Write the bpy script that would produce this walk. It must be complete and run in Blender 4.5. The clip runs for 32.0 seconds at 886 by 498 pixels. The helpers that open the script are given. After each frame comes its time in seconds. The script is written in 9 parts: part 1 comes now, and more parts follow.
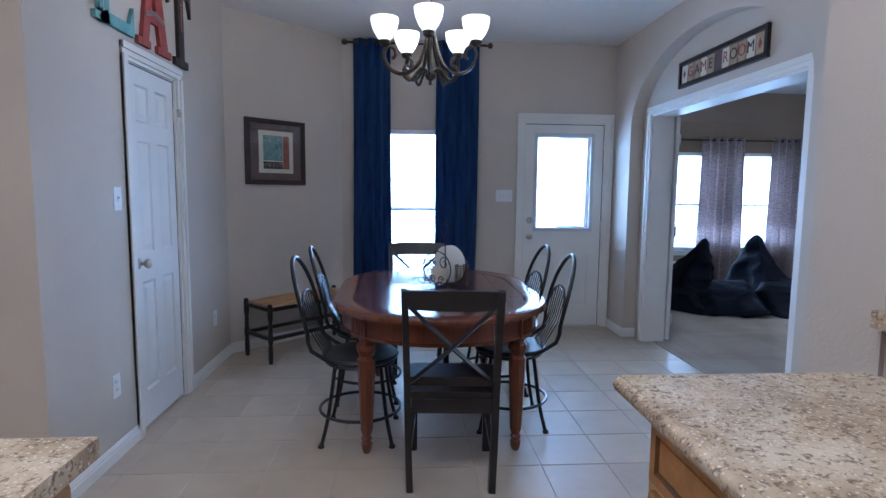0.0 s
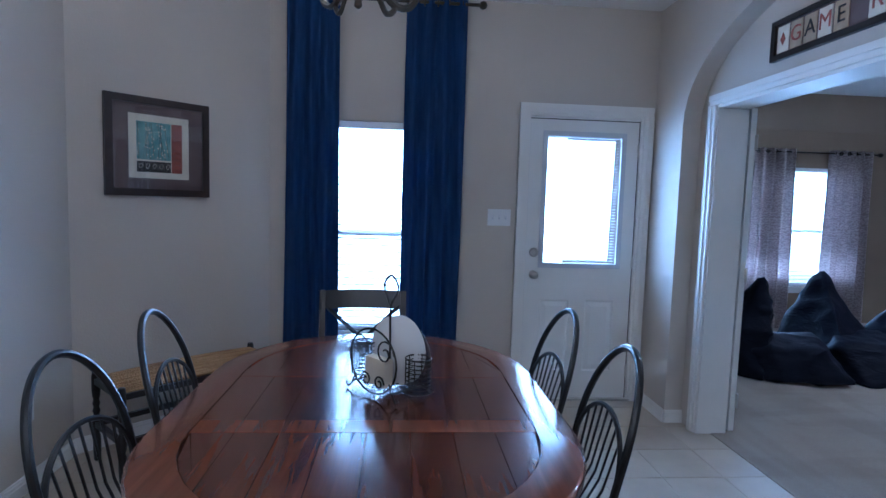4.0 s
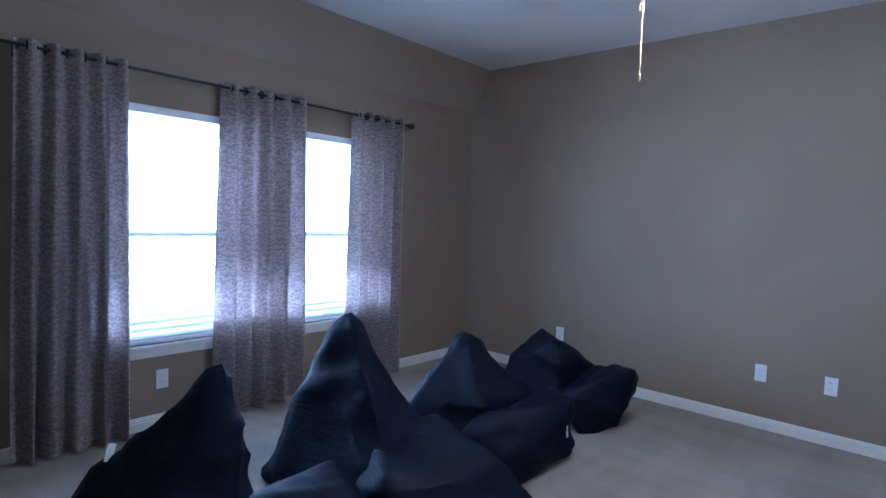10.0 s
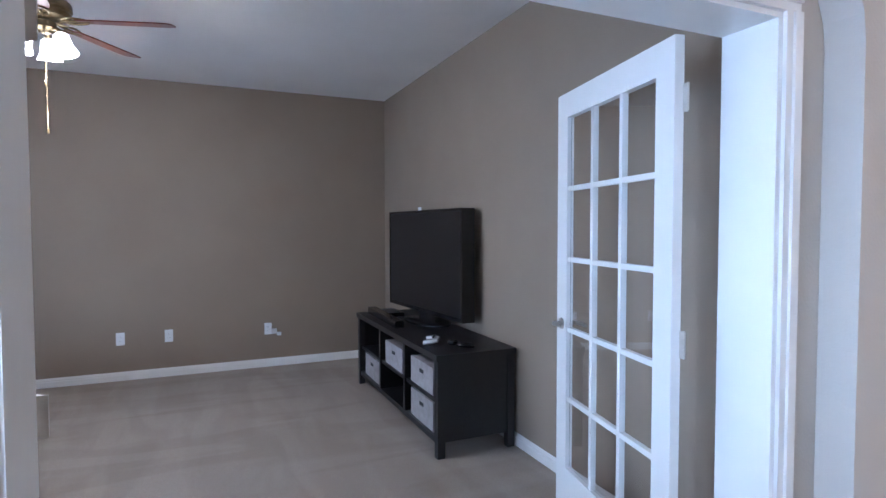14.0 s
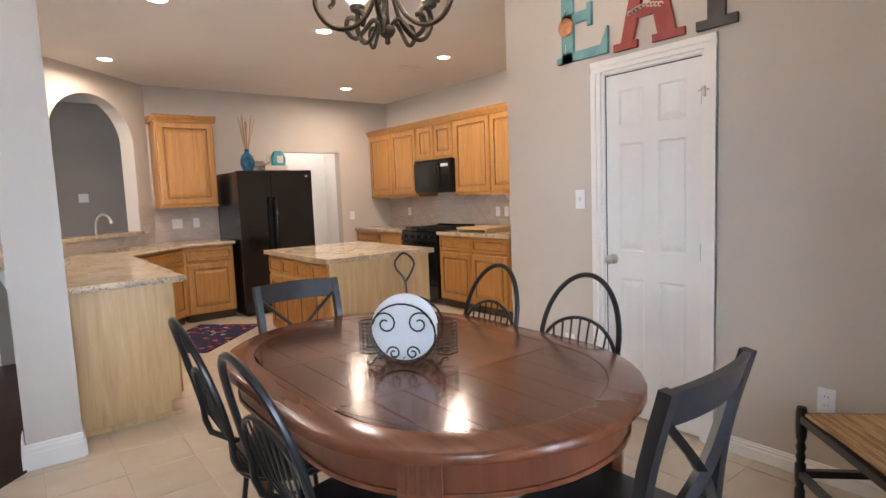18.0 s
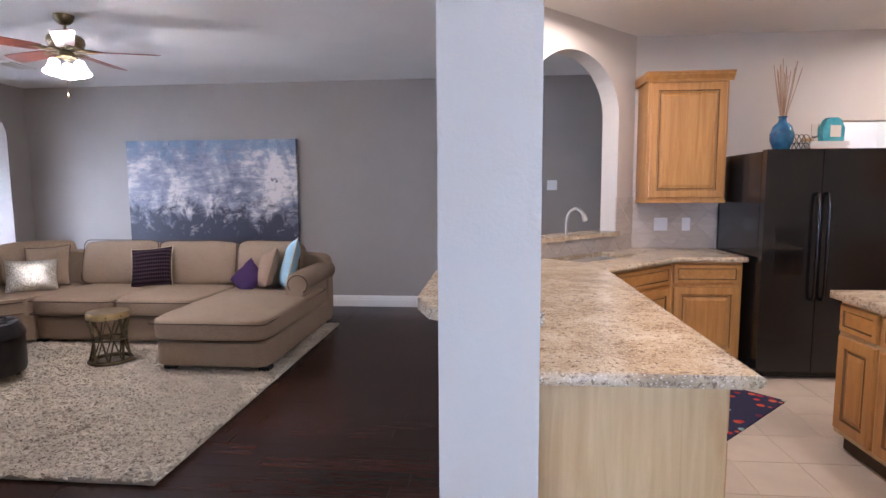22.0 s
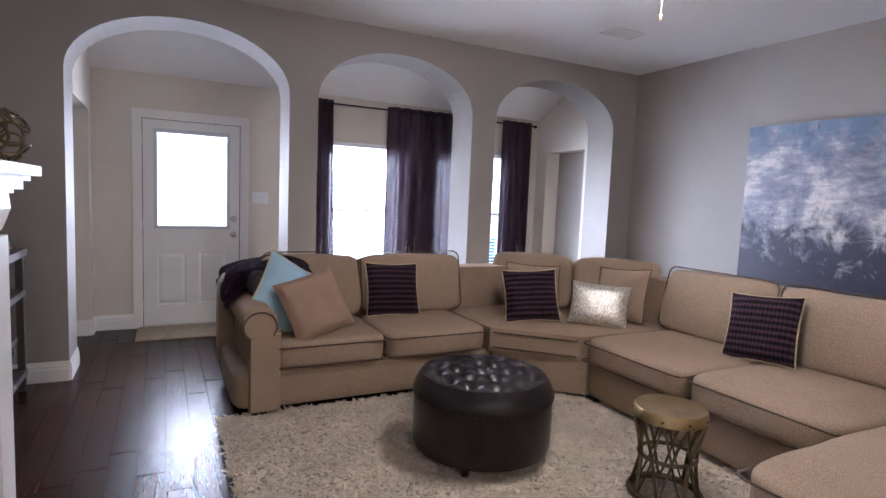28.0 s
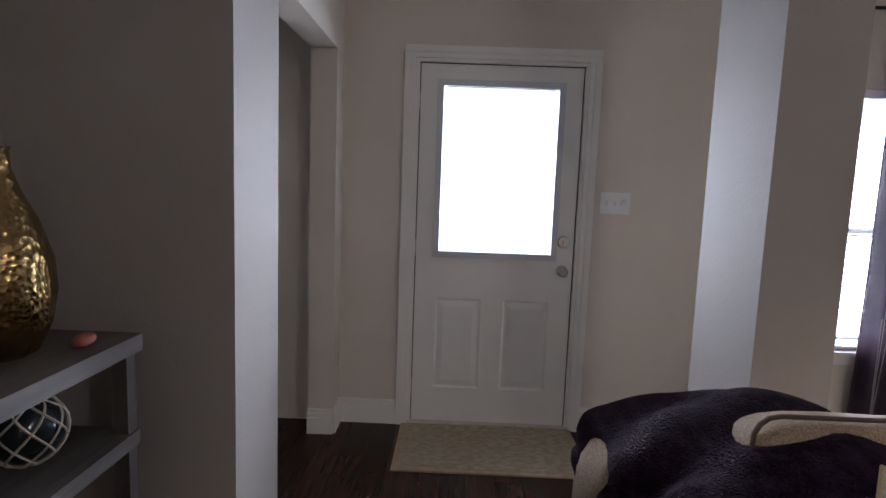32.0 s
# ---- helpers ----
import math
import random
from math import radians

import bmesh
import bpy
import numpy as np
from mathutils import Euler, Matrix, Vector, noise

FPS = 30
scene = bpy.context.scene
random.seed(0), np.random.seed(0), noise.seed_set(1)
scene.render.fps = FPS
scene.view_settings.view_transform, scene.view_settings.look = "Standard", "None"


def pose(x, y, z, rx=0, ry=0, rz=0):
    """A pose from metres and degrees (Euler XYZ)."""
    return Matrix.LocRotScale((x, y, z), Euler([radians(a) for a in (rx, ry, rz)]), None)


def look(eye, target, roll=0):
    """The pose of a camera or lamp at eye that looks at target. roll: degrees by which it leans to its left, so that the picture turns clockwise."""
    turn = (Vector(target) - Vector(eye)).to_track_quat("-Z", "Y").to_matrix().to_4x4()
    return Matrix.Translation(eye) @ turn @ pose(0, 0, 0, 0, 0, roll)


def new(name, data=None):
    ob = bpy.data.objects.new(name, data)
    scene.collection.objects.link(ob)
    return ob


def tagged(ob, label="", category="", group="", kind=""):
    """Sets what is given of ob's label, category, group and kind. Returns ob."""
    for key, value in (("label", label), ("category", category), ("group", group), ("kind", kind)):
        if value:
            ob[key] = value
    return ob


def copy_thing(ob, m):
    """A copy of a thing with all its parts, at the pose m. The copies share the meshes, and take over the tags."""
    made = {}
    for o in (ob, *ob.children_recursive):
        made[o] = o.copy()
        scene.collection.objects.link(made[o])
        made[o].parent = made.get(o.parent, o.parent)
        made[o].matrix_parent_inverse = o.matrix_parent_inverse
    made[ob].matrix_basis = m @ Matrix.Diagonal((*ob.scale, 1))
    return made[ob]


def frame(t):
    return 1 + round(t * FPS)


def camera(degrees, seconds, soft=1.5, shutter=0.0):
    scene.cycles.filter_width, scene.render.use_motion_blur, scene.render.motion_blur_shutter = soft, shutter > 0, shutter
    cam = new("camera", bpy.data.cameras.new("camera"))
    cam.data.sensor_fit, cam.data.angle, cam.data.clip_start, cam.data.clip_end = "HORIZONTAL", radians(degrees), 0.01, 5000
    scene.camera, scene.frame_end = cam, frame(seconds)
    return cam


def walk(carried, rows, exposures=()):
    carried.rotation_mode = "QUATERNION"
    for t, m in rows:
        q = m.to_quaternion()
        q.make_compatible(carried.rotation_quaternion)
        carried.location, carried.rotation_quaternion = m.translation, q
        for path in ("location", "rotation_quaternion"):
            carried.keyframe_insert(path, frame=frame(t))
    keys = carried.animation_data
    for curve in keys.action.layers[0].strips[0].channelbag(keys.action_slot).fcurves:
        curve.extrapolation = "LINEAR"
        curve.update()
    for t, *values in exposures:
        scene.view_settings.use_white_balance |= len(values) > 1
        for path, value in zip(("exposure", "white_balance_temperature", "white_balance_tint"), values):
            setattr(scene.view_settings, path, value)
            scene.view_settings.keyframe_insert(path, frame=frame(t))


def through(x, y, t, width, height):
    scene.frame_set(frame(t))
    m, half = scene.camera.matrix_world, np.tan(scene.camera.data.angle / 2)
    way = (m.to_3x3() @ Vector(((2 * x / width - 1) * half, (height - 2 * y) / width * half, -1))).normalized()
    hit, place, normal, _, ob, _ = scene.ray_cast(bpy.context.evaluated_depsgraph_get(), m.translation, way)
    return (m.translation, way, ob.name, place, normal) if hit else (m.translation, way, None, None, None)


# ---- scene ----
cam = camera(77.4, 32.0)
PATH = [
    (0, (0.354, -0.309, 1.356), (0.488, 1.676, 1.147), 0.60),
    (0.5, (0.458, -0.107, 1.364), (0.454, 1.882, 1.154), 0.68),
    (1, (0.428, 0.094, 1.391), (0.408, 2.083, 1.189), 1.00),
    (1.5, (0.432, 0.198, 1.391), (0.396, 2.189, 1.206), 1.23),
    (2, (0.490, 0.269, 1.379), (0.440, 2.261, 1.206), 1.30),
    (2.5, (0.503, 0.398, 1.349), (0.447, 2.391, 1.186), 1.33),
    (4.5, (0.762, 1.512, 1.421), (1.205, 3.454, 1.246), 2.32),
    (5, (0.996, 1.671, 1.415), (1.806, 3.492, 1.251), 2.62),
    (5.5, (1.309, 1.907, 1.418), (2.261, 3.659, 1.268), 2.48),
    (5.7, (1.377, 2.090, 1.396), (2.364, 3.823, 1.255), 2.40),
    (6, (1.492, 2.257, 1.408), (2.551, 3.948, 1.271), 2.49),
    (6.5, (1.740, 2.485, 1.407), (2.981, 4.048, 1.277), 2.65),
    (7, (2.015, 2.688, 1.399), (3.377, 4.148, 1.287), 2.41),
    (7.5, (2.254, 2.938, 1.374), (3.715, 4.300, 1.271), 2.37),
    (8, (2.551, 3.138, 1.364), (4.065, 4.439, 1.250), 2.36),
    (8.2, (2.648, 3.254, 1.379), (4.169, 4.548, 1.265), 2.37),
    (8.5, (2.758, 3.362, 1.379), (4.267, 4.670, 1.260), 2.32),
    (9, (2.816, 3.665, 1.371), (4.318, 4.979, 1.253), 2.17),
    (9.5, (2.889, 3.907, 1.366), (4.379, 5.236, 1.242), 2.32),
    (10, (2.925, 4.065, 1.375), (4.416, 5.392, 1.254), 2.41),
    (10.5, (2.765, 4.069, 1.350), (4.330, 5.310, 1.244), 2.72),
    (11, (2.604, 4.027, 1.338), (4.394, 4.915, 1.251), 2.39),
    (11.5, (2.479, 3.889, 1.376), (4.373, 4.527, 1.288), 2.02),
    (12, (2.288, 3.800, 1.366), (4.216, 4.326, 1.286), 1.93),
    (12.5, (2.112, 3.881, 1.377), (4.082, 4.214, 1.296), 1.76),
    (12.8, (2.023, 3.965, 1.393), (4.014, 4.128, 1.312), 1.58),
    (13, (1.943, 4.000, 1.397), (3.941, 3.995, 1.310), 1.46),
    (13.5, (1.703, 4.135, 1.422), (3.667, 3.773, 1.330), 0.76),
    (14, (1.397, 4.207, 1.405), (3.227, 3.406, 1.328), -0.09),
    (14.5, (1.329, 4.522, 1.404), (2.876, 3.257, 1.315), -1.19),
    (14.8, (1.206, 4.625, 1.418), (2.499, 3.103, 1.312), -2.73),
    (15, (1.249, 4.675, 1.410), (2.312, 2.986, 1.289), -2.62),
    (15.5, (1.393, 4.701, 1.398), (1.980, 2.794, 1.262), -2.61),
    (17.5, (1.763, 4.768, 1.366), (0.672, 3.103, 1.173), -2.55),
    (18, (1.700, 4.767, 1.366), (0.484, 3.191, 1.168), -2.26),
    (18.5, (1.594, 4.697, 1.373), (0.323, 3.166, 1.174), -2.07),
    (19, (1.547, 4.496, 1.358), (0.261, 2.977, 1.157), -1.56),
    (19.5, (1.554, 4.193, 1.377), (0.263, 2.679, 1.176), -1.05),
    (20, (1.516, 3.894, 1.362), (0.244, 2.363, 1.160), -0.87),
    (20.5, (1.491, 3.586, 1.404), (0.414, 1.913, 1.199), -0.53),
    (21, (1.521, 3.169, 1.396), (0.767, 1.327, 1.196), -0.29),
    (21.5, (1.563, 2.858, 1.397), (1.195, 0.902, 1.198), -0.30),
    (22, (1.623, 2.540, 1.436), (1.802, 0.559, 1.228), -0.34),
    (22.5, (1.829, 2.099, 1.385), (2.420, 0.198, 1.200), -0.08),
    (23, (1.874, 1.737, 1.417), (2.732, -0.059, 1.216), -0.03),
    (23.5, (2.013, 1.377, 1.422), (3.036, -0.330, 1.223), 0.27),
    (24, (2.251, 1.086, 1.434), (3.431, -0.516, 1.235), 0.70),
    (24.5, (2.357, 0.841, 1.431), (3.676, -0.648, 1.230), 0.82),
    (25, (2.443, 0.641, 1.409), (3.974, -0.632, 1.221), 1.34),
    (25.5, (2.471, 0.578, 1.384), (4.138, -0.512, 1.200), 1.87),
    (27.5, (2.800, 0.496, 1.430), (4.561, -0.430, 1.231), 2.52),
    (28, (3.086, 0.378, 1.369), (4.861, -0.524, 1.188), 2.34),
    (28.5, (3.446, 0.225, 1.401), (5.255, -0.606, 1.211), 2.49),
    (29, (3.819, 0.257, 1.406), (5.686, -0.430, 1.200), 2.56),
    (29.5, (4.178, 0.290, 1.404), (6.077, -0.301, 1.190), 2.60),
    (30, (4.569, 0.265, 1.393), (6.512, -0.163, 1.182), 2.45),
    (30.5, (4.990, 0.326, 1.352), (6.959, 0.040, 1.146), 2.08),
    (31, (5.369, 0.320, 1.370), (7.345, 0.102, 1.148), 2.25),
    (31.5, (5.711, 0.246, 1.352), (7.700, 0.213, 1.137), 1.87),
    (32, (6.063, 0.353, 1.359), (8.050, 0.384, 1.133), 2.11),
]
LOOKS = [(0.0, -0.55, 4600, 11), (2.5, -0.55, 4550, 11), (5.0, -0.55, 4150, 9), (6.0, -0.7, 4500, 11), (7.0, -1.1, 4200, 11), (7.5, -0.9, 4200, 11), (8.5, -0.05, 4350, 11), (9.0, 0.05, 4400, 11), (11.0, -0.35, 4600, 12), (12.0, -0.2, 4700, 13), (13.0, -0.2, 5300, 18), (14.0, -0.05, 5200, 16),
         (15.0, 0.05, 5100, 15), (15.5, 0.05, 5300, 14), (17.5, 0.1, 6300, 15), (19.0, 0.1, 6500, 17), (20.0, -0.05, 6200, 17), (21.0, 0.0, 5900, 21), (22.0, 0.2, 5550, 21), (23.0, 0.15, 5500, 21), (24.0, 0.3, 5500, 23),
         (25.0, 0.1, 5500, 20), (28.0, 0.1, 5600, 20), (30.0, -0.15, 5650, 17), (31.0, -0.52, 5650, 16), (32.0, -0.7, 5800, 17)]
walk(cam, [(t, look(eye, target, roll)) for t, eye, target, roll in PATH], LOOKS)
# ---- world, sun, lamps ----
world = bpy.data.worlds.new("world")
scene.world = world
world.use_nodes = True
_sky = world.node_tree.nodes.new("ShaderNodeTexSky")
_sky.sky_type, _sky.sun_disc = "NISHITA", False
_sky.sun_elevation, _sky.sun_rotation = radians(52), radians(200)
_sky.dust_density = 3.0
world.node_tree.links.new(_sky.outputs[0], world.node_tree.nodes["Background"].inputs[0])
world.node_tree.nodes["Background"].inputs[1].default_value = 0.15


def lamp(name, kind, m, energy, colour, size=0.1, size_y=None):
    d = bpy.data.lights.new(name, kind)
    d.energy, d.color = energy, colour
    if kind == "AREA":
        d.shape, d.size, d.size_y = "RECTANGLE", size, size_y or size
    elif kind == "SUN":
        d.angle = radians(size)
    else:
        d.shadow_soft_size = size
    o = new(name, d)
    o.matrix_world = m
    return o


lamp("sun", "SUN", look((0, 0, 10), (0.25, 0.35, 9.2)), 1.5, (1, 0.95, 0.88), 6)
SKYC = (0.62, 0.8, 1.0)
# daylight entering by the openings
lamp("daylight_dining_window", "AREA", look((0.41, 5.28, 1.2), (0.41, 0, 1.0)), 80, SKYC, 0.8, 1.5)
lamp("daylight_back_door", "AREA", look((1.91, 5.3, 1.45), (1.91, 0, 1.2)), 60, SKYC, 0.56, 0.88)
lamp("daylight_game_window", "AREA", look((4.495, 7.80, 1.25), (4.45, 0, 4.6)), 100, SKYC, 1.0, 1.35)
lamp("daylight_game_window", "AREA", look((5.575, 7.80, 1.25), (5.54, 0, 4.6)), 100, SKYC, 1.0, 1.35)
lamp("daylight_front_door", "AREA", look((9.3, 0.12, 1.45), (0, 0.12, 1.2)), 65, (0.9, 0.95, 1.0), 0.56, 0.88)
# Unseen fill light added to brighten the hall past the kitchen doorway.
lamp("hall_fill", "POINT", Matrix.Translation((-1.9, -3.4, 2.5)), 20, (1, 0.93, 0.85), 0.1)
lamp("daylight_front_window", "AREA", look((9.4, -2.2, 1.2), (0, -2.2, 4.4)), 690, (0.85, 0.93, 1.0), 2.2, 1.4)
WARM = (1.0, 0.83, 0.66)
LAMP_SPOTS = [(0.78, 0.47), (-0.52, 0.36), (0.87, -1.48), (-1.86, -1.78), (-1.97, 0.15)]
for _x, _y in LAMP_SPOTS:
    lamp("downlight_bulb", "AREA", look((_x, _y, 2.70), (_x, _y, 0)), 19, WARM, 0.12)
# ---- helpers of this scene ----
H = 2.775
V = Vector


def mesh(bm, name, smooth=False):
    bmesh.ops.recalc_face_normals(bm, faces=bm.faces)
    me = bpy.data.meshes.new(name)
    bm.to_mesh(me)
    bm.free()
    if smooth:
        for p in me.polygons:
            p.use_smooth = True
        me.set_sharp_from_angle(angle=radians(40))
    return me


def part(name, bm, material, parent=None, label="", smooth=False, bevel=0.0):
    """Links a bmesh as one mesh object under parent, with its shape in the parent's space."""
    if bevel:
        bmesh.ops.bevel(bm, geom=[e for e in bm.edges if len(e.link_faces) == 2 and e.calc_face_angle(0) > 0.5], offset=bevel, segments=2, affect="EDGES", profile=0.6)
        smooth = True
    o = new(name, mesh(bm, name, smooth))
    o.data.materials.append(material)
    o.parent = parent
    if label:
        o["label"] = label
    return o


def thing(name, m, label="", category="", group="", kind=""):
    """An empty that carries the parts of one thing."""
    o = new(name)
    o.empty_display_size = 0.05
    o.matrix_basis = m
    return tagged(o, label, category, group, kind)


def whole(name, bm, material, m=None, label="", category="", group="", kind="", smooth=False, bevel=0.0):
    o = part(name, bm, material, None, "", smooth, bevel)
    if m is not None:
        o.matrix_basis = m
    return tagged(o, label, category, group, kind)


def box(bm, x0, x1, y0, y1, z0, z1, m=None):
    vs = [bm.verts.new(p) for p in ((x0, y0, z0), (x1, y0, z0), (x1, y1, z0), (x0, y1, z0), (x0, y0, z1), (x1, y0, z1), (x1, y1, z1), (x0, y1, z1))]
    for f in ((3, 2, 1, 0), (4, 5, 6, 7), (0, 1, 5, 4), (1, 2, 6, 5), (2, 3, 7, 6), (3, 0, 4, 7)):
        bm.faces.new([vs[i] for i in f])
    if m is not None:
        bmesh.ops.transform(bm, matrix=m, verts=vs)
    return vs


def B(*spans, m=None):
    """A bmesh of boxes, each given by x0, x1, y0, y1, z0, z1."""
    bm = bmesh.new()
    for s in spans:
        box(bm, *s, m=m)
    return bm


def prism(bm, pts, a, b, axis="z", m=None):
    """Extrudes a flat outline from a to b along an axis."""
    def at(p, q):
        return {"z": (p[0], p[1], q), "x": (q, p[0], p[1]), "y": (p[0], q, p[1])}[axis]
    lo, hi = [bm.verts.new(at(p, a)) for p in pts], [bm.verts.new(at(p, b)) for p in pts]
    bm.faces.new(lo[::-1]), bm.faces.new(hi)
    n = len(pts)
    for i in range(n):
        bm.faces.new((lo[i], lo[(i + 1) % n], hi[(i + 1) % n], hi[i]))
    if m is not None:
        bmesh.ops.transform(bm, matrix=m, verts=lo + hi)
    return bm


def lathe(bm, profile, n=24, m=None, closed=True):
    """Turns a profile of (radius, z) about the z axis."""
    rings = []
    vs = []
    for r, z in profile:
        ring = [bm.verts.new((r * math.cos(2 * math.pi * i / n), r * math.sin(2 * math.pi * i / n), z)) for i in range(n)]
        rings.append(ring)
        vs += ring
    for a, b in zip(rings, rings[1:]):
        for i in range(n):
            bm.faces.new((a[i], a[(i + 1) % n], b[(i + 1) % n], b[i]))
    if closed:
        bm.faces.new(rings[0][::-1]), bm.faces.new(rings[-1])
    if m is not None:
        bmesh.ops.transform(bm, matrix=m, verts=vs)
    return bm


def tube(bm, pts, r, n=8, closed=False, radii=None, flat=1.0):
    """A round bar along a line of points."""
    pts = [V(p) for p in pts]
    N = len(pts)
    rings = []
    up = None
    for i, p in enumerate(pts):
        if closed:
            d = pts[(i + 1) % N] - pts[i - 1]
        else:
            d = pts[min(i + 1, N - 1)] - pts[max(i - 1, 0)]
        d.normalize()
        if up is None:
            up = d.orthogonal().normalized() if abs(d.z) > 0.95 else V((0, 0, 1)).cross(d).cross(d).normalized() * -1
        s = d.cross(up).normalized()
        up = s.cross(d).normalized()
        rr = radii[i] if radii else r
        rings.append([bm.verts.new(p + s * (rr * math.cos(2 * math.pi * k / n)) + up * (rr * flat * math.sin(2 * math.pi * k / n))) for k in range(n)])
    pairs = list(zip(rings, rings[1:])) + ([(rings[-1], rings[0])] if closed else [])
    for a, b in pairs:
        for k in range(n):
            bm.faces.new((a[k], a[(k + 1) % n], b[(k + 1) % n], b[k]))
    if not closed:
        bm.faces.new(rings[0][::-1]), bm.faces.new(rings[-1])
    return bm


def arc(cx, cy, r, a0, a1, n, ry=None):
    return [(cx + r * math.cos(radians(a0 + (a1 - a0) * i / n)), cy + (ry or r) * math.sin(radians(a0 + (a1 - a0) * i / n))) for i in range(n + 1)]


def spline(pts, n=8):
    """A smooth line through points."""
    pts = [V(p) for p in pts]
    out = []
    for i in range(len(pts) - 1):
        p0, p1, p2, p3 = pts[max(i - 1, 0)], pts[i], pts[i + 1], pts[min(i + 2, len(pts) - 1)]
        for k in range(n):
            t = k / n
            out.append(0.5 * ((2 * p1) + (p2 - p0) * t + (2 * p0 - 5 * p1 + 4 * p2 - p3) * t * t + (3 * p1 - p0 - 3 * p2 + p3) * t ** 3))
    return out + [pts[-1]]


def holes(bm, axis, c0, c1, a0, a1, z0, z1, gaps):
    """A wall slab between c0 and c1 on its axis, from a0 to a1, with rectangular openings (a, b, low, high)."""
    def add(p, q, lo, hi):
        if q - p > 1e-4 and hi - lo > 1e-4:
            box(bm, *((c0, c1, p, q) if axis == "x" else (p, q, c0, c1)), lo, hi)
    at = a0
    for a, b, lo, hi in sorted(gaps):
        add(at, a, z0, z1)
        add(a, b, z0, lo)
        add(a, b, hi, z1)
        at = b
    add(at, a1, z0, z1)
    return bm
# ---- materials ----
def mat(name, colour, rough=0.6, metal=0.0, spec=0.5):
    m = bpy.data.materials.new(name)
    m.use_nodes = True
    b = m.node_tree.nodes["Principled BSDF"]
    b.inputs["Base Color"].default_value = (*colour, 1)
    b.inputs["Roughness"].default_value, b.inputs["Metallic"].default_value = rough, metal
    b.inputs["Specular IOR Level"].default_value = spec
    return m


def nodes(m):
    t = m.node_tree
    return t, t.nodes["Principled BSDF"]


def node(t, kind, **values):
    n = t.nodes.new(kind)
    for k, v in values.items():
        n.inputs[k.replace("_", " ")].default_value = v
    return n


def ramp(t, fac, stops):
    r = t.nodes.new("ShaderNodeValToRGB")
    el = r.color_ramp.elements
    while len(el) < len(stops):
        el.new(0.5)
    for e, (p, c) in zip(el, stops):
        e.position, e.color = p, (*c, 1)
    t.links.new(fac, r.inputs[0])
    return r.outputs[0]


def coords(t, scale=(1, 1, 1), kind="Object", rot=(0, 0, 0)):
    c, mp = t.nodes.new("ShaderNodeTexCoord"), t.nodes.new("ShaderNodeMapping")
    mp.inputs["Scale"].default_value = scale
    mp.inputs["Rotation"].default_value = rot
    t.links.new(c.outputs[kind], mp.inputs[0])
    return mp.outputs[0]


def noisy(t, vec, scale, detail=3.0, rough=0.5, dist=0.0):
    n = node(t, "ShaderNodeTexNoise", Scale=scale, Detail=detail, Roughness=rough, Distortion=dist)
    t.links.new(vec, n.inputs["Vector"])
    return n.outputs["Fac"]


def bump(t, b, height, strength=0.2, distance=0.01):
    n = node(t, "ShaderNodeBump", Strength=strength, Distance=distance)
    t.links.new(height, n.inputs["Height"])
    t.links.new(n.outputs[0], b.inputs["Normal"])


def mixc(t, fac, a, b):
    n = t.nodes.new("ShaderNodeMix")
    n.data_type = "RGBA"
    for i, v in ((0, fac), (6, a), (7, b)):
        if hasattr(v, "links"):
            t.links.new(v, n.inputs[i])
        else:
            n.inputs[i].default_value = v if i == 0 else (*v, 1)
    return n.outputs[2]


def grainy(name, a, b, scale=(6, 6, 6), rough=0.6, fine=60, strength=0.1, metal=0.0, kind="Object", detail=3, spec=0.5, dist=0.004, lo=0.35, hi=0.65):
    """Two tones mixed by a coarse noise, with a fine relief."""
    m = mat(name, a, rough, metal, spec)
    t, p = nodes(m)
    v = coords(t, scale, kind)
    t.links.new(ramp(t, noisy(t, v, 1.0, detail), [(lo, a), (hi, b)]), p.inputs["Base Color"])
    bump(t, p, noisy(t, coords(t, (1, 1, 1), kind), fine, 2), strength, dist)
    return m


M_WALL = grainy("wall_paint", (0.53, 0.475, 0.41), (0.56, 0.505, 0.435), (1.5, 1.5, 1.5), 0.75, 90, 0.25, dist=0.004)
# Lighter copy of the wall paint: the foyer's daylight put into the colour.
M_WALL_LIT = grainy("lit_wall_paint", (0.65, 0.59, 0.51), (0.68, 0.62, 0.54), (1.5, 1.5, 1.5), 0.75, 90, 0.25, dist=0.004)
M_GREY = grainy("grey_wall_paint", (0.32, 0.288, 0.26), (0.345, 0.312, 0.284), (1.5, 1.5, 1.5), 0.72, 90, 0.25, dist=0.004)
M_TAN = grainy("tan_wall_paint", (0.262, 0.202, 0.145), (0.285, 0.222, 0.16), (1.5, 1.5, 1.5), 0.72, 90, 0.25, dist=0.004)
M_CEIL = grainy("ceiling_paint", (0.79, 0.77, 0.74), (0.82, 0.80, 0.77), (2, 2, 2), 0.9, 70, 0.3, dist=0.004)
M_TRIM = grainy("white_trim_paint", (0.78, 0.76, 0.72), (0.82, 0.80, 0.76), (3, 3, 3), 0.4, 40, 0.03)
M_DOOR = grainy("white_door_paint", (0.76, 0.75, 0.72), (0.80, 0.79, 0.76), (3, 3, 3), 0.42, 60, 0.03)
M_TILE = grainy("beige_floor_tile", (0.50, 0.44, 0.35), (0.60, 0.54, 0.45), (3, 3, 3), 0.28, 30, 0.05)
M_GROUT = grainy("tan_grout", (0.43, 0.37, 0.29), (0.48, 0.42, 0.33), (9, 9, 9), 0.9, 120, 0.2)
M_GAP = mat("dark_floor_gap", (0.010, 0.005, 0.004), 0.8)


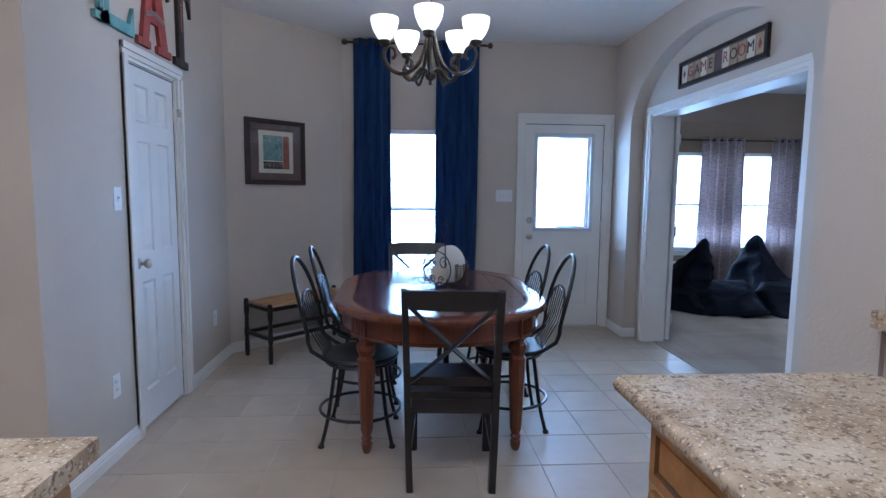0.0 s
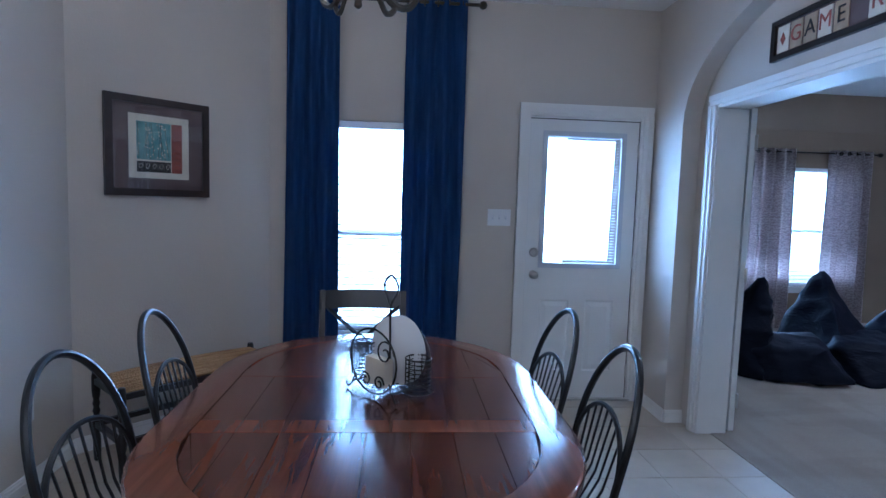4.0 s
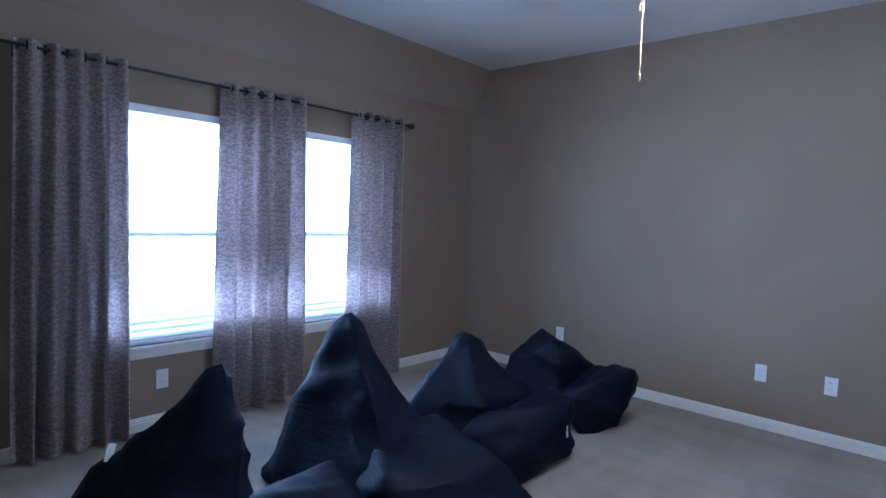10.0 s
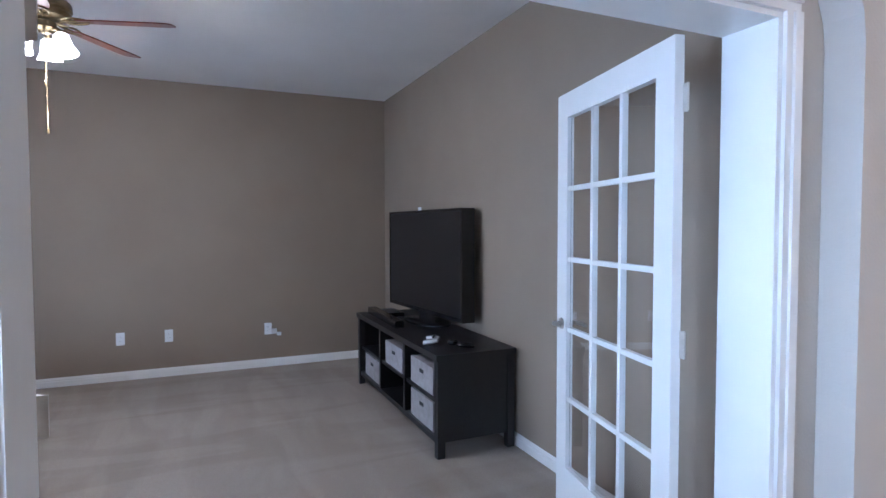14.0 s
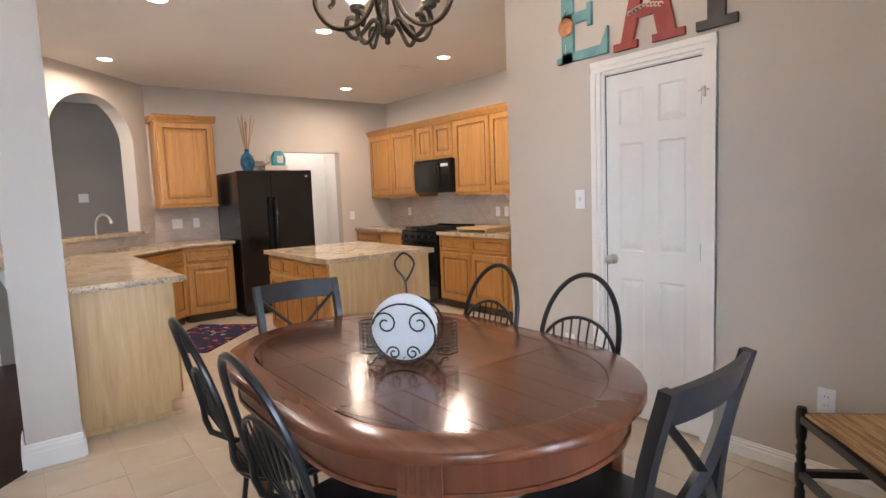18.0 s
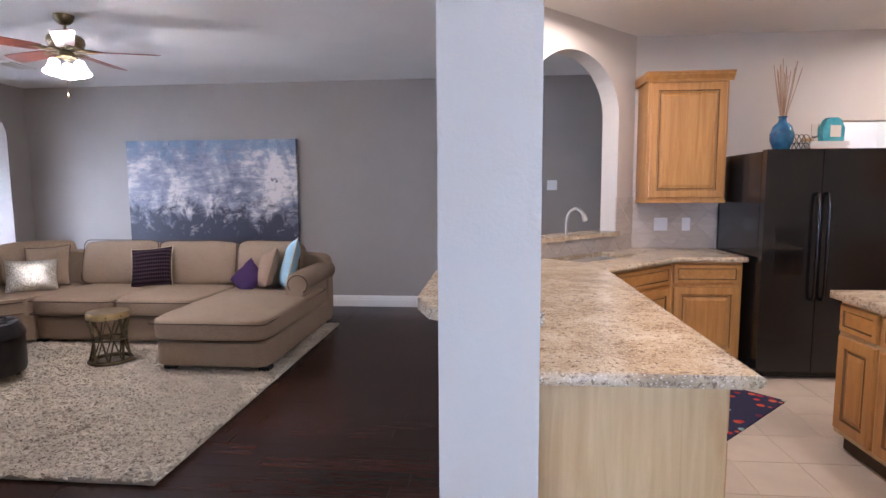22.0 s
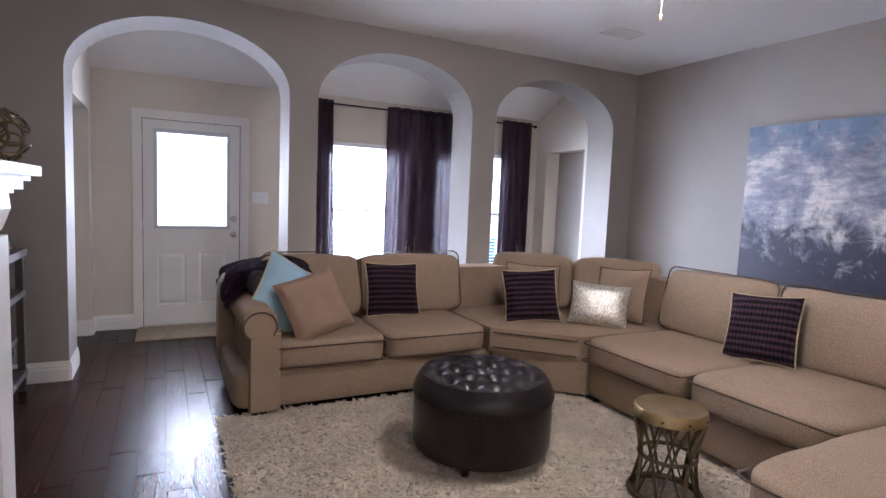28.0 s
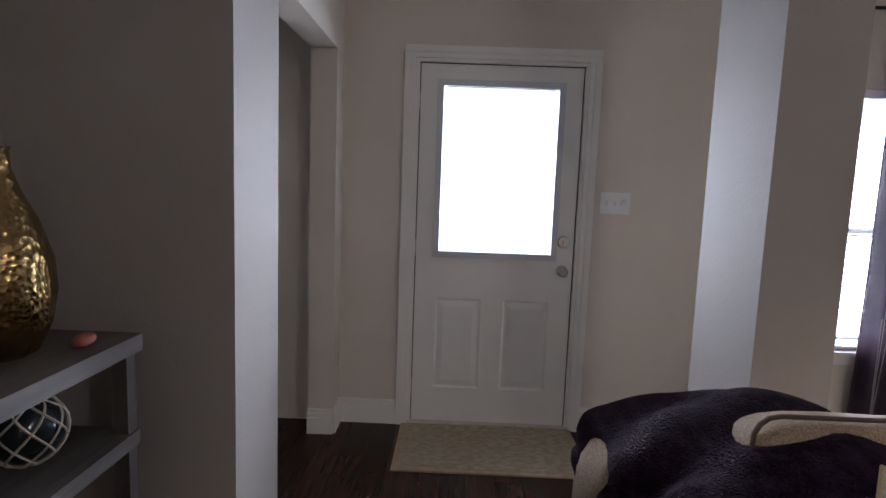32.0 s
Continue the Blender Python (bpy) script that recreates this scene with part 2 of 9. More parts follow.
def carpet():
    """Cut pile with the sweeps a vacuum cleaner leaves."""
    m = mat("beige_carpet", (0.42, 0.36, 0.3), 0.97, 0, 0.1)
    t, p = nodes(m)
    a = noisy(t, coords(t, (0.7, 3.2, 1), rot=(0, 0, 0.6)), 1.3, 2, 0.5, 0.8)
    b = noisy(t, coords(t, (3.0, 0.6, 1), rot=(0, 0, 0.9)), 1.1, 2, 0.5, 0.5)
    s = ramp(t, a, [(0.40, (0.37, 0.315, 0.26)), (0.56, (0.46, 0.40, 0.335))])
    s2 = ramp(t, b, [(0.44, (0.36, 0.31, 0.255)), (0.52, (0.45, 0.39, 0.33))])
    c = mixc(t, 0.5, s, s2)
    f = noisy(t, coords(t, (1, 1, 1)), 190, 2, 0.6)
    c = mixc(t, ramp(t, f, [(0.35, (0, 0, 0)), (0.65, (0.45, 0.45, 0.45))]), c, (0.27, 0.225, 0.185))
    t.links.new(c, p.inputs["Base Color"])
    bump(t, p, f, 0.7, 0.01)
    return m


M_CARPET = carpet()
M_OAK = grainy("honey_oak", (0.42, 0.23, 0.085), (0.52, 0.30, 0.12), (12, 12, 1.2), 0.4, 60, 0.06)
M_RUG = grainy("cream_shag", (0.55, 0.47, 0.36), (0.66, 0.58, 0.46), (60, 60, 60), 0.95, 200, 1.0, dist=0.02)
M_LEATH = grainy("black_leather", (0.010, 0.008, 0.008), (0.02, 0.016, 0.015), (9, 9, 9), 0.28, 120, 0.15, spec=0.3)
M_GOLD = grainy("antique_brass", (0.36, 0.25, 0.11), (0.5, 0.36, 0.17), (9, 9, 9), 0.3, 60, 0.2, 1.0)
M_FRIDGE = mat("black_appliance", (0.008, 0.008, 0.009), 0.18)
M_GLASS = mat("clear_glass", (1, 1, 1), 0.02)
nodes(M_GLASS)[1].inputs["Transmission Weight"].default_value = 1.0


def glow(name, colour, strength):
    m = mat(name, colour, 0.5)
    _, b = nodes(m)
    b.inputs["Emission Color"].default_value, b.inputs["Emission Strength"].default_value = (*colour, 1), strength
    return m


M_SKY = glow("bright_outdoors", (0.80, 0.92, 1.0), 3.2)
M_BULB = glow("lit_bulb", (1.0, 0.93, 0.82), 14.0)
# ---- structure ----
def wall(name, bm, material, label, kind="structure"):
    return whole(name, bm, material, None, label, "wall", "", kind)


def arched(bm, axis, c0, c1, a, b, spring, rise, top, m=None):
    """The wall above an arched opening from a to b."""
    pts = [(a, top), (b, top)] + [(p, q) for p, q in arc((a + b) / 2, spring, (b - a) / 2, 0, 180, 24, rise)]
    return prism(bm, pts, c0, c1, axis, m)


T = 0.14
# floors
DIV = [(2.62, 2.15), (1.70, 1.10), (1.70, -1.40), (0.50, -2.60)]
bm = prism(bmesh.new(), [(-3.0, -4.3), (-3.0, 2.0), (-1.2, 2.0), (-1.2, 5.2), (2.62, 5.2)] + DIV + [(0.5, -4.3)], -0.10, -0.003)
whole("floor_tile", bm, M_GROUT, None, "beige ceramic tile floor of the kitchen and dining area", "floor", "", "structure")
bm = prism(bmesh.new(), [(0.5, -4.3), (0.50, -2.60), (1.70, -1.40), (1.70, 1.10), (2.62, 2.15), (9.2, 2.15), (9.2, -4.3)], -0.10, -0.005)
whole("floor_wood", bm, M_GAP, None, "dark hardwood plank floor of the living room", "floor", "", "structure")
whole("floor_carpet", B((2.62, 7.3, 2.15, 7.7, -0.10, 0.004)), M_CARPET, None, "beige carpet with vacuum marks", "floor", "", "structure")
# ceilings
whole("ceiling_main", B((-3.1, 8.0, -4.3, 2.36, H, H + 0.1), (-3.1, 2.7, 2.36, 5.3, H, H + 0.1)), M_CEIL, None, "smooth off-white ceiling", "ceiling", "", "structure")
bm = prism(bmesh.new(), [(2.3, H), (7.372, H), (7.58, 2.36), (7.58, H + 0.1), (2.3, H + 0.1)], 2.6, 7.35, "x")
# Slope takes the wall tan; its shaded look is put into the colour.
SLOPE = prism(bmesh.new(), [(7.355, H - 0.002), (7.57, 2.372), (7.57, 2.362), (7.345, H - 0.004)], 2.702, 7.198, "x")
whole("ceiling_slope", SLOPE, M_TAN, None, "tan sloped edge of the game room ceiling, shade in its colour", "ceiling", "", "structure")
whole("ceiling_game", bm, M_CEIL, None, "white ceiling with a sloped edge above the windows", "ceiling", "", "structure")
bm = prism(bmesh.new(), [(7.95, H), (8.45, H), (9.15, 2.40), (9.15, H + 0.1), (7.95, H + 0.1)], -4.3, 2.4, "y")
whole("ceiling_foyer", bm, M_CEIL, None, "off-white foyer ceiling sloping down to the front wall", "ceiling", "", "structure")

# dining
W_WIN = (-0.03, 0.85, 0.50, 1.945)
W_BDOOR = (1.496, 2.324, 0.0, 2.05)
wall("wall_dining_north", holes(bmesh.new(), "y", 5.10, 5.24, -0.30, 2.70, 0, H, [W_WIN, W_BDOOR]), M_WALL, "beige painted wall with a window and a back door")
wall("wall_dining_corner", prism(bmesh.new(), [(-1.09, 4.27), (-0.26, 5.10), (-0.34, 5.24), (-1.23, 4.35)], 0, H), M_WALL, "beige angled corner wall")
P_DOOR = (2.73, 3.35, 0.0, 2.035)
wall("wall_pantry", holes(bmesh.new(), "x", -1.23, -1.09, 1.95, 4.30, 0, H, [P_DOOR]), M_WALL, "beige wall with the pantry door")
wall("wall_pantry_return", B((-3.1, -1.23, 1.95, 2.09, 0, H)), M_WALL, "beige wall beside the kitchen counter")
wall("wall_pantry_inside", B((-2.2, -1.24, 2.1, 2.2, 0, H), (-2.3, -2.2, 2.1, 4.6, 0, H)), M_WALL, "beige pantry wall behind the door")
G_OPEN = (2.61, 4.53, 0.0, 2.045)
bm = holes(bmesh.new(), "x", 2.52, 2.70, 2.15, 5.24, 0, H, [G_OPEN])
wall("wall_dining_east", bm, M_WALL, "beige wall with the wide game room opening")
bm = holes(bmesh.new(), "x", 2.40, 2.517, 2.15, 5.098, 0, 1.95, [(2.42, 4.70, 0, 1.95)])
bm = holes(bm, "x", 2.40, 2.517, 2.15, 5.098, 1.95, H, [(2.42, 4.70, 1.95, H)])
arched(bm, "x", 2.40, 2.517, 2.42, 4.70, 1.95, 0.60, H)
wall("wall_dining_arch", bm, M_WALL, "beige shallow arch around the game room opening")
# kitchen
wall("wall_kitchen_west", B((-3.12, -2.98, -4.3, 1.95, 0, H)), M_WALL, "beige kitchen wall")
K_HALL = (-2.135, -1.30, 0.0, 2.02)
wall("wall_kitchen_south", holes(bmesh.new(), "y", -2.74, -2.60, -2.98, 0.37, 0, H, [K_HALL]), M_WALL, "beige kitchen wall with a doorway to the hall")
# Hall walls take trim white, so the hall's brightness is in their colour.
wall("wall_hall", B((-3.1, -0.4, -4.2, -4.06, 0, H), (-3.0, -2.6, -4.06, -2.74, 0, H), (-0.9, -0.5, -4.06, -2.74, 0, H)), M_TRIM, "brightened hall wall beyond the doorway")
# diagonal sink wall with an arch
DM = Matrix.Translation((0.37, -2.60, 0)) @ Matrix.Rotation(radians(45), 4, "Z")
DL = 1.62
bm = holes(bmesh.new(), "y", -0.16, 0.0, 0, DL, 0, H, [(0.25, 1.42, 1.04, H)])
arched(bm, "y", -0.16, 0.0, 0.25, 1.42, 2.06, 0.47, H)
bmesh.ops.transform(bm, matrix=DM, verts=bm.verts)
wall("wall_sink", bm, M_WALL, "beige angled wall with an arched pass-through over the sink")
wall("wall_bar", B((1.52, 1.70, -1.45, 0.93, 0, 1.04)), M_WALL, "low wall under the raised granite bar")
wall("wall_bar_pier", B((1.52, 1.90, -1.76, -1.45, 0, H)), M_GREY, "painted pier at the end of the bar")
wall("column", B((1.506, 1.758, 0.93, 1.19, 0, H)), M_WALL, "square painted column at the end of the counter")
# living room
wall("wall_living_south", B((-0.5, 9.2, -4.34, -4.20, 0, H)), M_GREY, "grey living room wall with a large painting")
wall("wall_living_north", B((2.702, 3.9, 2.15, 2.29, 0, H), (5.6, 9.2, 1.62, 1.76, 0, H), (5.6, 5.7, 1.62, 2.3, 0, H)), M_GREY, "grey living room wall behind the shelves")
bm = bmesh.new()
ARCH = [(-3.89, -2.425), (-2.17, -0.742), (-0.515, 0.968)]
for a, b in ((-4.20, -3.89), (-2.425, -2.17), (-0.742, -0.515), (0.968, 1.62)):
    box(bm, 7.61, 8.0, a, b, 0, H)
for a, b in ARCH:
    arched(bm, "x", 7.61, 8.0, a, b, 2.14, 0.44, H)
wall("wall_arches", bm, M_GREY, "grey wall with three arched openings to the foyer")
# foyer
F_DOOR = (-0.345, 0.575, 0.0, 2.035)
wall("wall_front", holes(bmesh.new(), "x", 9.10, 9.24, -4.3, 2.4, 0, H, [F_DOOR, (-2.15, -1.22, 0.53, 1.95), (-3.55, -2.55, 0.53, 1.95)]), M_WALL_LIT, "brightened front wall with the front door and windows")
wall("wall_foyer_north", holes(bmesh.new(), "y", 0.965, 1.10, 8.0, 9.10, 0, H, [(8.0, 8.93, 0, 2.03)]), M_WALL_LIT, "brightened foyer wall with an opening")
wall("wall_foyer_side", B((8.0, 9.1, 2.3, 2.4, 0, H)), M_WALL_LIT, "brightened wall beyond the foyer opening")
wall("wall_foyer_south", holes(bmesh.new(), "y", -4.20, -4.0, 8.0, 9.10, 0, H, [(8.17, 8.88, 0, 2.01)]), M_WALL_LIT, "brightened wall with a doorway at the end of the front room")
# game room
wall("wall_game_east", B((7.20, 7.34, 2.2, 7.7, 0, H)), M_TAN, "tan game room wall")
wall("wall_game_south", B((2.70, 7.2, 2.22, 2.36, 0, H)), M_TAN, "tan game room wall behind the television")
GW = [(4.02, 4.97, 0.52, 1.95), (5.10, 6.05, 0.52, 1.95)]
wall("wall_game_north", holes(bmesh.new(), "y", 7.56, 7.70, 2.6, 7.34, 0, 2.6, GW), M_TAN, "tan game room wall with two windows")
wall("wall_game_west", B((2.56, 2.70, 5.24, 7.7, 0, H)), M_TAN, "tan game room wall")
wall("wall_game_west_face", holes(bmesh.new(), "x", 2.702, 2.715, 2.36, 7.56, 0, H, [(2.59, 4.55, 0, 2.06)]), M_TAN, "tan painted face of the game room wall")
# fireplace chase
wall("wall_fireplace", B((3.9, 5.6, 0.92, 2.2, 0, H)), M_GREY, "grey chimney breast")
# outdoors
whole("ground", B((-60, 60, -60, 60, -0.3, -0.12)), M_TILE, None, "ground outside the house", "ground", "", "structure")
# ---- trim, doors, windows ----
def casing(name, axis, c, a, b, top, face, w=0.062, d=0.022, parent=None, m=None, floor=0.0):
    """A stepped casing round a door opening: two sides and a head, on the wall face c, proud towards face (+1 or -1)."""
    t = parent or thing(name, Matrix(), "white painted door casing with a stepped profile", "door casing", "", "structure")
    def piece(n, a0, a1, z0, z1, inner):
        bm = bmesh.new()
        for lo, hi, dd in ((0.0, 1.0, d * 0.6), (0.45, 1.0, d)):
            p0, p1, q0, q1 = a0, a1, z0, z1
            if inner == "low":
                p1 = a1
                p0, p1 = a0, a0 + (a1 - a0) * (1 - lo)
            elif inner == "high":
                p0, p1 = a0 + (a1 - a0) * lo, a1
            else:
                q0 = z0 + (z1 - z0) * lo
            e0, e1 = sorted((c, c + face * dd))
            box(bm, *((e0, e1, p0, p1) if axis == "x" else (p0, p1, e0, e1)), q0, q1)
        part(n, bm, M_TRIM, t)
    piece("casing_side", a - w, a, floor, top, "low")
    piece("casing_side", b, b + w, floor, top, "high")
    piece("casing_head", a - w, b + w, top, top + w, "up")
    return t


def lining(t, axis, c0, c1, a, b, top, th=0.018):
    """The jambs inside a door opening."""
    for n, p, q, z0, z1 in (("jamb", a, a + th, 0, top), ("jamb", b - th, b, 0, top), ("head_jamb", a + th, b - th, top - th, top)):
        part(n, B((c0, c1, p, q, z0, z1) if axis == "x" else (p, q, c0, c1, z0, z1)), M_TRIM, t)


def panel_bm(bm, u0, u1, z0, z1, y, depth=0.008, bev=0.028, raise_=0.006):
    """A raised field in a door face that looks towards -y: a moulded groove round a flat field."""
    o = [(u0, z0), (u1, z0), (u1, z1), (u0, z1)]
    def ring(k, yy):
        return [bm.verts.new((u0 + k, yy, z0 + k)), bm.verts.new((u1 - k, yy, z0 + k)), bm.verts.new((u1 - k, yy, z1 - k)), bm.verts.new((u0 + k, yy, z1 - k))]
    rs = [ring(0, y), ring(0.010, y + depth), ring(0.018, y + depth), ring(0.018 + bev, y + depth - raise_)]
    for a, b in zip(rs, rs[1:]):
        for i in range(4):
            bm.faces.new((a[i], a[(i + 1) % 4], b[(i + 1) % 4], b[i]))
    bm.faces.new(rs[-1])
    return o


def door_skin(bm, w, h, y, fields, glass=None):
    """The front face of a slab of width w and height h with sunk fields; the rest is filled as strips."""
    us = sorted({0.0, w} | {v for f in fields for v in f[:2]} | ({glass[0], glass[1]} if glass else set()))
    zs = sorted({0.0, h} | {v for f in fields for v in f[2:]} | ({glass[2], glass[3]} if glass else set()))
    for i in range(len(us) - 1):
        for j in range(len(zs) - 1):
            c = ((us[i] + us[i + 1]) / 2, (zs[j] + zs[j + 1]) / 2)
            if any(f[0] < c[0] < f[1] and f[2] < c[1] < f[3] for f in list(fields) + ([glass] if glass else [])):
                continue
            bm.faces.new([bm.verts.new(p) for p in ((us[i], y, zs[j]), (us[i + 1], y, zs[j]), (us[i + 1], y, zs[j + 1]), (us[i], y, zs[j + 1]))])
    for f in fields:
        panel_bm(bm, *f, y)
    bmesh.ops.remove_doubles(bm, verts=bm.verts, dist=0.0005)


def slab(w, h, th, fields, glass=None):
    """A door slab from y=0 (the face seen) to y=th."""
    bm = bmesh.new()
    door_skin(bm, w, h, 0.0, fields, glass)
    if glass:
        holes(bm, "y", 0.012, th, 0, w, 0, h, [glass])
    else:
        box(bm, 0, w, 0.012, th, 0, h)
    for x in (0, w):
        vs = [bm.verts.new(p) for p in ((x, 0, 0), (x, 0.012, 0), (x, 0.012, h), (x, 0, h))]
        bm.faces.new(vs)
    vs = [bm.verts.new(p) for p in ((0, 0, h), (w, 0, h), (w, 0.012, h), (0, 0.012, h))]
    bm.faces.new(vs)
    return bm


def knob(parent, x, z, y=0.0, mat_=None, name="door_knob"):
    bm = lathe(bmesh.new(), [(0.0305, 0), (0.0305, 0.004), (0.024, 0.008), (0.011, 0.012), (0.010, 0.030), (0.018, 0.036), (0.026, 0.046), (0.027, 0.055), (0.021, 0.064), (0.008, 0.068)], 20, Matrix.Translation((x, y, z)) @ Matrix.Rotation(radians(90), 4, "X"))
    return part(name, bm, mat_ or M_NICKEL, parent, "brushed nickel door knob", True)


def deadbolt(parent, x, z):
    m = Matrix.Translation((x, 0, z)) @ Matrix.Rotation(radians(90), 4, "X")
    bm = lathe(bmesh.new(), [(0.033, 0), (0.033, 0.006), (0.028, 0.014), (0.016, 0.016), (0.004, 0.016)], 20, m)
    box(bm, x - 0.004, x + 0.004, -0.03, -0.014, z - 0.013, z + 0.013)
    part("deadbolt", bm, M_NICKEL, parent, "round deadbolt thumb turn", True)


def hinge(parent, x, z, h=0.09):
    bm = bmesh.new()
    tube(bm, [(x, -0.007, z - h / 2), (x, -0.007, z + h / 2)], 0.0065, 8)
    box(bm, x - 0.022, x, -0.002, 0.004, z - h / 2, z + h / 2)
    box(bm, x, x + 0.014, -0.002, 0.004, z - h / 2, z + h / 2)
    part("hinge", bm, M_HINGE, parent, "painted steel hinge")


def door_gap(t, w, h):
    """Dark strips that stand in for the shadow line between slab and jamb."""
    part("gap_shade", B((0.006, 0.0115, -0.0015, 0.001, 0.0, h - 0.016), (w - 0.0115, w - 0.006, -0.0015, 0.001, 0.0, h - 0.016), (0.0115, w - 0.0115, -0.0015, 0.001, h - 0.022, h - 0.016)), M_GAPSHADE, t, "dark strip standing in for the shadow gap round the slab")


def half_lite_door(name, m, w, label, hand, glass_mat=None):
    """An entry door with a framed light above two fields, its face looking to local -y, origin at the lower left of the slab."""
    t = thing(name, m, label, "door", "", "structure")
    h = 2.02
    g = (0.115, w - 0.115, 0.965, 1.905)
    f = [(0.13, w / 2 - 0.06, 0.20, 0.72), (w / 2 + 0.06, w - 0.13, 0.20, 0.72)]
    part("door_slab", slab(w, h, 0.044, f, g), M_DOOR, t)
    bm = bmesh.new()
    fr = 0.034
    a0, a1, z0, z1 = g[0] - 0.012, g[1] + 0.012, g[2] - 0.012, g[3] + 0.012
    for s in ((a0, a0 + fr, z0, z1), (a1 - fr, a1, z0, z1), (a0 + fr, a1 - fr, z0, z0 + fr), (a0 + fr, a1 - fr, z1 - fr, z1)):
        box(bm, s[0], s[1], -0.014, 0.001, s[2], s[3])
    part("light_frame", bm, M_LITE, t, "raised white plastic frame round the glass", bevel=0.004)
    o = part("pane", B((g[0] + 0.005, g[1] - 0.005, 0.006, 0.010, g[2] + 0.005, g[3] - 0.005)), M_GLASS, t, "clear glass pane")
    o.visible_shadow = False
    n = 44
    for i in range(n):
        z = g[2] + 0.02 + (g[3] - g[2] - 0.05) * i / (n - 1)
        s = part("blind_slat", B((g[0] + 0.03, g[1] - 0.03, 0.016, 0.030, z, z + 0.0012)), M_SLAT, t)
        s.data.transform(Matrix.Translation((0, 0.023, z)) @ Matrix.Rotation(radians(12), 4, "X") @ Matrix.Translation((0, -0.023, -z)))
    part("blind_head_rail", B((g[0] + 0.02, g[1] - 0.02, 0.012, 0.034, g[3] - 0.026, g[3] - 0.004)), M_SLAT, t)
    kx = w - 0.07 if hand == "right" else 0.07
    knob(t, kx, 0.90)
    deadbolt(t, kx, 1.06)
    hx = -0.004 if hand == "right" else w + 0.004
    for z in (0.2, 1.0, 1.80):
        hinge(t, hx, z)
    door_gap(t, w, h)
    part("door_sweep", B((0.003, w - 0.003, 0.006, 0.042, -0.012, 0.0)), M_RUBBER, t, "black rubber door sweep")
    return t


# Near-black that paints in the shadow between door slab and jamb.
M_GAPSHADE = mat("door_gap_shade", (0.03, 0.027, 0.024), 0.8)
M_NICKEL = grainy("brushed_nickel", (0.46, 0.43, 0.39), (0.56, 0.53, 0.49), (20, 20, 20), 0.3, 120, 0.05, 1.0)
M_HINGE = grainy("hinge_metal", (0.50, 0.47, 0.42), (0.6, 0.57, 0.52), (20, 20, 20), 0.4, 80, 0.05, 0.6)
M_LITE = mat("white_plastic", (0.60, 0.62, 0.66), 0.45)
M_SLAT = mat("white_blind_slat", (0.85, 0.86, 0.88), 0.5)
M_RUBBER = mat("black_rubber", (0.01, 0.01, 0.01), 0.7)
M_PLATE = grainy("white_switch_plate", (0.74, 0.75, 0.76), (0.78, 0.79, 0.80), (8, 8, 8), 0.35, 40, 0.02)

# back door in the north wall: its inner face looks south
casing("back_door_casing", "y", 5.10, 1.496, 2.324, 2.05, -1)
lining(bpy.data.objects["back_door_casing"], "y", 5.101, 5.24, 1.496, 2.324, 2.05)
half_lite_door("back_door", pose(1.508, 5.125, 0.014), 0.804, "white back door with a bright half light and two sunk panels", "left")
whole("back_door_threshold", B((1.496, 2.324, 5.085, 5.24, 0.0, 0.014)), M_HINGE, None, "dull metal door threshold", "threshold", "", "structure")
# front door in the east wall: its inner face looks west
casing("front_door_casing", "x", 9.10, -0.345, 0.575, 2.035, -1)
lining(bpy.data.objects["front_door_casing"], "x", 9.101, 9.24, -0.345, 0.575, 2.035)
half_lite_door("front_door", pose(9.125, 0.563, 0.014, 0, 0, -90), 0.896, "white front door with a bright half light and two sunk panels", "right")
whole("front_door_threshold", B((9.085, 9.24, -0.345, 0.575, 0.0, 0.016)), M_HINGE, None, "bright metal door threshold", "threshold", "", "structure")


def hook_latch(m, name="safety_latch"):
    t = thing(name, m, "small brass hook latch high on the door frame", "latch")
    bm = bmesh.new()
    tube(bm, [(-0.03, -0.02, 0), (0.0, -0.022, 0.004), (0.03, -0.02, 0)], 0.004, 6)
    box(bm, -0.006, 0.006, -0.022, 0.0, -0.03, 0.02)
    part("latch_arm", bm, M_HINGE, t)


# pantry door in the west wall: its face looks east
casing("pantry_door_casing", "x", -1.09, 2.73, 3.35, 2.035, 1)
lining(bpy.data.objects["pantry_door_casing"], "x", -1.23, -1.091, 2.73, 3.35, 2.035)
PD = thing("pantry_door", pose(-1.105, 2.742, 0.012, 0, 0, 90), "white six-panel pantry door, closed", "door", "", "structure")
_w = 0.596
_c = [(0.095, _w / 2 - 0.045), (_w / 2 + 0.045, _w - 0.095)]
_f = [(a, b, lo, hi) for a, b in _c for lo, hi in ((0.20, 0.82), (0.98, 1.60), (1.70, 1.90))]
part("door_slab", slab(_w, 2.015, 0.035, _f), M_DOOR, PD)
knob(PD, 0.055, 0.93)
door_gap(PD, _w, 2.015)
for _z in (0.2, 1.0, 1.80):
    hinge(PD, _w + 0.004, _z)
hook_latch(pose(-1.09, 3.352, 1.83, 0, 0, 90))

# wide opening to the game room
casing("game_room_casing", "x", 2.52, 2.61, 4.53, 2.045, -1, 0.062)
lining(bpy.data.objects["game_room_casing"], "x", 2.521, 2.716, 2.61, 4.53, 2.045)
casing("game_room_casing_inside", "x", 2.715, 2.61, 4.53, 2.045, 1, 0.062)


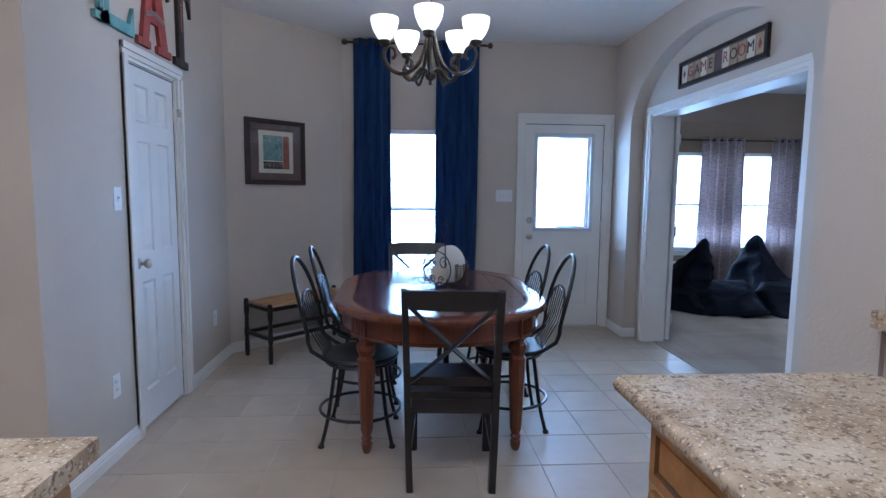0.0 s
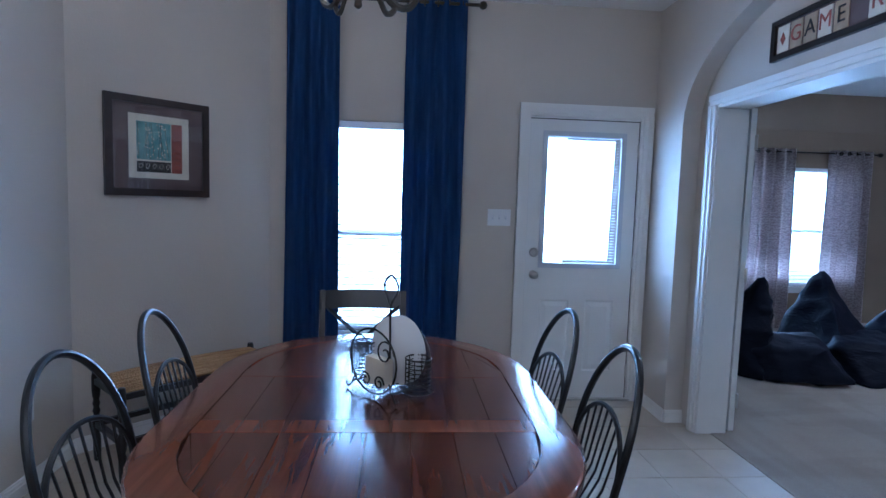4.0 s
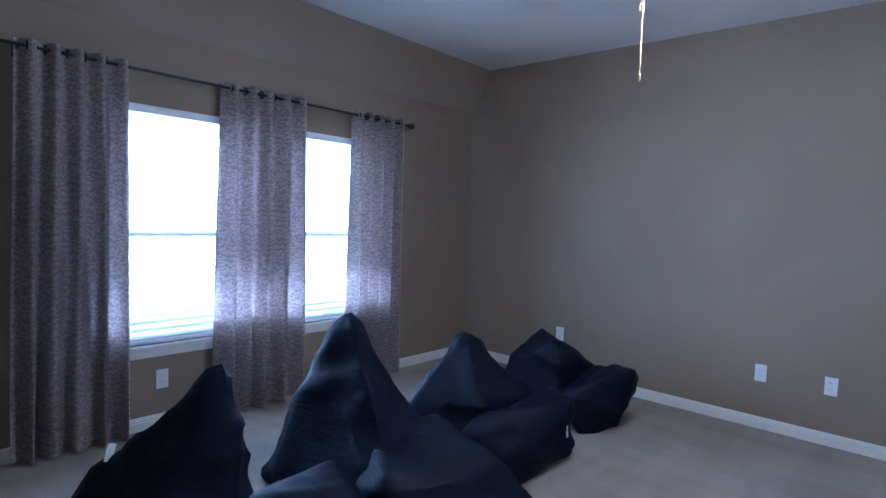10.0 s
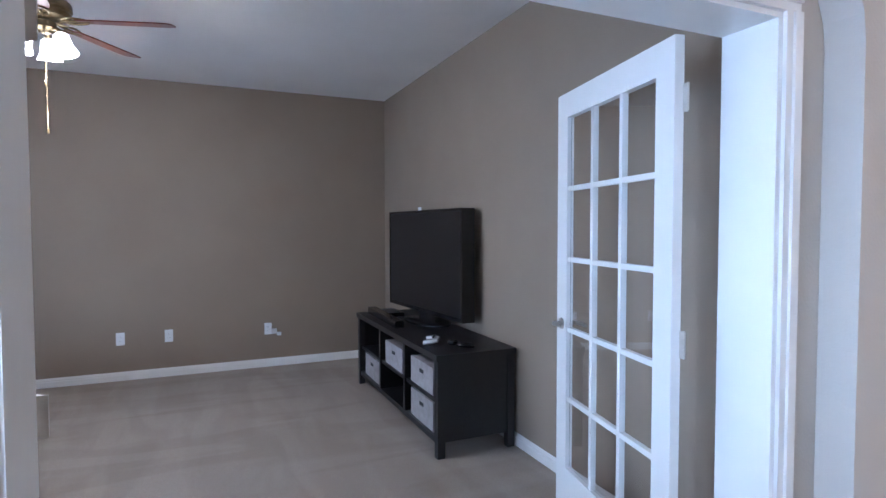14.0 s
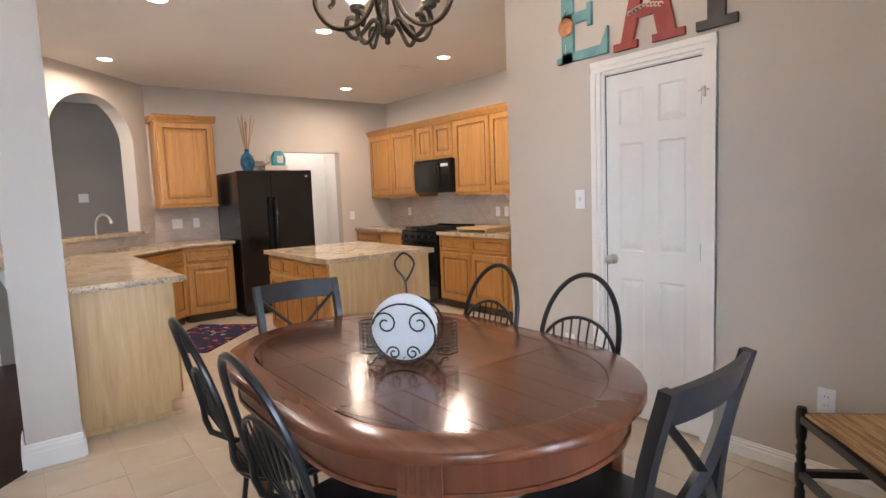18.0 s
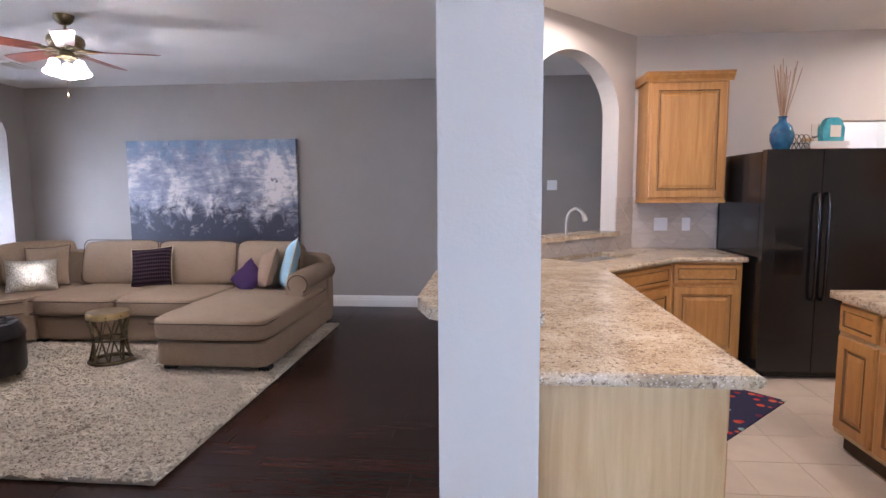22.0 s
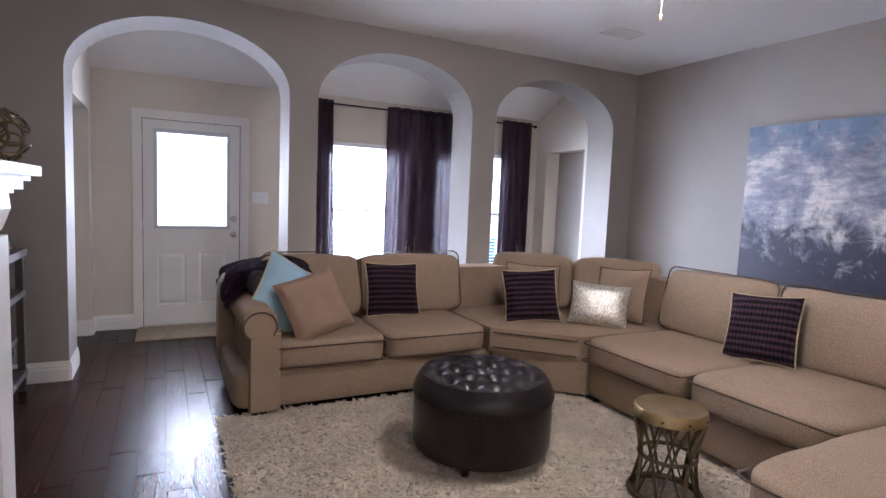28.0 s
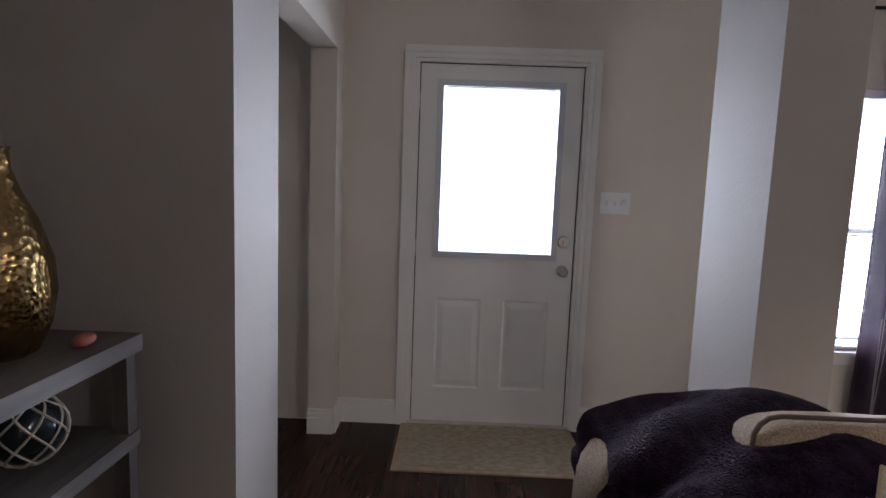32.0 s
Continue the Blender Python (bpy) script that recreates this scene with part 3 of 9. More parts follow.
def french_door(name, m, w, label, lever=True):
    t = thing(name, m, label, "door", "french doors", "structure")
    h, st, th = 2.025, 0.105, 0.035
    nx, nz = 3, 5
    z0, z1 = 0.24, h - 0.115
    bm = B((0, st, 0, th, 0, h), (w - st, w, 0, th, 0, h), (st, w - st, 0, th, 0, z0), (st, w - st, 0, th, z1, h))
    part("door_frame", bm, M_DOOR, t)
    mw = 0.022
    for i in range(1, nx):
        x = st + (w - 2 * st) * i / nx
        part("muntin", B((x - mw / 2, x + mw / 2, 0.004, th - 0.004, z0, z1)), M_DOOR, t)
    for j in range(1, nz):
        z = z0 + (z1 - z0) * j / nz
        part("muntin", B((st, w - st, 0.005, th - 0.005, z - mw / 2, z + mw / 2)), M_DOOR, t)
    for i in range(nx):
        for j in range(nz):
            xa, xb = st + (w - 2 * st) * i / nx + mw / 2, st + (w - 2 * st) * (i + 1) / nx - mw / 2
            za, zb = z0 + (z1 - z0) * j / nz + mw / 2, z0 + (z1 - z0) * (j + 1) / nz - mw / 2
            o = part("pane", B((xa - 0.004, xb + 0.004, th / 2 - 0.002, th / 2 + 0.002, za - 0.004, zb + 0.004)), M_GLASS, t)
            o.visible_shadow = False
    for z in (0.2, 1.0, 1.82):
        hinge(t, -0.003, z)
    if lever:
        for s, y in ((-1, 0.0), (1, th)):
            mm = Matrix.Translation((w - 0.055, y, 0.93)) @ Matrix.Rotation(radians(90 * (1 if s < 0 else -1)), 4, "X")
            bm = lathe(bmesh.new(), [(0.027, 0), (0.027, 0.006), (0.011, 0.010), (0.010, 0.045), (0.004, 0.048)], 16, mm)
            tube(bm, [(w - 0.055, y + s * 0.043, 0.93), (w - 0.10, y + s * 0.046, 0.932), (w - 0.15, y + s * 0.043, 0.93)], 0.009, 8)
            part("lever_handle", bm, M_NICKEL, t, "brushed nickel lever handle", True)
    return t


french_door("french_door", pose(2.765, 2.74, 0.012, 0, 0, -11), 0.905, "white french door with fifteen glass panes, standing open")
french_door("french_door", pose(2.778, 4.53, 0.012, 0, 0, 87), 0.90, "white french door with fifteen glass panes, folded back", True)


# baseboards: stepped boards along a wall face
def baseboard(name, p, q, n, h=0.085, d=0.014, gaps=(), tall=False):
    """From p to q along a wall, proud along the direction n."""
    p, q, n = V((*p, 0)), V((*q, 0)), V((*n, 0))
    L, u = (q - p).length, (q - p).normalized()
    m = Matrix((( u.x, n.x, 0, p.x), (u.y, n.y, 0, p.y), (0, 0, 1, 0), (0, 0, 0, 1)))
    bm = bmesh.new()
    at = 0.0
    prof = [(0, 0), (d, 0), (d, h * 0.62), (d * 0.75, h * 0.66), (d * 0.75, h * 0.80), (d * 0.45, h * 0.86), (d * 0.45, h * 0.93), (0.002, h)]
    for a, b in list(gaps) + [(L, L)]:
        if a - at > 0.01:
            prism(bm, prof, at, a, "x", m)
        at = b
    whole(name, bm, M_TRIM, None, "white stepped wooden baseboard", "baseboard", "", "structure")


for a, b, n, g in (
        ((-1.09, 1.95), (-1.09, 4.27), (1, 0), [(0.72, 1.46)]), ((-1.09, 4.27), (-0.26, 5.10), (0.7071, -0.7071), []),
        ((-0.26, 5.10), (2.40, 5.10), (0, -1), [(1.694, 2.646)]), ((2.40, 4.70), (2.40, 5.10), (-1, 0), []), ((2.40, 4.70), (2.52, 4.70), (0, -1), []),
        ((2.40, 2.15), (2.40, 2.42), (-1, 0), []), ((-1.23, 1.95), (-2.35, 1.95), (0, -1), [])):
    baseboard("baseboard_dining", a, b, n, 0.085, 0.014, g)
for a, b, n, g in (
        ((7.20, 2.36), (7.20, 7.56), (-1, 0), []), ((2.70, 7.56), (7.20, 7.56), (0, -1), []), ((2.70, 2.36), (7.20, 2.36), (0, 1), [])):
    baseboard("baseboard_game", a, b, n, 0.085, 0.014, g)
for a, b, n, g in (
        ((1.0, -4.20), (7.61, -4.20), (0, 1), []), ((7.61, 0.968), (7.61, 1.62), (-1, 0), []), ((7.61, 0.968), (8.0, 0.968), (0, -1), []), ((7.61, -0.515), (8.0, -0.515), (0, 1), []),
        ((7.61, -0.742), (7.61, -0.515), (-1, 0), []), ((7.61, -4.20), (7.61, -3.89), (-1, 0), []), ((7.61, -2.425), (7.61, -2.17), (-1, 0), []), ((9.10, 0.64), (9.10, 0.965), (-1, 0), []), ((9.10, -4.0), (9.10, -0.41), (-1, 0), []),
        ((8.93, 0.965), (9.10, 0.965), (0, -1), []), ((8.93, 0.965), (8.93, 1.10), (-1, 0), []), ((8.0, 2.30), (9.10, 2.30), (0, -1), []),
        ((1.505, 1.19), (1.765, 1.19), (0, 1), []), ((1.765, 0.93), (1.765, 1.19), (1, 0), []), ((1.505, 0.97), (1.505, 1.19), (-1, 0), []), ((1.70, -1.45), (1.70, 0.93), (1, 0), []), ((1.90, -1.76), (1.90, -1.45), (1, 0), []), ((2.40, 2.15), (3.9, 2.15), (0, -1), [])):
    baseboard("baseboard_living", a, b, n, 0.14, 0.016, g)


# plates on the walls
def plate(name, m, gangs, kind, label):
    """A wall plate of some gangs looking to local -y."""
    t = thing(name, m, label, "outlet" if kind == "outlet" else "light switch")
    w = 0.07 + 0.046 * (gangs - 1)
    bm = B((-w / 2, w / 2, -0.006, 0.0, -0.058, 0.058))
    part("cover_plate", bm, M_PLATE, t, bevel=0.002)
    for i in range(gangs):
        x = (i - (gangs - 1) / 2) * 0.046
        if kind == "outlet":
            for z in (-0.02, 0.02):
                bm = lathe(bmesh.new(), [(0.0165, 0), (0.0165, 0.002)], 16, Matrix.Translation((x, -0.006, z)) @ Matrix.Rotation(radians(90), 4, "X"))
                o = part("socket", bm, M_PLATE, t)
                part("slot", B((x - 0.008, x - 0.006, -0.0085, -0.0078, z - 0.004, z + 0.005), (x + 0.006, x + 0.008, -0.0085, -0.0078, z - 0.004, z + 0.004)), M_RUBBER, o)
        elif kind == "dial" and i == gangs - 1:
            part("dimmer_dial", lathe(bmesh.new(), [(0.017, 0), (0.016, 0.012), (0.004, 0.014)], 18, Matrix.Translation((x, -0.006, 0)) @ Matrix.Rotation(radians(90), 4, "X")), M_PLATE, t)
        elif kind == "rocker":
            part("rocker", B((x - 0.016, x + 0.016, -0.010, -0.006, -0.033, 0.033)), M_PLATE, t)
        else:
            part("switch_slot", B((x - 0.006, x + 0.006, -0.0075, -0.006, -0.013, 0.013)), M_LITE, t)
            part("toggle", B((x - 0.004, x + 0.004, -0.018, -0.007, 0.001, 0.010)), M_PLATE, t)
    return t


S_, N_, E_, W_ = 0, 180, 90, -90   # the way a plate looks
plate("wall_switch", pose(1.314, 5.10, 1.315, 0, 0, S_), 3, "toggle", "white three-gang switch plate beside the back door")
plate("wall_switch", pose(-1.09, 2.57, 1.30, 0, 0, E_), 1, "toggle", "white single switch beside the pantry door")
plate("wall_outlet", pose(-1.09, 2.47, 0.37, 0, 0, E_), 1, "outlet", "white outlet low on the pantry wall")
plate("wall_outlet", pose(-1.09, 3.91, 0.38, 0, 0, E_), 1, "outlet", "white outlet low behind the bench")
for _y in (6.46, 4.90, 4.50, 3.60):
    plate("wall_outlet", pose(7.20, _y, 0.388, 0, 0, W_), 1, "outlet", "white outlet low on the tan wall")
plate("wall_outlet", pose(4.30, 7.56, 0.30, 0, 0, S_), 1, "outlet", "white outlet under the window")
plate("wall_switch", pose(6.14, 2.36, 1.535, 0, 0, N_), 1, "rocker", "white control plate above the television")
plate("wall_switch", pose(9.10, -0.525, 1.30, 0, 0, W_), 3, "dial", "white three-gang switch plate with a dimmer beside the front door")
plate("wall_switch", pose(-2.30, -2.60, 1.10, 0, 0, N_), 1, "toggle", "white switch beside the hall doorway")
_t = plate("thermostat", pose(0.92, -4.20, 1.50, 0, 0, N_), 2, "rocker", "small white thermostat on the grey wall")
_t["category"] = "thermostat"


# windows with blinds
def window(name, m, w, z0, z1, label, slats=30, tilt=22, sill=True):
    """A two-sash window in a wall 0.14 deep, looking to local -y from the wall face, with a raised blind."""
    t = thing(name, m, label, "window", "", "structure")
    fr = 0.035
    zm = z0 + (z1 - z0) * 0.47
    bm = B((0, fr, 0.07, 0.12, z0, z1), (w - fr, w, 0.07, 0.12, z0, z1), (fr, w - fr, 0.07, 0.12, z0, z0 + fr), (fr, w - fr, 0.07, 0.12, z1 - fr, z1))
    part("window_frame", bm, M_TRIM, t)
    part("meeting_rail", B((fr, w - fr, 0.075, 0.115, zm - 0.02, zm + 0.02)), M_TRIM, t)
    for a, b in ((z0 + fr, zm - 0.02), (zm + 0.02, z1 - fr)):
        o = part("pane", B((fr, w - fr, 0.094, 0.098, a, b)), M_GLASS, t)
        o.visible_shadow = False
    if sill:
        part("window_sill", B((-0.03, w + 0.03, -0.035, 0.07, z0 - 0.022, z0), (-0.015, w + 0.015, -0.012, 0.0, z0 - 0.075, z0 - 0.022)), M_TRIM, t, bevel=0.003)
    part("blind_head_rail", B((0.01, w - 0.01, 0.012, 0.062, z1 - 0.045, z1)), M_SLAT, t)
    me = None
    for i in range(slats):
        z = z0 + 0.04 + (z1 - z0 - 0.10) * i / (slats - 1)
        if me is None:
            me = mesh(B((0.012, w - 0.012, -0.024, 0.024, 0, 0.002), m=Matrix.Rotation(radians(tilt), 4, "X")), "blind_slat")
            me.materials.append(M_SLAT)
        o = new("blind_slat", me)
        o.parent, o.location = t, (0, 0.037, z)
    part("blind_bottom_rail", B((0.012, w - 0.012, 0.018, 0.056, z0 + 0.004, z0 + 0.022)), M_SLAT, t)
    for x in (0.12, w - 0.12):
        part("blind_cord", B((x - 0.001, x + 0.001, 0.010, 0.012, z0 + 0.02, z1 - 0.04)), M_SLAT, t)
    return t


window("window_dining", pose(-0.03, 5.10, 0), 0.88, 0.50, 1.94, "narrow dining window with white blinds, bright daylight behind", 30, 8)
for _a, _b, _lo, _hi in GW:
    window("window_game", pose(_a, 7.56, 0), _b - _a, _lo, _hi, "game room window with white blinds, bright daylight behind", 30, 8)
for _y0, _y1 in ((-2.15, -1.22), (-3.55, -2.55)):
    window("window_front", pose(9.10, _y1, 0, 0, 0, -90), _y1 - _y0, 0.53, 1.95, "front window with white slatted blinds, bright porch behind", 34, 10)
# daylight backdrop beyond the openings
whole("backdrop_rear", B((-4, 12, 14.0, 14.1, -0.1, 9)), M_SKY, None, "bright hazy yard beyond the rear windows", "backdrop", "", "structure")
whole("backdrop_front", B((16.0, 16.1, -9, 9, -0.1, 9)), M_SKY, None, "bright hazy street beyond the front windows", "backdrop", "", "structure")
M_BLUEP = grainy("blue_outdoor_plastic", (0.02, 0.22, 0.50), (0.03, 0.26, 0.56), (8, 8, 8), 0.5, 60, 0.1)
M_PORCH = grainy("porch_concrete", (0.36, 0.34, 0.31), (0.44, 0.42, 0.39), (2, 2, 2), 0.85, 60, 0.3)
whole("porch_slab", B((9.24, 12.2, -4.6, 1.4, -0.14, -0.02)), M_PORCH, None, "pale concrete porch slab outside the front windows", "ground", "", "structure")


def porch_chair(m):
    t = thing("porch_chair", m, "bright blue slatted porch chair outside the front window", "chair", "blue porch chairs")
    for k in range(5):
        x = -0.22 + 0.11 * k
        tall = 0.72 - 0.05 * abs(k - 2)
        part("back_slat", B((x - 0.048, x + 0.048, -0.01, 0.01, 0, tall), m=Matrix.Translation((0, 0.22, 0.28)) @ Matrix.Rotation(radians(-20), 4, "X")), M_BLUEP, t, bevel=0.008)
        part("seat_slat", B((-0.26, 0.26, -0.045, 0.045, 0, 0.02), m=Matrix.Translation((0, 0.19 - 0.105 * k, 0.30 + 0.018 * k)) @ Matrix.Rotation(radians(-9), 4, "X")), M_BLUEP, t, bevel=0.004)
    for sx in (-1, 1):
        part("armrest", B((sx * 0.32 - 0.065, sx * 0.32 + 0.065, -0.36, 0.34, 0.56, 0.582)), M_BLUEP, t, bevel=0.008)
        part("front_leg", B((sx * 0.30 - 0.014, sx * 0.30 + 0.014, -0.32, -0.22, 0, 0.56)), M_BLUEP, t, bevel=0.004)
        part("rear_leg", prism(bmesh.new(), [(-0.27, 0.30), (-0.27, 0.40), (0.50, 0.08), (0.50, 0.0), (0.40, 0.0)], sx * 0.275 - 0.012, sx * 0.275 + 0.012, "x"), M_BLUEP, t)
    return t


porch_chair(pose(10.50, -2.16, -0.02, 0, 0, 80))
porch_chair(pose(10.50, -4.34, -0.02, 0, 0, 100))
# ---- dining area ----
M_IRON = grainy("black_iron", (0.012, 0.012, 0.013), (0.022, 0.021, 0.02), (20, 20, 20), 0.32, 90, 0.1, 0.4)
M_BLKWOOD = grainy("black_painted_wood", (0.010, 0.009, 0.010), (0.018, 0.016, 0.016), (6, 6, 6), 0.3, 50, 0.08)
M_BRONZE = grainy("aged_bronze", (0.055, 0.043, 0.03), (0.11, 0.09, 0.065), (15, 15, 15), 0.38, 70, 0.1, 0.85)
M_RUSH = grainy("woven_rush", (0.27, 0.15, 0.06), (0.46, 0.29, 0.13), (5, 60, 5), 0.85, 120, 0.8, dist=0.01)


def wood(name, a, b, along="x", rough=0.28, spread=1.0, bumpy=0.06):
    """Grained wood whose lines run along an axis, each piece a little lighter or darker."""
    m = mat(name, a, rough)
    t, p = nodes(m)
    s = {"x": (1.2, 16, 16), "y": (16, 1.2, 16), "z": (16, 16, 1.2)}[along]
    v = coords(t, s)
    info = t.nodes.new("ShaderNodeObjectInfo")
    add = t.nodes.new("ShaderNodeVectorMath")
    add.operation = "MULTIPLY_ADD"
    add.inputs[1].default_value, add.inputs[2].default_value = (1, 1, 1), (0, 0, 0)
    t.links.new(v, add.inputs[0])
    comb = t.nodes.new("ShaderNodeCombineXYZ")
    sc = node(t, "ShaderNodeMath")
    sc.operation = "MULTIPLY"
    sc.inputs[1].default_value = 37.0
    t.links.new(info.outputs["Random"], sc.inputs[0])
    for k in range(3):
        t.links.new(sc.outputs[0], comb.inputs[k])
    t.links.new(comb.outputs[0], add.inputs[2])
    fac = noisy(t, add.outputs[0], 1.6, 6, 0.62, 0.6)
    base = ramp(t, fac, [(0.28, a), (0.72, b)])
    hsv = t.nodes.new("ShaderNodeHueSaturation")
    rng = node(t, "ShaderNodeMapRange")
    rng.inputs["To Min"].default_value, rng.inputs["To Max"].default_value = 1 - 0.22 * spread, 1 + 0.22 * spread
    t.links.new(info.outputs["Random"], rng.inputs["Value"])
    t.links.new(rng.outputs[0], hsv.inputs["Value"])
    t.links.new(base, hsv.inputs["Color"])
    t.links.new(hsv.outputs[0], p.inputs["Base Color"])
    bump(t, p, fac, bumpy, 0.004)
    return m


M_RIM = wood("cherry_rim", (0.085, 0.026, 0.012), (0.155, 0.052, 0.024), "y", 0.17, 0.3)
M_LEG = wood("cherry_legs", (0.085, 0.024, 0.011), (0.155, 0.048, 0.022), "z", 0.3, 0.3)


def race(hw, hl, n=20, inset=0.0):
    """A racetrack outline: half-width hw, half-length hl, ends round."""
    r = hw - inset
    c = hl - hw
    return arc(0, c, r, 0, 180, n) + arc(0, -c, r, 180, 360, n)


def dining_table(x, y):
    t = thing("dining_table", pose(x, y, 0), "oval dark cherry plank dining table on turned legs", "table")
    hw, hl, top = 0.60, 0.88, 0.762
    # rim: ring between outer and inner outlines
    outer, inner = race(hw, hl), race(hw, hl, inset=0.115)
    bm = bmesh.new()
    n = len(outer)
    prof = [(0.0, -0.030), (0.0, -0.010), (0.004, -0.004), (0.012, 0.0)]
    rings = []
    for k, dz in prof:
        rings.append([bm.verts.new((*p, top + dz)) for p in race(hw, hl, inset=k)])
    rings.append([bm.verts.new((*p, top)) for p in inner])
    rings.append([bm.verts.new((*p, top - 0.030)) for p in inner])
    for a, b in zip(rings, rings[1:] + rings[:1]):
        for i in range(n):
            bm.faces.new((a[i], a[(i + 1) % n], b[(i + 1) % n], b[i]))
    part("rim", bm, M_RIM, t, "smooth cherry rim of the tabletop", True)
    # planks across the inner field, cut to the oval
    hi, ci = hw - 0.118, hl - hw
    def half(yy):
        d = abs(yy) - ci
        return hi if d <= 0 else math.sqrt(max(hi * hi - d * d, 0.0))
    cuts = [-(hl - 0.118), -0.335, -0.235, 0.235, 0.335, hl - 0.118]
    for s0, s1 in ((-(ci + hi), -0.29), (-0.20, 0.20), (0.29, ci + hi)):
        # long planks run along the table, split in widths
        for k in range(8):
            a, b = -hi + 2 * hi * k / 8, -hi + 2 * hi * (k + 1) / 8
            lo, hi_ = [], []
            for i in range(5):
                xx = a + (b - a) * i / 4
                e = ci + math.sqrt(max(hi * hi - xx * xx, 0.0))
                lo.append((xx, max(s0, -e))), hi_.append((xx, min(s1, e)))
            pts = [(min(max(px, a + 0.0012), b - 0.0012), py) for px, py in lo + hi_[::-1]]
            if min(q[1] - p[1] for p, q in zip(lo, hi_)) < 0.004:
                pts = [p for p in pts]
            bm = prism(bmesh.new(), pts, top - 0.028, top - 0.0015)
            bmesh.ops.remove_doubles(bm, verts=bm.verts, dist=0.0008)
            part("plank", bm, M_TOPL, t)
    for s in (-1, 1):
        part("cross_band", B((-hi, hi, s * 0.245 - 0.043, s * 0.245 + 0.043, top - 0.028, top - 0.001)), M_RIM, t)
    part("underframe", prism(bmesh.new(), race(hw, hl, inset=0.10), top - 0.04, top - 0.0285), M_LEG, t)
    # apron
    bm = bmesh.new()
    o, i_ = race(hw, hl, inset=0.055), race(hw, hl, inset=0.08)
    vs = [[bm.verts.new((*p, z)) for p in q] for q, z in ((o, top - 0.135), (o, top - 0.032), (i_, top - 0.032), (i_, top - 0.135))]
    for a, b in zip(vs, vs[1:] + vs[:1]):
        for k in range(n):
            bm.faces.new((a[k], a[(k + 1) % n], b[(k + 1) % n], b[k]))
    part("apron", bm, M_LEG, t, "curved cherry apron", True)
    o1, o2 = race(hw, hl, inset=0.046), race(hw, hl, inset=0.06)
    bm = bmesh.new()
    vs = [[bm.verts.new((*p, z)) for p in q] for q, z in ((o1, top - 0.142), (o1, top - 0.128), (o2, top - 0.128), (o2, top - 0.142))]
    for a, b in zip(vs, vs[1:] + vs[:1]):
        for k in range(n):
            bm.faces.new((a[k], a[(k + 1) % n], b[(k + 1) % n], b[k]))
    part("apron_bead", bm, M_RIM, t, "", True)
    for sx in (-1, 1):
        for sy in (-1, 1):
            lx, ly = sx * 0.39, sy * 0.60
            leg = part("leg", lathe(bmesh.new(), [(0.018, 0.0), (0.026, 0.02), (0.030, 0.05), (0.022, 0.062), (0.030, 0.075), (0.022, 0.09), (0.031, 0.12), (0.046, 0.47), (0.047, 0.50), (0.034, 0.515), (0.040, 0.527), (0.052, 0.55), (0.050, 0.575), (0.036, 0.592), (0.040, 0.605), (0.040, 0.615)], 8, Matrix.Translation((lx, ly, 0))), M_LEG, t, "turned eight-sided tapered leg")
            ang = math.atan2(sy * 0.32, sx * 0.39)
            mm = Matrix.Translation((lx, ly, 0)) @ Matrix.Rotation(ang, 4, "Z")
            part("leg_block", B((-0.05, 0.052, -0.058, 0.058, 0.612, top - 0.033), m=mm), M_LEG, leg)
            for k in range(4):
                part("flute", B((0.052, 0.058, -0.046 + k * 0.025, -0.032 + k * 0.025, 0.635, top - 0.05), m=mm), M_RIM, leg)
    return t


M_TOPL = wood("cherry_plank_field", (0.050, 0.015, 0.008), (0.110, 0.036, 0.017), "y", 0.17, 1.0)
dining_table(0.545, 3.06)


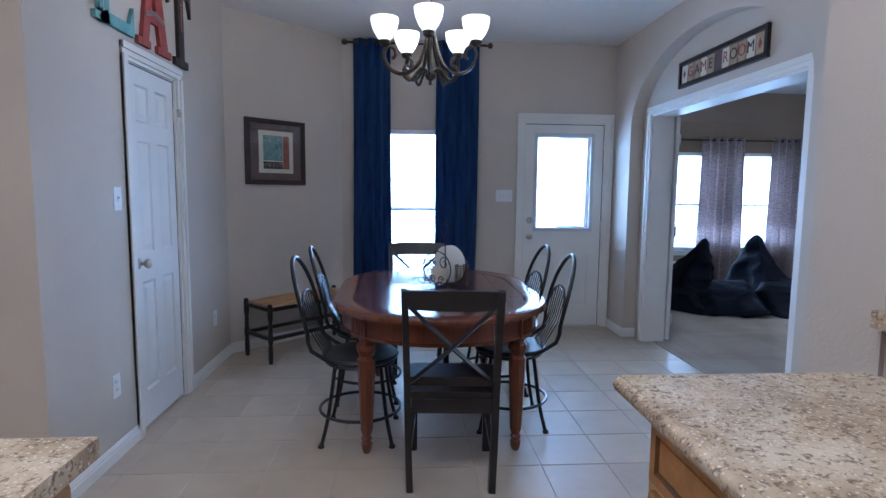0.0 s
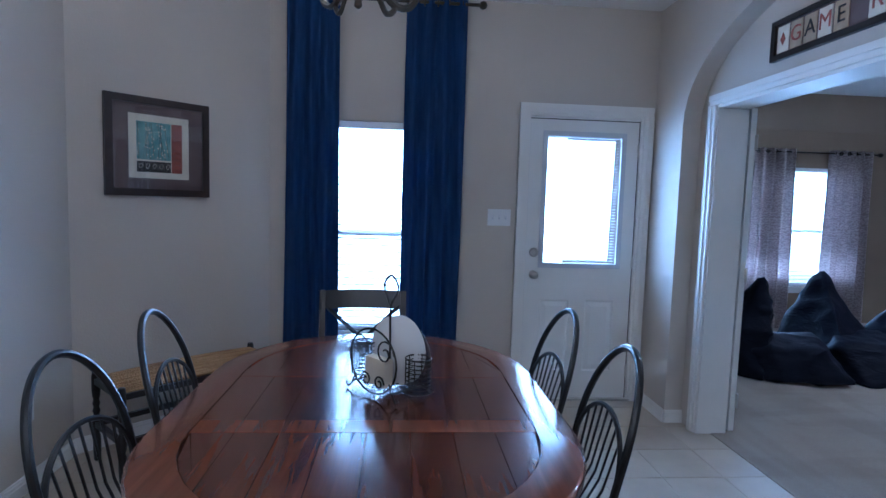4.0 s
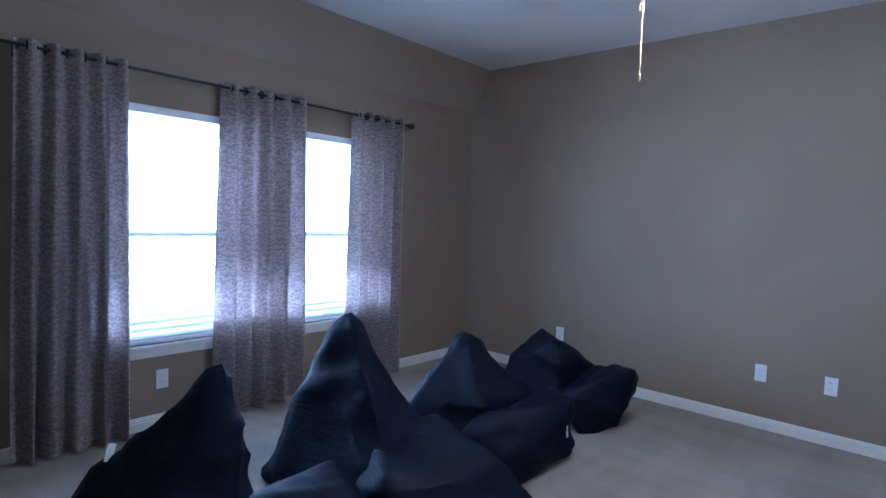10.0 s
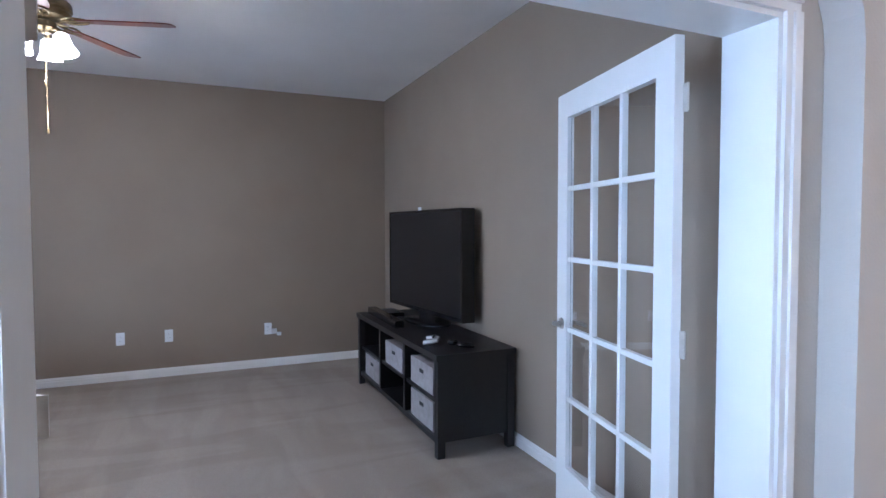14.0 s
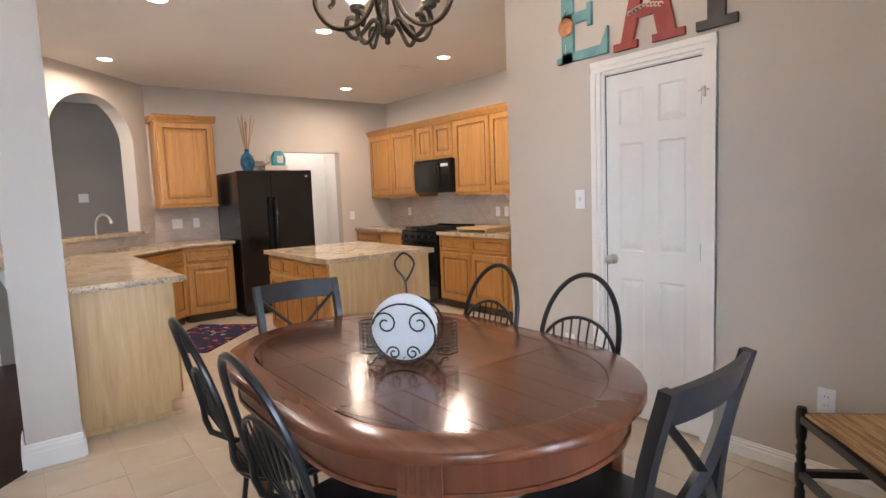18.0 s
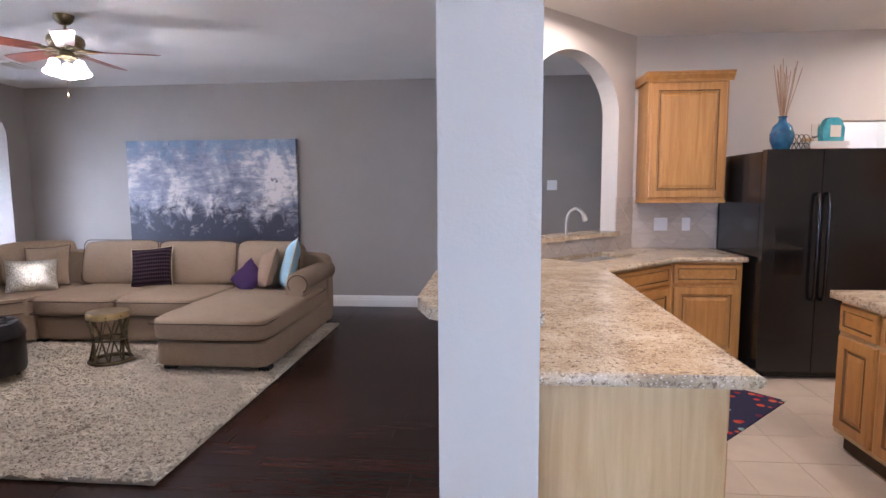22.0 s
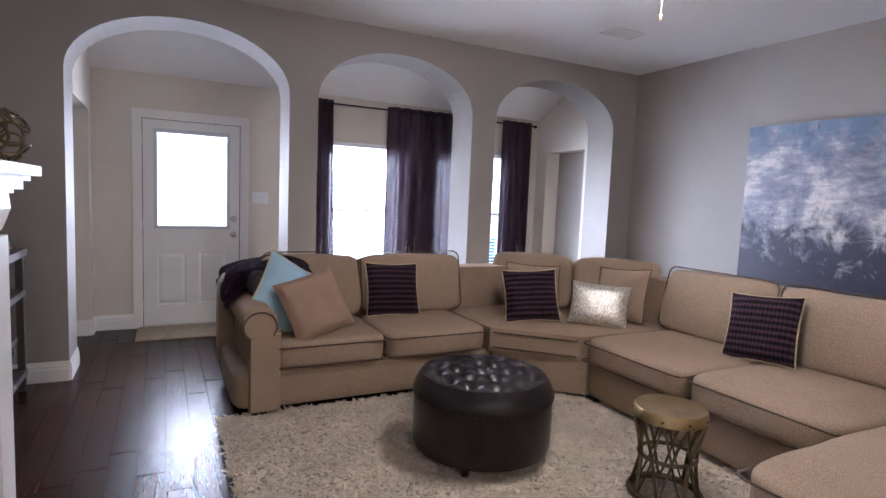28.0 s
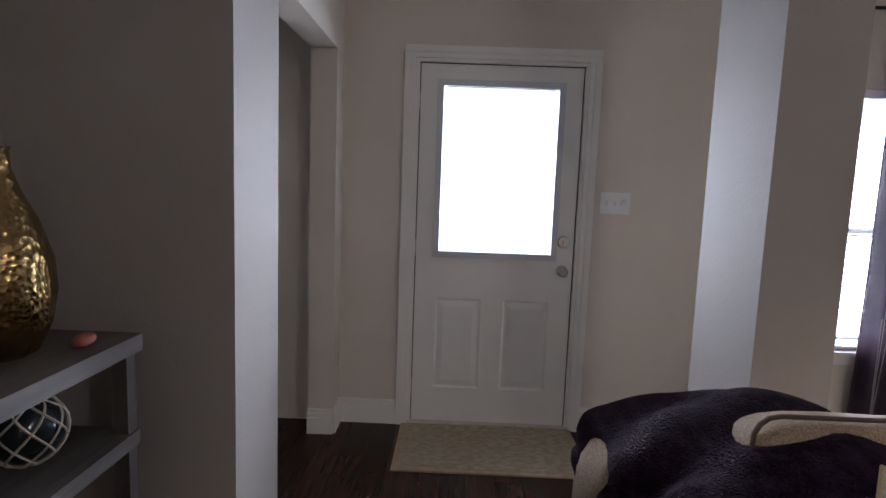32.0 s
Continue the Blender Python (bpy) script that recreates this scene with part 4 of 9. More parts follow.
def bow_chair():
    """A metal bow-back chair facing local +y."""
    t = thing("bow_back_chair", Matrix(), "black metal bow-back chair with a dark round seat", "chair", "bow-back chairs at the table")
    bm = lathe(bmesh.new(), [(0.05, 0.435), (0.19, 0.437), (0.208, 0.446), (0.212, 0.458), (0.205, 0.468), (0.17, 0.470), (0.08, 0.463), (0.02, 0.462)], 28)
    part("seat", bm, M_BLKWOOD, t, "round dished dark wooden seat", True)
    part("seat_ring", tube(bmesh.new(), [(0.19 * math.cos(a), 0.19 * math.sin(a), 0.428) for a in [2 * math.pi * i / 24 for i in range(24)]], 0.008, 6, True), M_IRON, t, "", True)
    def back(p, h):
        """A point of the leaning back plane, p across, h above the seat."""
        return V((p, -0.17 - 0.055 - h * 0.24 * (0.5 + h), 0.46 + h))
    hoop = []
    for i in range(29):
        a = math.pi * i / 28
        p, h = 0.195 * math.cos(a), 0.26 + 0.27 * math.sin(a)
        hoop.append(back(p * (1.0), h))
    low = lambda s: [V((s * 0.165, -0.10, 0.44)), back(s * 0.178, 0.06), back(s * 0.192, 0.16)]
    part("outer_bow", tube(bmesh.new(), spline(low(1) + hoop + low(-1)[::-1], 2), 0.0115, 8), M_IRON, t, "", True)
    inner = []
    for i in range(25):
        a = math.pi * i / 24
        inner.append(back(0.186 * math.cos(a), 0.20 + 0.15 * math.sin(a)))
    part("inner_bow", tube(bmesh.new(), inner, 0.008, 6), M_IRON, t, "", True)
    for k in range(7):
        p = -0.135 + 0.27 * k / 6
        h1 = 0.20 + 0.15 * math.sqrt(max(0, 1 - (p / 0.186) ** 2))
        q = p * 0.72
        part("spindle", tube(bmesh.new(), [V((q, -0.165, 0.455)), back((p + q) / 2, h1 * 0.5), back(p, h1)], 0.0055, 6, flat=0.6), M_IRON, t)
    for sx in (-1, 1):
        for sy in (-1, 1):
            leg = part("leg", tube(bmesh.new(), spline([(sx * 0.12, sy * 0.12, 0.43), (sx * 0.135, sy * 0.135, 0.30), (sx * 0.155, sy * 0.155, 0.15), (sx * 0.185, sy * 0.185, 0.012)], 4), 0.0105, 8), M_IRON, t, "", True)
            part("foot", lathe(bmesh.new(), [(0.015, 0), (0.018, 0.006), (0.015, 0.016), (0.010, 0.020)], 10, Matrix.Translation((sx * 0.187, sy * 0.187, 0))), M_RUBBER, leg)
    part("ring_stretcher", tube(bmesh.new(), [(0.222 * math.cos(a), 0.222 * math.sin(a), 0.155) for a in [2 * math.pi * i / 28 for i in range(28)]], 0.009, 6, True), M_IRON, t, "round foot ring between the legs", True)
    return t


def cross_chair():
    """A wooden X-back chair facing local +y."""
    t = thing("cross_back_chair", Matrix(), "black wooden dining chair with a crossed back", "chair", "cross-back chairs at the table")
    prism_ = prism(bmesh.new(), [(-0.215, -0.20), (0.215, -0.20), (0.225, 0.20), (0.18, 0.225), (-0.18, 0.225), (-0.225, 0.20)], 0.425, 0.455)
    part("seat", prism_, M_BLKWOOD, t, "", bevel=0.008)
    def post(s):
        return spline([(s * 0.185, -0.235, 0.0), (s * 0.195, -0.205, 0.22), (s * 0.20, -0.20, 0.45), (s * 0.205, -0.225, 0.70), (s * 0.208, -0.285, 0.935)], 5)
    for s in (-1, 1):
        bm = bmesh.new()
        tube(bm, post(s), 0.024, 4, flat=0.75)
        part("back_post", bm, M_BLKWOOD, t)
        part("front_leg", B((s * 0.19 - 0.019, s * 0.19 + 0.019, 0.165, 0.203, 0, 0.43)), M_BLKWOOD, t, bevel=0.004)
        part("side_stretcher", B((s * 0.19 - 0.010, s * 0.19 + 0.010, -0.20, 0.17, 0.17, 0.20)), M_BLKWOOD, t)
        part("seat_rail", B((s * 0.195 - 0.010, s * 0.195 + 0.010, -0.19, 0.18, 0.36, 0.424)), M_BLKWOOD, t)
    part("front_rail", B((-0.18, 0.18, 0.175, 0.195, 0.36, 0.424)), M_BLKWOOD, t)
    part("back_rail", B((-0.18, 0.18, -0.21, -0.19, 0.36, 0.424)), M_BLKWOOD, t)
    # curved top rail
    bm = bmesh.new()
    rows = []
    for i in range(15):
        x = -0.222 + 0.444 * i / 14
        d = 0.035 * (1 - (x / 0.222) ** 2)
        hgt = 0.93 + 0.008 * (1 - (x / 0.222) ** 2)
        rows.append([bm.verts.new(p) for p in ((x, -0.262 - d, 0.845), (x, -0.290 - d, hgt), (x, -0.270 - d, hgt + 0.003), (x, -0.240 - d, 0.845))])
    for a, b in zip(rows, rows[1:]):
        for k in range(4):
            bm.faces.new((a[k], a[(k + 1) % 4], b[(k + 1) % 4], b[k]))
    bm.faces.new(rows[0]), bm.faces.new(rows[-1][::-1])
    part("top_rail", bm, M_BLKWOOD, t, "broad curved top rail", True)
    for s in (-1, 1):
        bm = bmesh.new()
        p0, p1 = V((s * 0.19, -0.262, 0.86)), V((-s * 0.185, -0.202, 0.50))
        mid = (p0 + p1) / 2 + V((0, -0.03 - 0.004 * s, 0))
        tube(bm, spline([p0, mid, p1], 5), 0.021, 4, flat=0.5)
        part("cross_slat", bm, M_BLKWOOD, t)
    part("lower_rail", B((-0.185, 0.185, -0.215, -0.193, 0.49, 0.53)), M_BLKWOOD, t)
    return t


_c = bow_chair()
_c.matrix_basis = pose(0.105, 2.70, 0, 0, 0, -92)
copy_thing(_c, pose(0.10, 3.28, 0, 0, 0, -87))
copy_thing(_c, pose(0.965, 2.84, 0, 0, 0, 88))
copy_thing(_c, pose(0.96, 3.38, 0, 0, 0, 93))
_c = cross_chair()
_c.matrix_basis = pose(0.575, 2.29, 0, 0, 0, -4)
copy_thing(_c, pose(0.455, 3.865, 0, 0, 0, 183))


# rush bench along the angled wall
def bench():
    t = thing("rush_bench", pose(-0.50, 4.385, 0, 0, 0, 45), "black turned bench with a woven rush seat", "bench")
    L, D, h = 0.44, 0.175, 0.455
    prof = [(0.012, 0), (0.017, 0.01), (0.019, 0.06), (0.019, 0.13), (0.013, 0.15), (0.020, 0.17), (0.020, 0.24), (0.013, 0.25), (0.019, 0.27), (0.013, 0.29), (0.019, 0.31), (0.013, 0.33), (0.019, 0.35), (0.021, 0.38), (0.021, 0.45), (0.017, 0.475), (0.006, 0.478)]
    for sx in (-1, 1):
        for sy in (-1, 1):
            part("leg", lathe(bmesh.new(), prof, 12, Matrix.Translation((sx * L, sy * D, 0))), M_BLKWOOD, t, "black turned leg", True)
    for z in (0.20,):
        for sy in (-1, 1):
            part("stretcher", B((-L, L, sy * D - 0.012, sy * D + 0.012, z - 0.014, z + 0.014)), M_BLKWOOD, t)
    for sx in (-1, 1):
        part("stretcher", B((sx * L - 0.012, sx * L + 0.012, -D, D, 0.186, 0.214)), M_BLKWOOD, t)
        part("seat_rail", B((sx * L - 0.013, sx * L + 0.013, -D, D, 0.415, 0.445)), M_BLKWOOD, t)
    for sy in (-1, 1):
        part("seat_rail", B((-L, L, sy * D - 0.013, sy * D + 0.013, 0.415, 0.445)), M_BLKWOOD, t)
    bm = bmesh.new()
    for k in range(22):
        y = -D + 2 * D * (k + 0.5) / 22
        tube(bm, [(-L + 0.012, y, 0.447), (-0.2, y, 0.456), (0, y, 0.459), (0.2, y, 0.456), (L - 0.012, y, 0.447)], 0.0085, 5)
    s = part("rush_seat", bm, M_RUSH, t, "woven golden rush seat", True)
    s["kind"] = "stuff"
    box_ = part("seat_filling", B((-L + 0.01, L - 0.01, -D + 0.01, D - 0.01, 0.435, 0.447)), M_RUSH, t)


bench()


# chandelier
def chandelier(x, y):
    t = thing("chandelier", pose(x, y, 0), "bronze chandelier with five lit frosted glass shades", "chandelier")
    zb = 1.985
    part("centre_post", lathe(bmesh.new(), [(0.004, zb - 0.035), (0.012, zb - 0.028), (0.010, zb - 0.012), (0.026, zb), (0.034, zb + 0.018), (0.030, zb + 0.03), (0.012, zb + 0.04), (0.010, zb + 0.10), (0.012, zb + 0.30), (0.022, zb + 0.32), (0.012, zb + 0.35), (0.008, zb + 0.40)], 16), M_BRONZE, t, "turned bronze centre post", True)
    part("canopy", lathe(bmesh.new(), [(0.066, H), (0.064, H - 0.012), (0.03, H - 0.03), (0.008, H - 0.036)][::-1], 20), M_BRONZE, t, "", True)
    for k in range(7):
        z = zb + 0.40 + (H - 0.04 - zb - 0.40) * k / 7
        z1 = zb + 0.40 + (H - 0.04 - zb - 0.40) * (k + 1) / 7
        c, hh = (z + z1) / 2, (z1 - z) * 0.62
        pts = [(0.011 * math.cos(a), 0, c + hh * math.sin(a)) if k % 2 else (0, 0.011 * math.cos(a), c + hh * math.sin(a)) for a in [2 * math.pi * i / 14 for i in range(14)]]
        part("chain_link", tube(bmesh.new(), pts, 0.0025, 5, True), M_BRONZE, t)
    for k in range(5):
        a = radians(-90 + 72 * k - 5)
        ca, sa = math.cos(a), math.sin(a)
        P = lambda r, z: (ca * r, sa * r, zb + z)
        arm = part("arm", tube(bmesh.new(), spline([P(0.012, 0.30), P(0.03, 0.19), P(0.075, 0.075), P(0.15, 0.02), P(0.225, 0.035), P(0.268, 0.10), P(0.25, 0.155), P(0.212, 0.15), P(0.20, 0.115), P(0.218, 0.095)], 5), 0.009, 6, flat=1.4), M_BRONZE, t, "scrolled bronze arm", True)
        part("lower_scroll", tube(bmesh.new(), spline([P(0.012, 0.025), P(0.05, 0.055), P(0.085, 0.02), P(0.12, -0.015), P(0.155, 0.01), P(0.15, 0.055), P(0.122, 0.06)], 5), 0.007, 6, flat=1.4), M_BRONZE, arm, "", True)
        m = Matrix.Translation(P(0.262, 0.155))
        part("cup", lathe(bmesh.new(), [(0.008, 0), (0.028, 0.012), (0.033, 0.030), (0.030, 0.036), (0.006, 0.037)], 14, m), M_BRONZE, arm, "", True)
        sh = part("shade", lathe(bmesh.new(), [(0.028, 0.036), (0.050, 0.062), (0.068, 0.10), (0.076, 0.14), (0.076, 0.152), (0.073, 0.152), (0.073, 0.14), (0.064, 0.10), (0.047, 0.066), (0.02, 0.042)], 22, m), M_SHADE, arm, "lit frosted glass bowl shade", True)
        lamp("chandelier_bulb", "POINT", Matrix.Translation((x + ca * 0.262, y + sa * 0.262, zb + 0.155 + 0.165)), 7.5, WARM, 0.03)
    return t


M_SHADE = glow("lit_frosted_glass", (1.0, 0.90, 0.72), 3.0)
chandelier(0.49, 2.90)


# curtains
def drape(w0, w1, z0, z1, folds, amp, flare=1.0, seed=1, n=90, thick=0.005, twist=0.0):
    """A hanging cloth across x with folds in y, from z0 up to z1."""
    rnd = random.Random(seed)
    ph = [rnd.uniform(0, 6.28) for _ in range(4)]
    bm = bmesh.new()
    rows = 16
    grid = []
    for side in (0, 1):
        g = []
        for j in range(rows + 1):
            v = j / rows
            z = z1 + (z0 - z1) * v
            line = []
            for i in range(n + 1):
                u = i / n
                k = 1 + (flare - 1) * v
                c = (w0 + w1) / 2
                x = c + (u - 0.5) * (w1 - w0) * k + 0.012 * math.sin(u * 23 + ph[0] + v * 3) * v + twist * v
                y = amp * (0.75 + 0.35 * v) * math.sin(u * folds * 2 * math.pi + ph[1] * 0.2 + 0.9 * v * math.sin(u * 7 + ph[2])) + 0.3 * amp * math.sin(u * folds * 4.3 + ph[3]) * v
                line.append(bm.verts.new((x, y + (thick if side else 0), z)))
            g.append(line)
        grid.append(g)
    for s, g in enumerate(grid):
        for j in range(rows):
            for i in range(n):
                q = (g[j][i], g[j][i + 1], g[j + 1][i + 1], g[j + 1][i])
                bm.faces.new(q if s else q[::-1])
    for j in (0, rows):
        for i in range(n):
            bm.faces.new((grid[0][j][i], grid[0][j][i + 1], grid[1][j][i + 1], grid[1][j][i]))
    for i in (0, n):
        for j in range(rows):
            bm.faces.new((grid[0][j][i], grid[0][j + 1][i], grid[1][j + 1][i], grid[1][j][i]))
    return bm


def curtain(m, w, z0, z1, material, folds, amp, label, rod_z, rings, ring_mat, group, seed, flare=1.0, inside=0.022):
    """A grommet curtain panel of width w hung at local x 0..w, its rod at local y 0."""
    t = thing("curtain", m, label, "curtain", group)
    part("cloth", drape(0, w, z0, z1, folds, amp, flare, seed), material, t, "", True)
    for k in range(rings):
        x = w * (k + 0.5) / rings
        part("grommet", tube(bmesh.new(), [(x + 0.004 * (-1) ** k, inside * math.cos(a), rod_z + inside * math.sin(a)) for a in [2 * math.pi * i / 16 for i in range(16)]], 0.005, 5, True), ring_mat, t)
    return t


def rod(m, L, z, label, material, finial=0.028, r=0.011, brackets=(0.06,)):
    """A curtain rod along local x from 0 to L, 0.085 off the wall at local y +0.085."""
    t = thing("curtain_rod", m, label, "curtain rod")
    part("pole", tube(bmesh.new(), [(-0.02, 0, z), (L + 0.02, 0, z)], r, 10), material, t, "", True)
    for s, x in ((-1, -0.02), (1, L + 0.02)):
        mm = Matrix.Translation((x, 0, z)) @ Matrix.Rotation(radians(90 * s), 4, "Y")
        part("finial", lathe(bmesh.new(), [(r, 0), (r * 1.5, 0.004), (r * 0.8, 0.012), (finial * 0.8, 0.022), (finial, 0.038), (finial * 0.8, 0.056), (0.004, 0.066)], 16, mm), material, t, "", True)
    for x in brackets:
        for q in (x, L - x):
            part("bracket", B((q - 0.006, q + 0.006, 0.0, 0.085, z - 0.02, z - 0.008), (q - 0.012, q + 0.012, 0.079, 0.085, z - 0.05, z + 0.01)), material, t)
    return t


def cloth(name, a, b, rough=0.85, through=0.25, weave=500, stripes=None, sheer=0.0):
    """Woven cloth that lets some light through."""
    m = mat(name, a, rough, 0, 0.25)
    t, p = nodes(m)
    v = coords(t, (1, 1, 1))
    col = ramp(t, noisy(t, coords(t, (30, 30, 3)), 1.0, 4), [(0.3, a), (0.7, b)])
    if stripes:
        wv = node(t, "ShaderNodeTexWave", Scale=stripes[0], Distortion=stripes[1], Detail=2.0)
        wv.inputs["Detail Scale"].default_value = stripes[3]
        wv.bands_direction = "Z"
        t.links.new(coords(t, (1.1, 1.1, 1)), wv.inputs["Vector"])
        fac = ramp(t, wv.outputs["Fac"], [(0.44, (0, 0, 0)), (0.56, (1, 1, 1))])
        col = mixc(t, fac, stripes[2], col)
        t.links.new(ramp(t, fac, [(0.0, (0.32,) * 3), (1.0, (0.75,) * 3)]), p.inputs["Roughness"])
    t.links.new(col, p.inputs["Base Color"])
    bump(t, p, noisy(t, v, weave, 1), 0.25, 0.002)
    tr = t.nodes.new("ShaderNodeBsdfTranslucent")
    t.links.new(col, tr.inputs["Color"])
    mx = t.nodes.new("ShaderNodeMixShader")
    mx.inputs[0].default_value = through
    out = t.nodes["Material Output"]
    t.links.new(p.outputs[0], mx.inputs[1]), t.links.new(tr.outputs[0], mx.inputs[2]), t.links.new(mx.outputs[0], out.inputs[0])
    if sheer:
        tp, m2 = t.nodes.new("ShaderNodeBsdfTransparent"), t.nodes.new("ShaderNodeMixShader")
        m2.inputs[0].default_value = sheer
        t.links.new(mx.outputs[0], m2.inputs[1]), t.links.new(tp.outputs[0], m2.inputs[2]), t.links.new(m2.outputs[0], out.inputs[0])
    return m


M_NAVYC = cloth("navy_curtain_cloth", (0.016, 0.042, 0.125), (0.028, 0.068, 0.185), 0.9, 0.22)
rod(pose(-0.16, 5.015, 0), 1.24, 2.715, "dark bronze curtain rod with ball finials", M_BRONZE)
curtain(pose(-0.14, 5.015, 0), 0.345, 0.02, 2.752, M_NAVYC, 3.5, 0.030, "navy blue grommet curtain hanging to the floor", 2.715, 4, M_BRONZE, "navy curtains", 3, 1.05)
curtain(pose(0.635, 5.015, 0), 0.405, 0.02, 2.752, M_NAVYC, 4.0, 0.030, "navy blue grommet curtain hanging to the floor", 2.715, 5, M_BRONZE, "navy curtains", 5, 1.0)


# framed picture on the angled wall
def picture():
    m = Matrix.Translation((-0.768, 4.588, 1.668)) @ Matrix.Rotation(radians(45), 4, "Z")
    t = thing("framed_picture", m, "dark framed print of blossoming branches with a wide mat", "picture")
    w, h, f = 0.287, 0.275, 0.04
    for s in ((-w, w, -h, -h + f), (-w, w, h - f, h), (-w, -w + f, -h + f, h - f), (w - f, w, -h + f, h - f)):
        part("frame_bar", B((s[0], s[1], -0.026, 0.0, s[2], s[3])), M_FRAME, t, bevel=0.004)
    part("outer_mat", B((-w + f, w - f, -0.012, -0.004, -h + f, h - f)), M_MATA, t, "mauve brown mat")
    part("inner_mat", B((-0.165, 0.165, -0.016, -0.012, -0.175, 0.18)), M_MATB, t, "cream mat")
    part("print", B((-0.125, 0.06, -0.018, -0.016, -0.07, 0.14)), M_TEAL, t, "teal print with blossoming twigs")
    part("print", B((0.065, 0.125, -0.018, -0.016, -0.14, 0.14)), M_RUST, t, "rust red patterned strip")
    part("print", B((-0.125, 0.06, -0.018, -0.016, -0.14, -0.08)), M_BLKWOOD, t, "black strip with white scrolls")
    rnd = random.Random(4)
    bm, bw = bmesh.new(), bmesh.new()
    for k in range(9):
        x = -0.115 + 0.165 * k / 8
        x1 = min(max(x + rnd.uniform(-0.05, 0.05), -0.12), 0.055)
        tube(bm, [(x, -0.0185, -0.068), (x1, -0.0185, 0.135)], 0.0014, 4)
        for j in range(7):
            q = rnd.random()
            lathe(bw, [(0.0005, 0), (0.0045, 0.0005), (0.0005, 0.001)], 6, Matrix.Translation((x + (x1 - x) * q + rnd.uniform(-0.006, 0.006), -0.0185, -0.06 + 0.19 * q)) @ Matrix.Rotation(radians(90), 4, "X"))
    part("twigs", bm, M_BLKWOOD, t)
    part("blossoms", bw, M_MATB, t)
    bm = bmesh.new()
    for k in range(5):
        c = -0.105 + 0.037 * k
        tube(bm, [(c + 0.013 * math.cos(a) * (1 - a / 9), -0.0186, -0.11 + 0.02 * math.sin(a) * (1 - a / 9)) for a in [0.5 * i for i in range(13)]], 0.0014, 4)
    part("scrolls", bm, M_MATB, t)
    bm = bmesh.new()
    for k in range(10):
        z = -0.13 + 0.028 * k
        tube(bm, [(0.067, -0.0186, z), (0.095, -0.0186, z + 0.014), (0.123, -0.0186, z)], 0.001, 4)
    part("strip_lines", bm, M_MATA, t)
    part("glazing", B((-w + f, w - f, -0.022, -0.021, -h + f, h - f)), M_GLASS, t).visible_shadow = False


M_FRAME = grainy("espresso_frame", (0.020, 0.010, 0.008), (0.035, 0.018, 0.014), (20, 20, 20), 0.35, 60, 0.1)
M_MATA = grainy("mauve_mat", (0.11, 0.075, 0.07), (0.13, 0.09, 0.085), (10, 10, 10), 0.8, 200, 0.1)
M_MATB = grainy("cream_mat", (0.62, 0.57, 0.46), (0.68, 0.63, 0.52), (10, 10, 10), 0.8, 200, 0.1)
M_TEAL = grainy("teal_print", (0.10, 0.24, 0.25), (0.20, 0.36, 0.35), (25, 25, 25), 0.7, 100, 0.1)
M_RUST = grainy("rust_print", (0.20, 0.045, 0.030), (0.32, 0.085, 0.055), (30, 30, 30), 0.7, 100, 0.1)
picture()


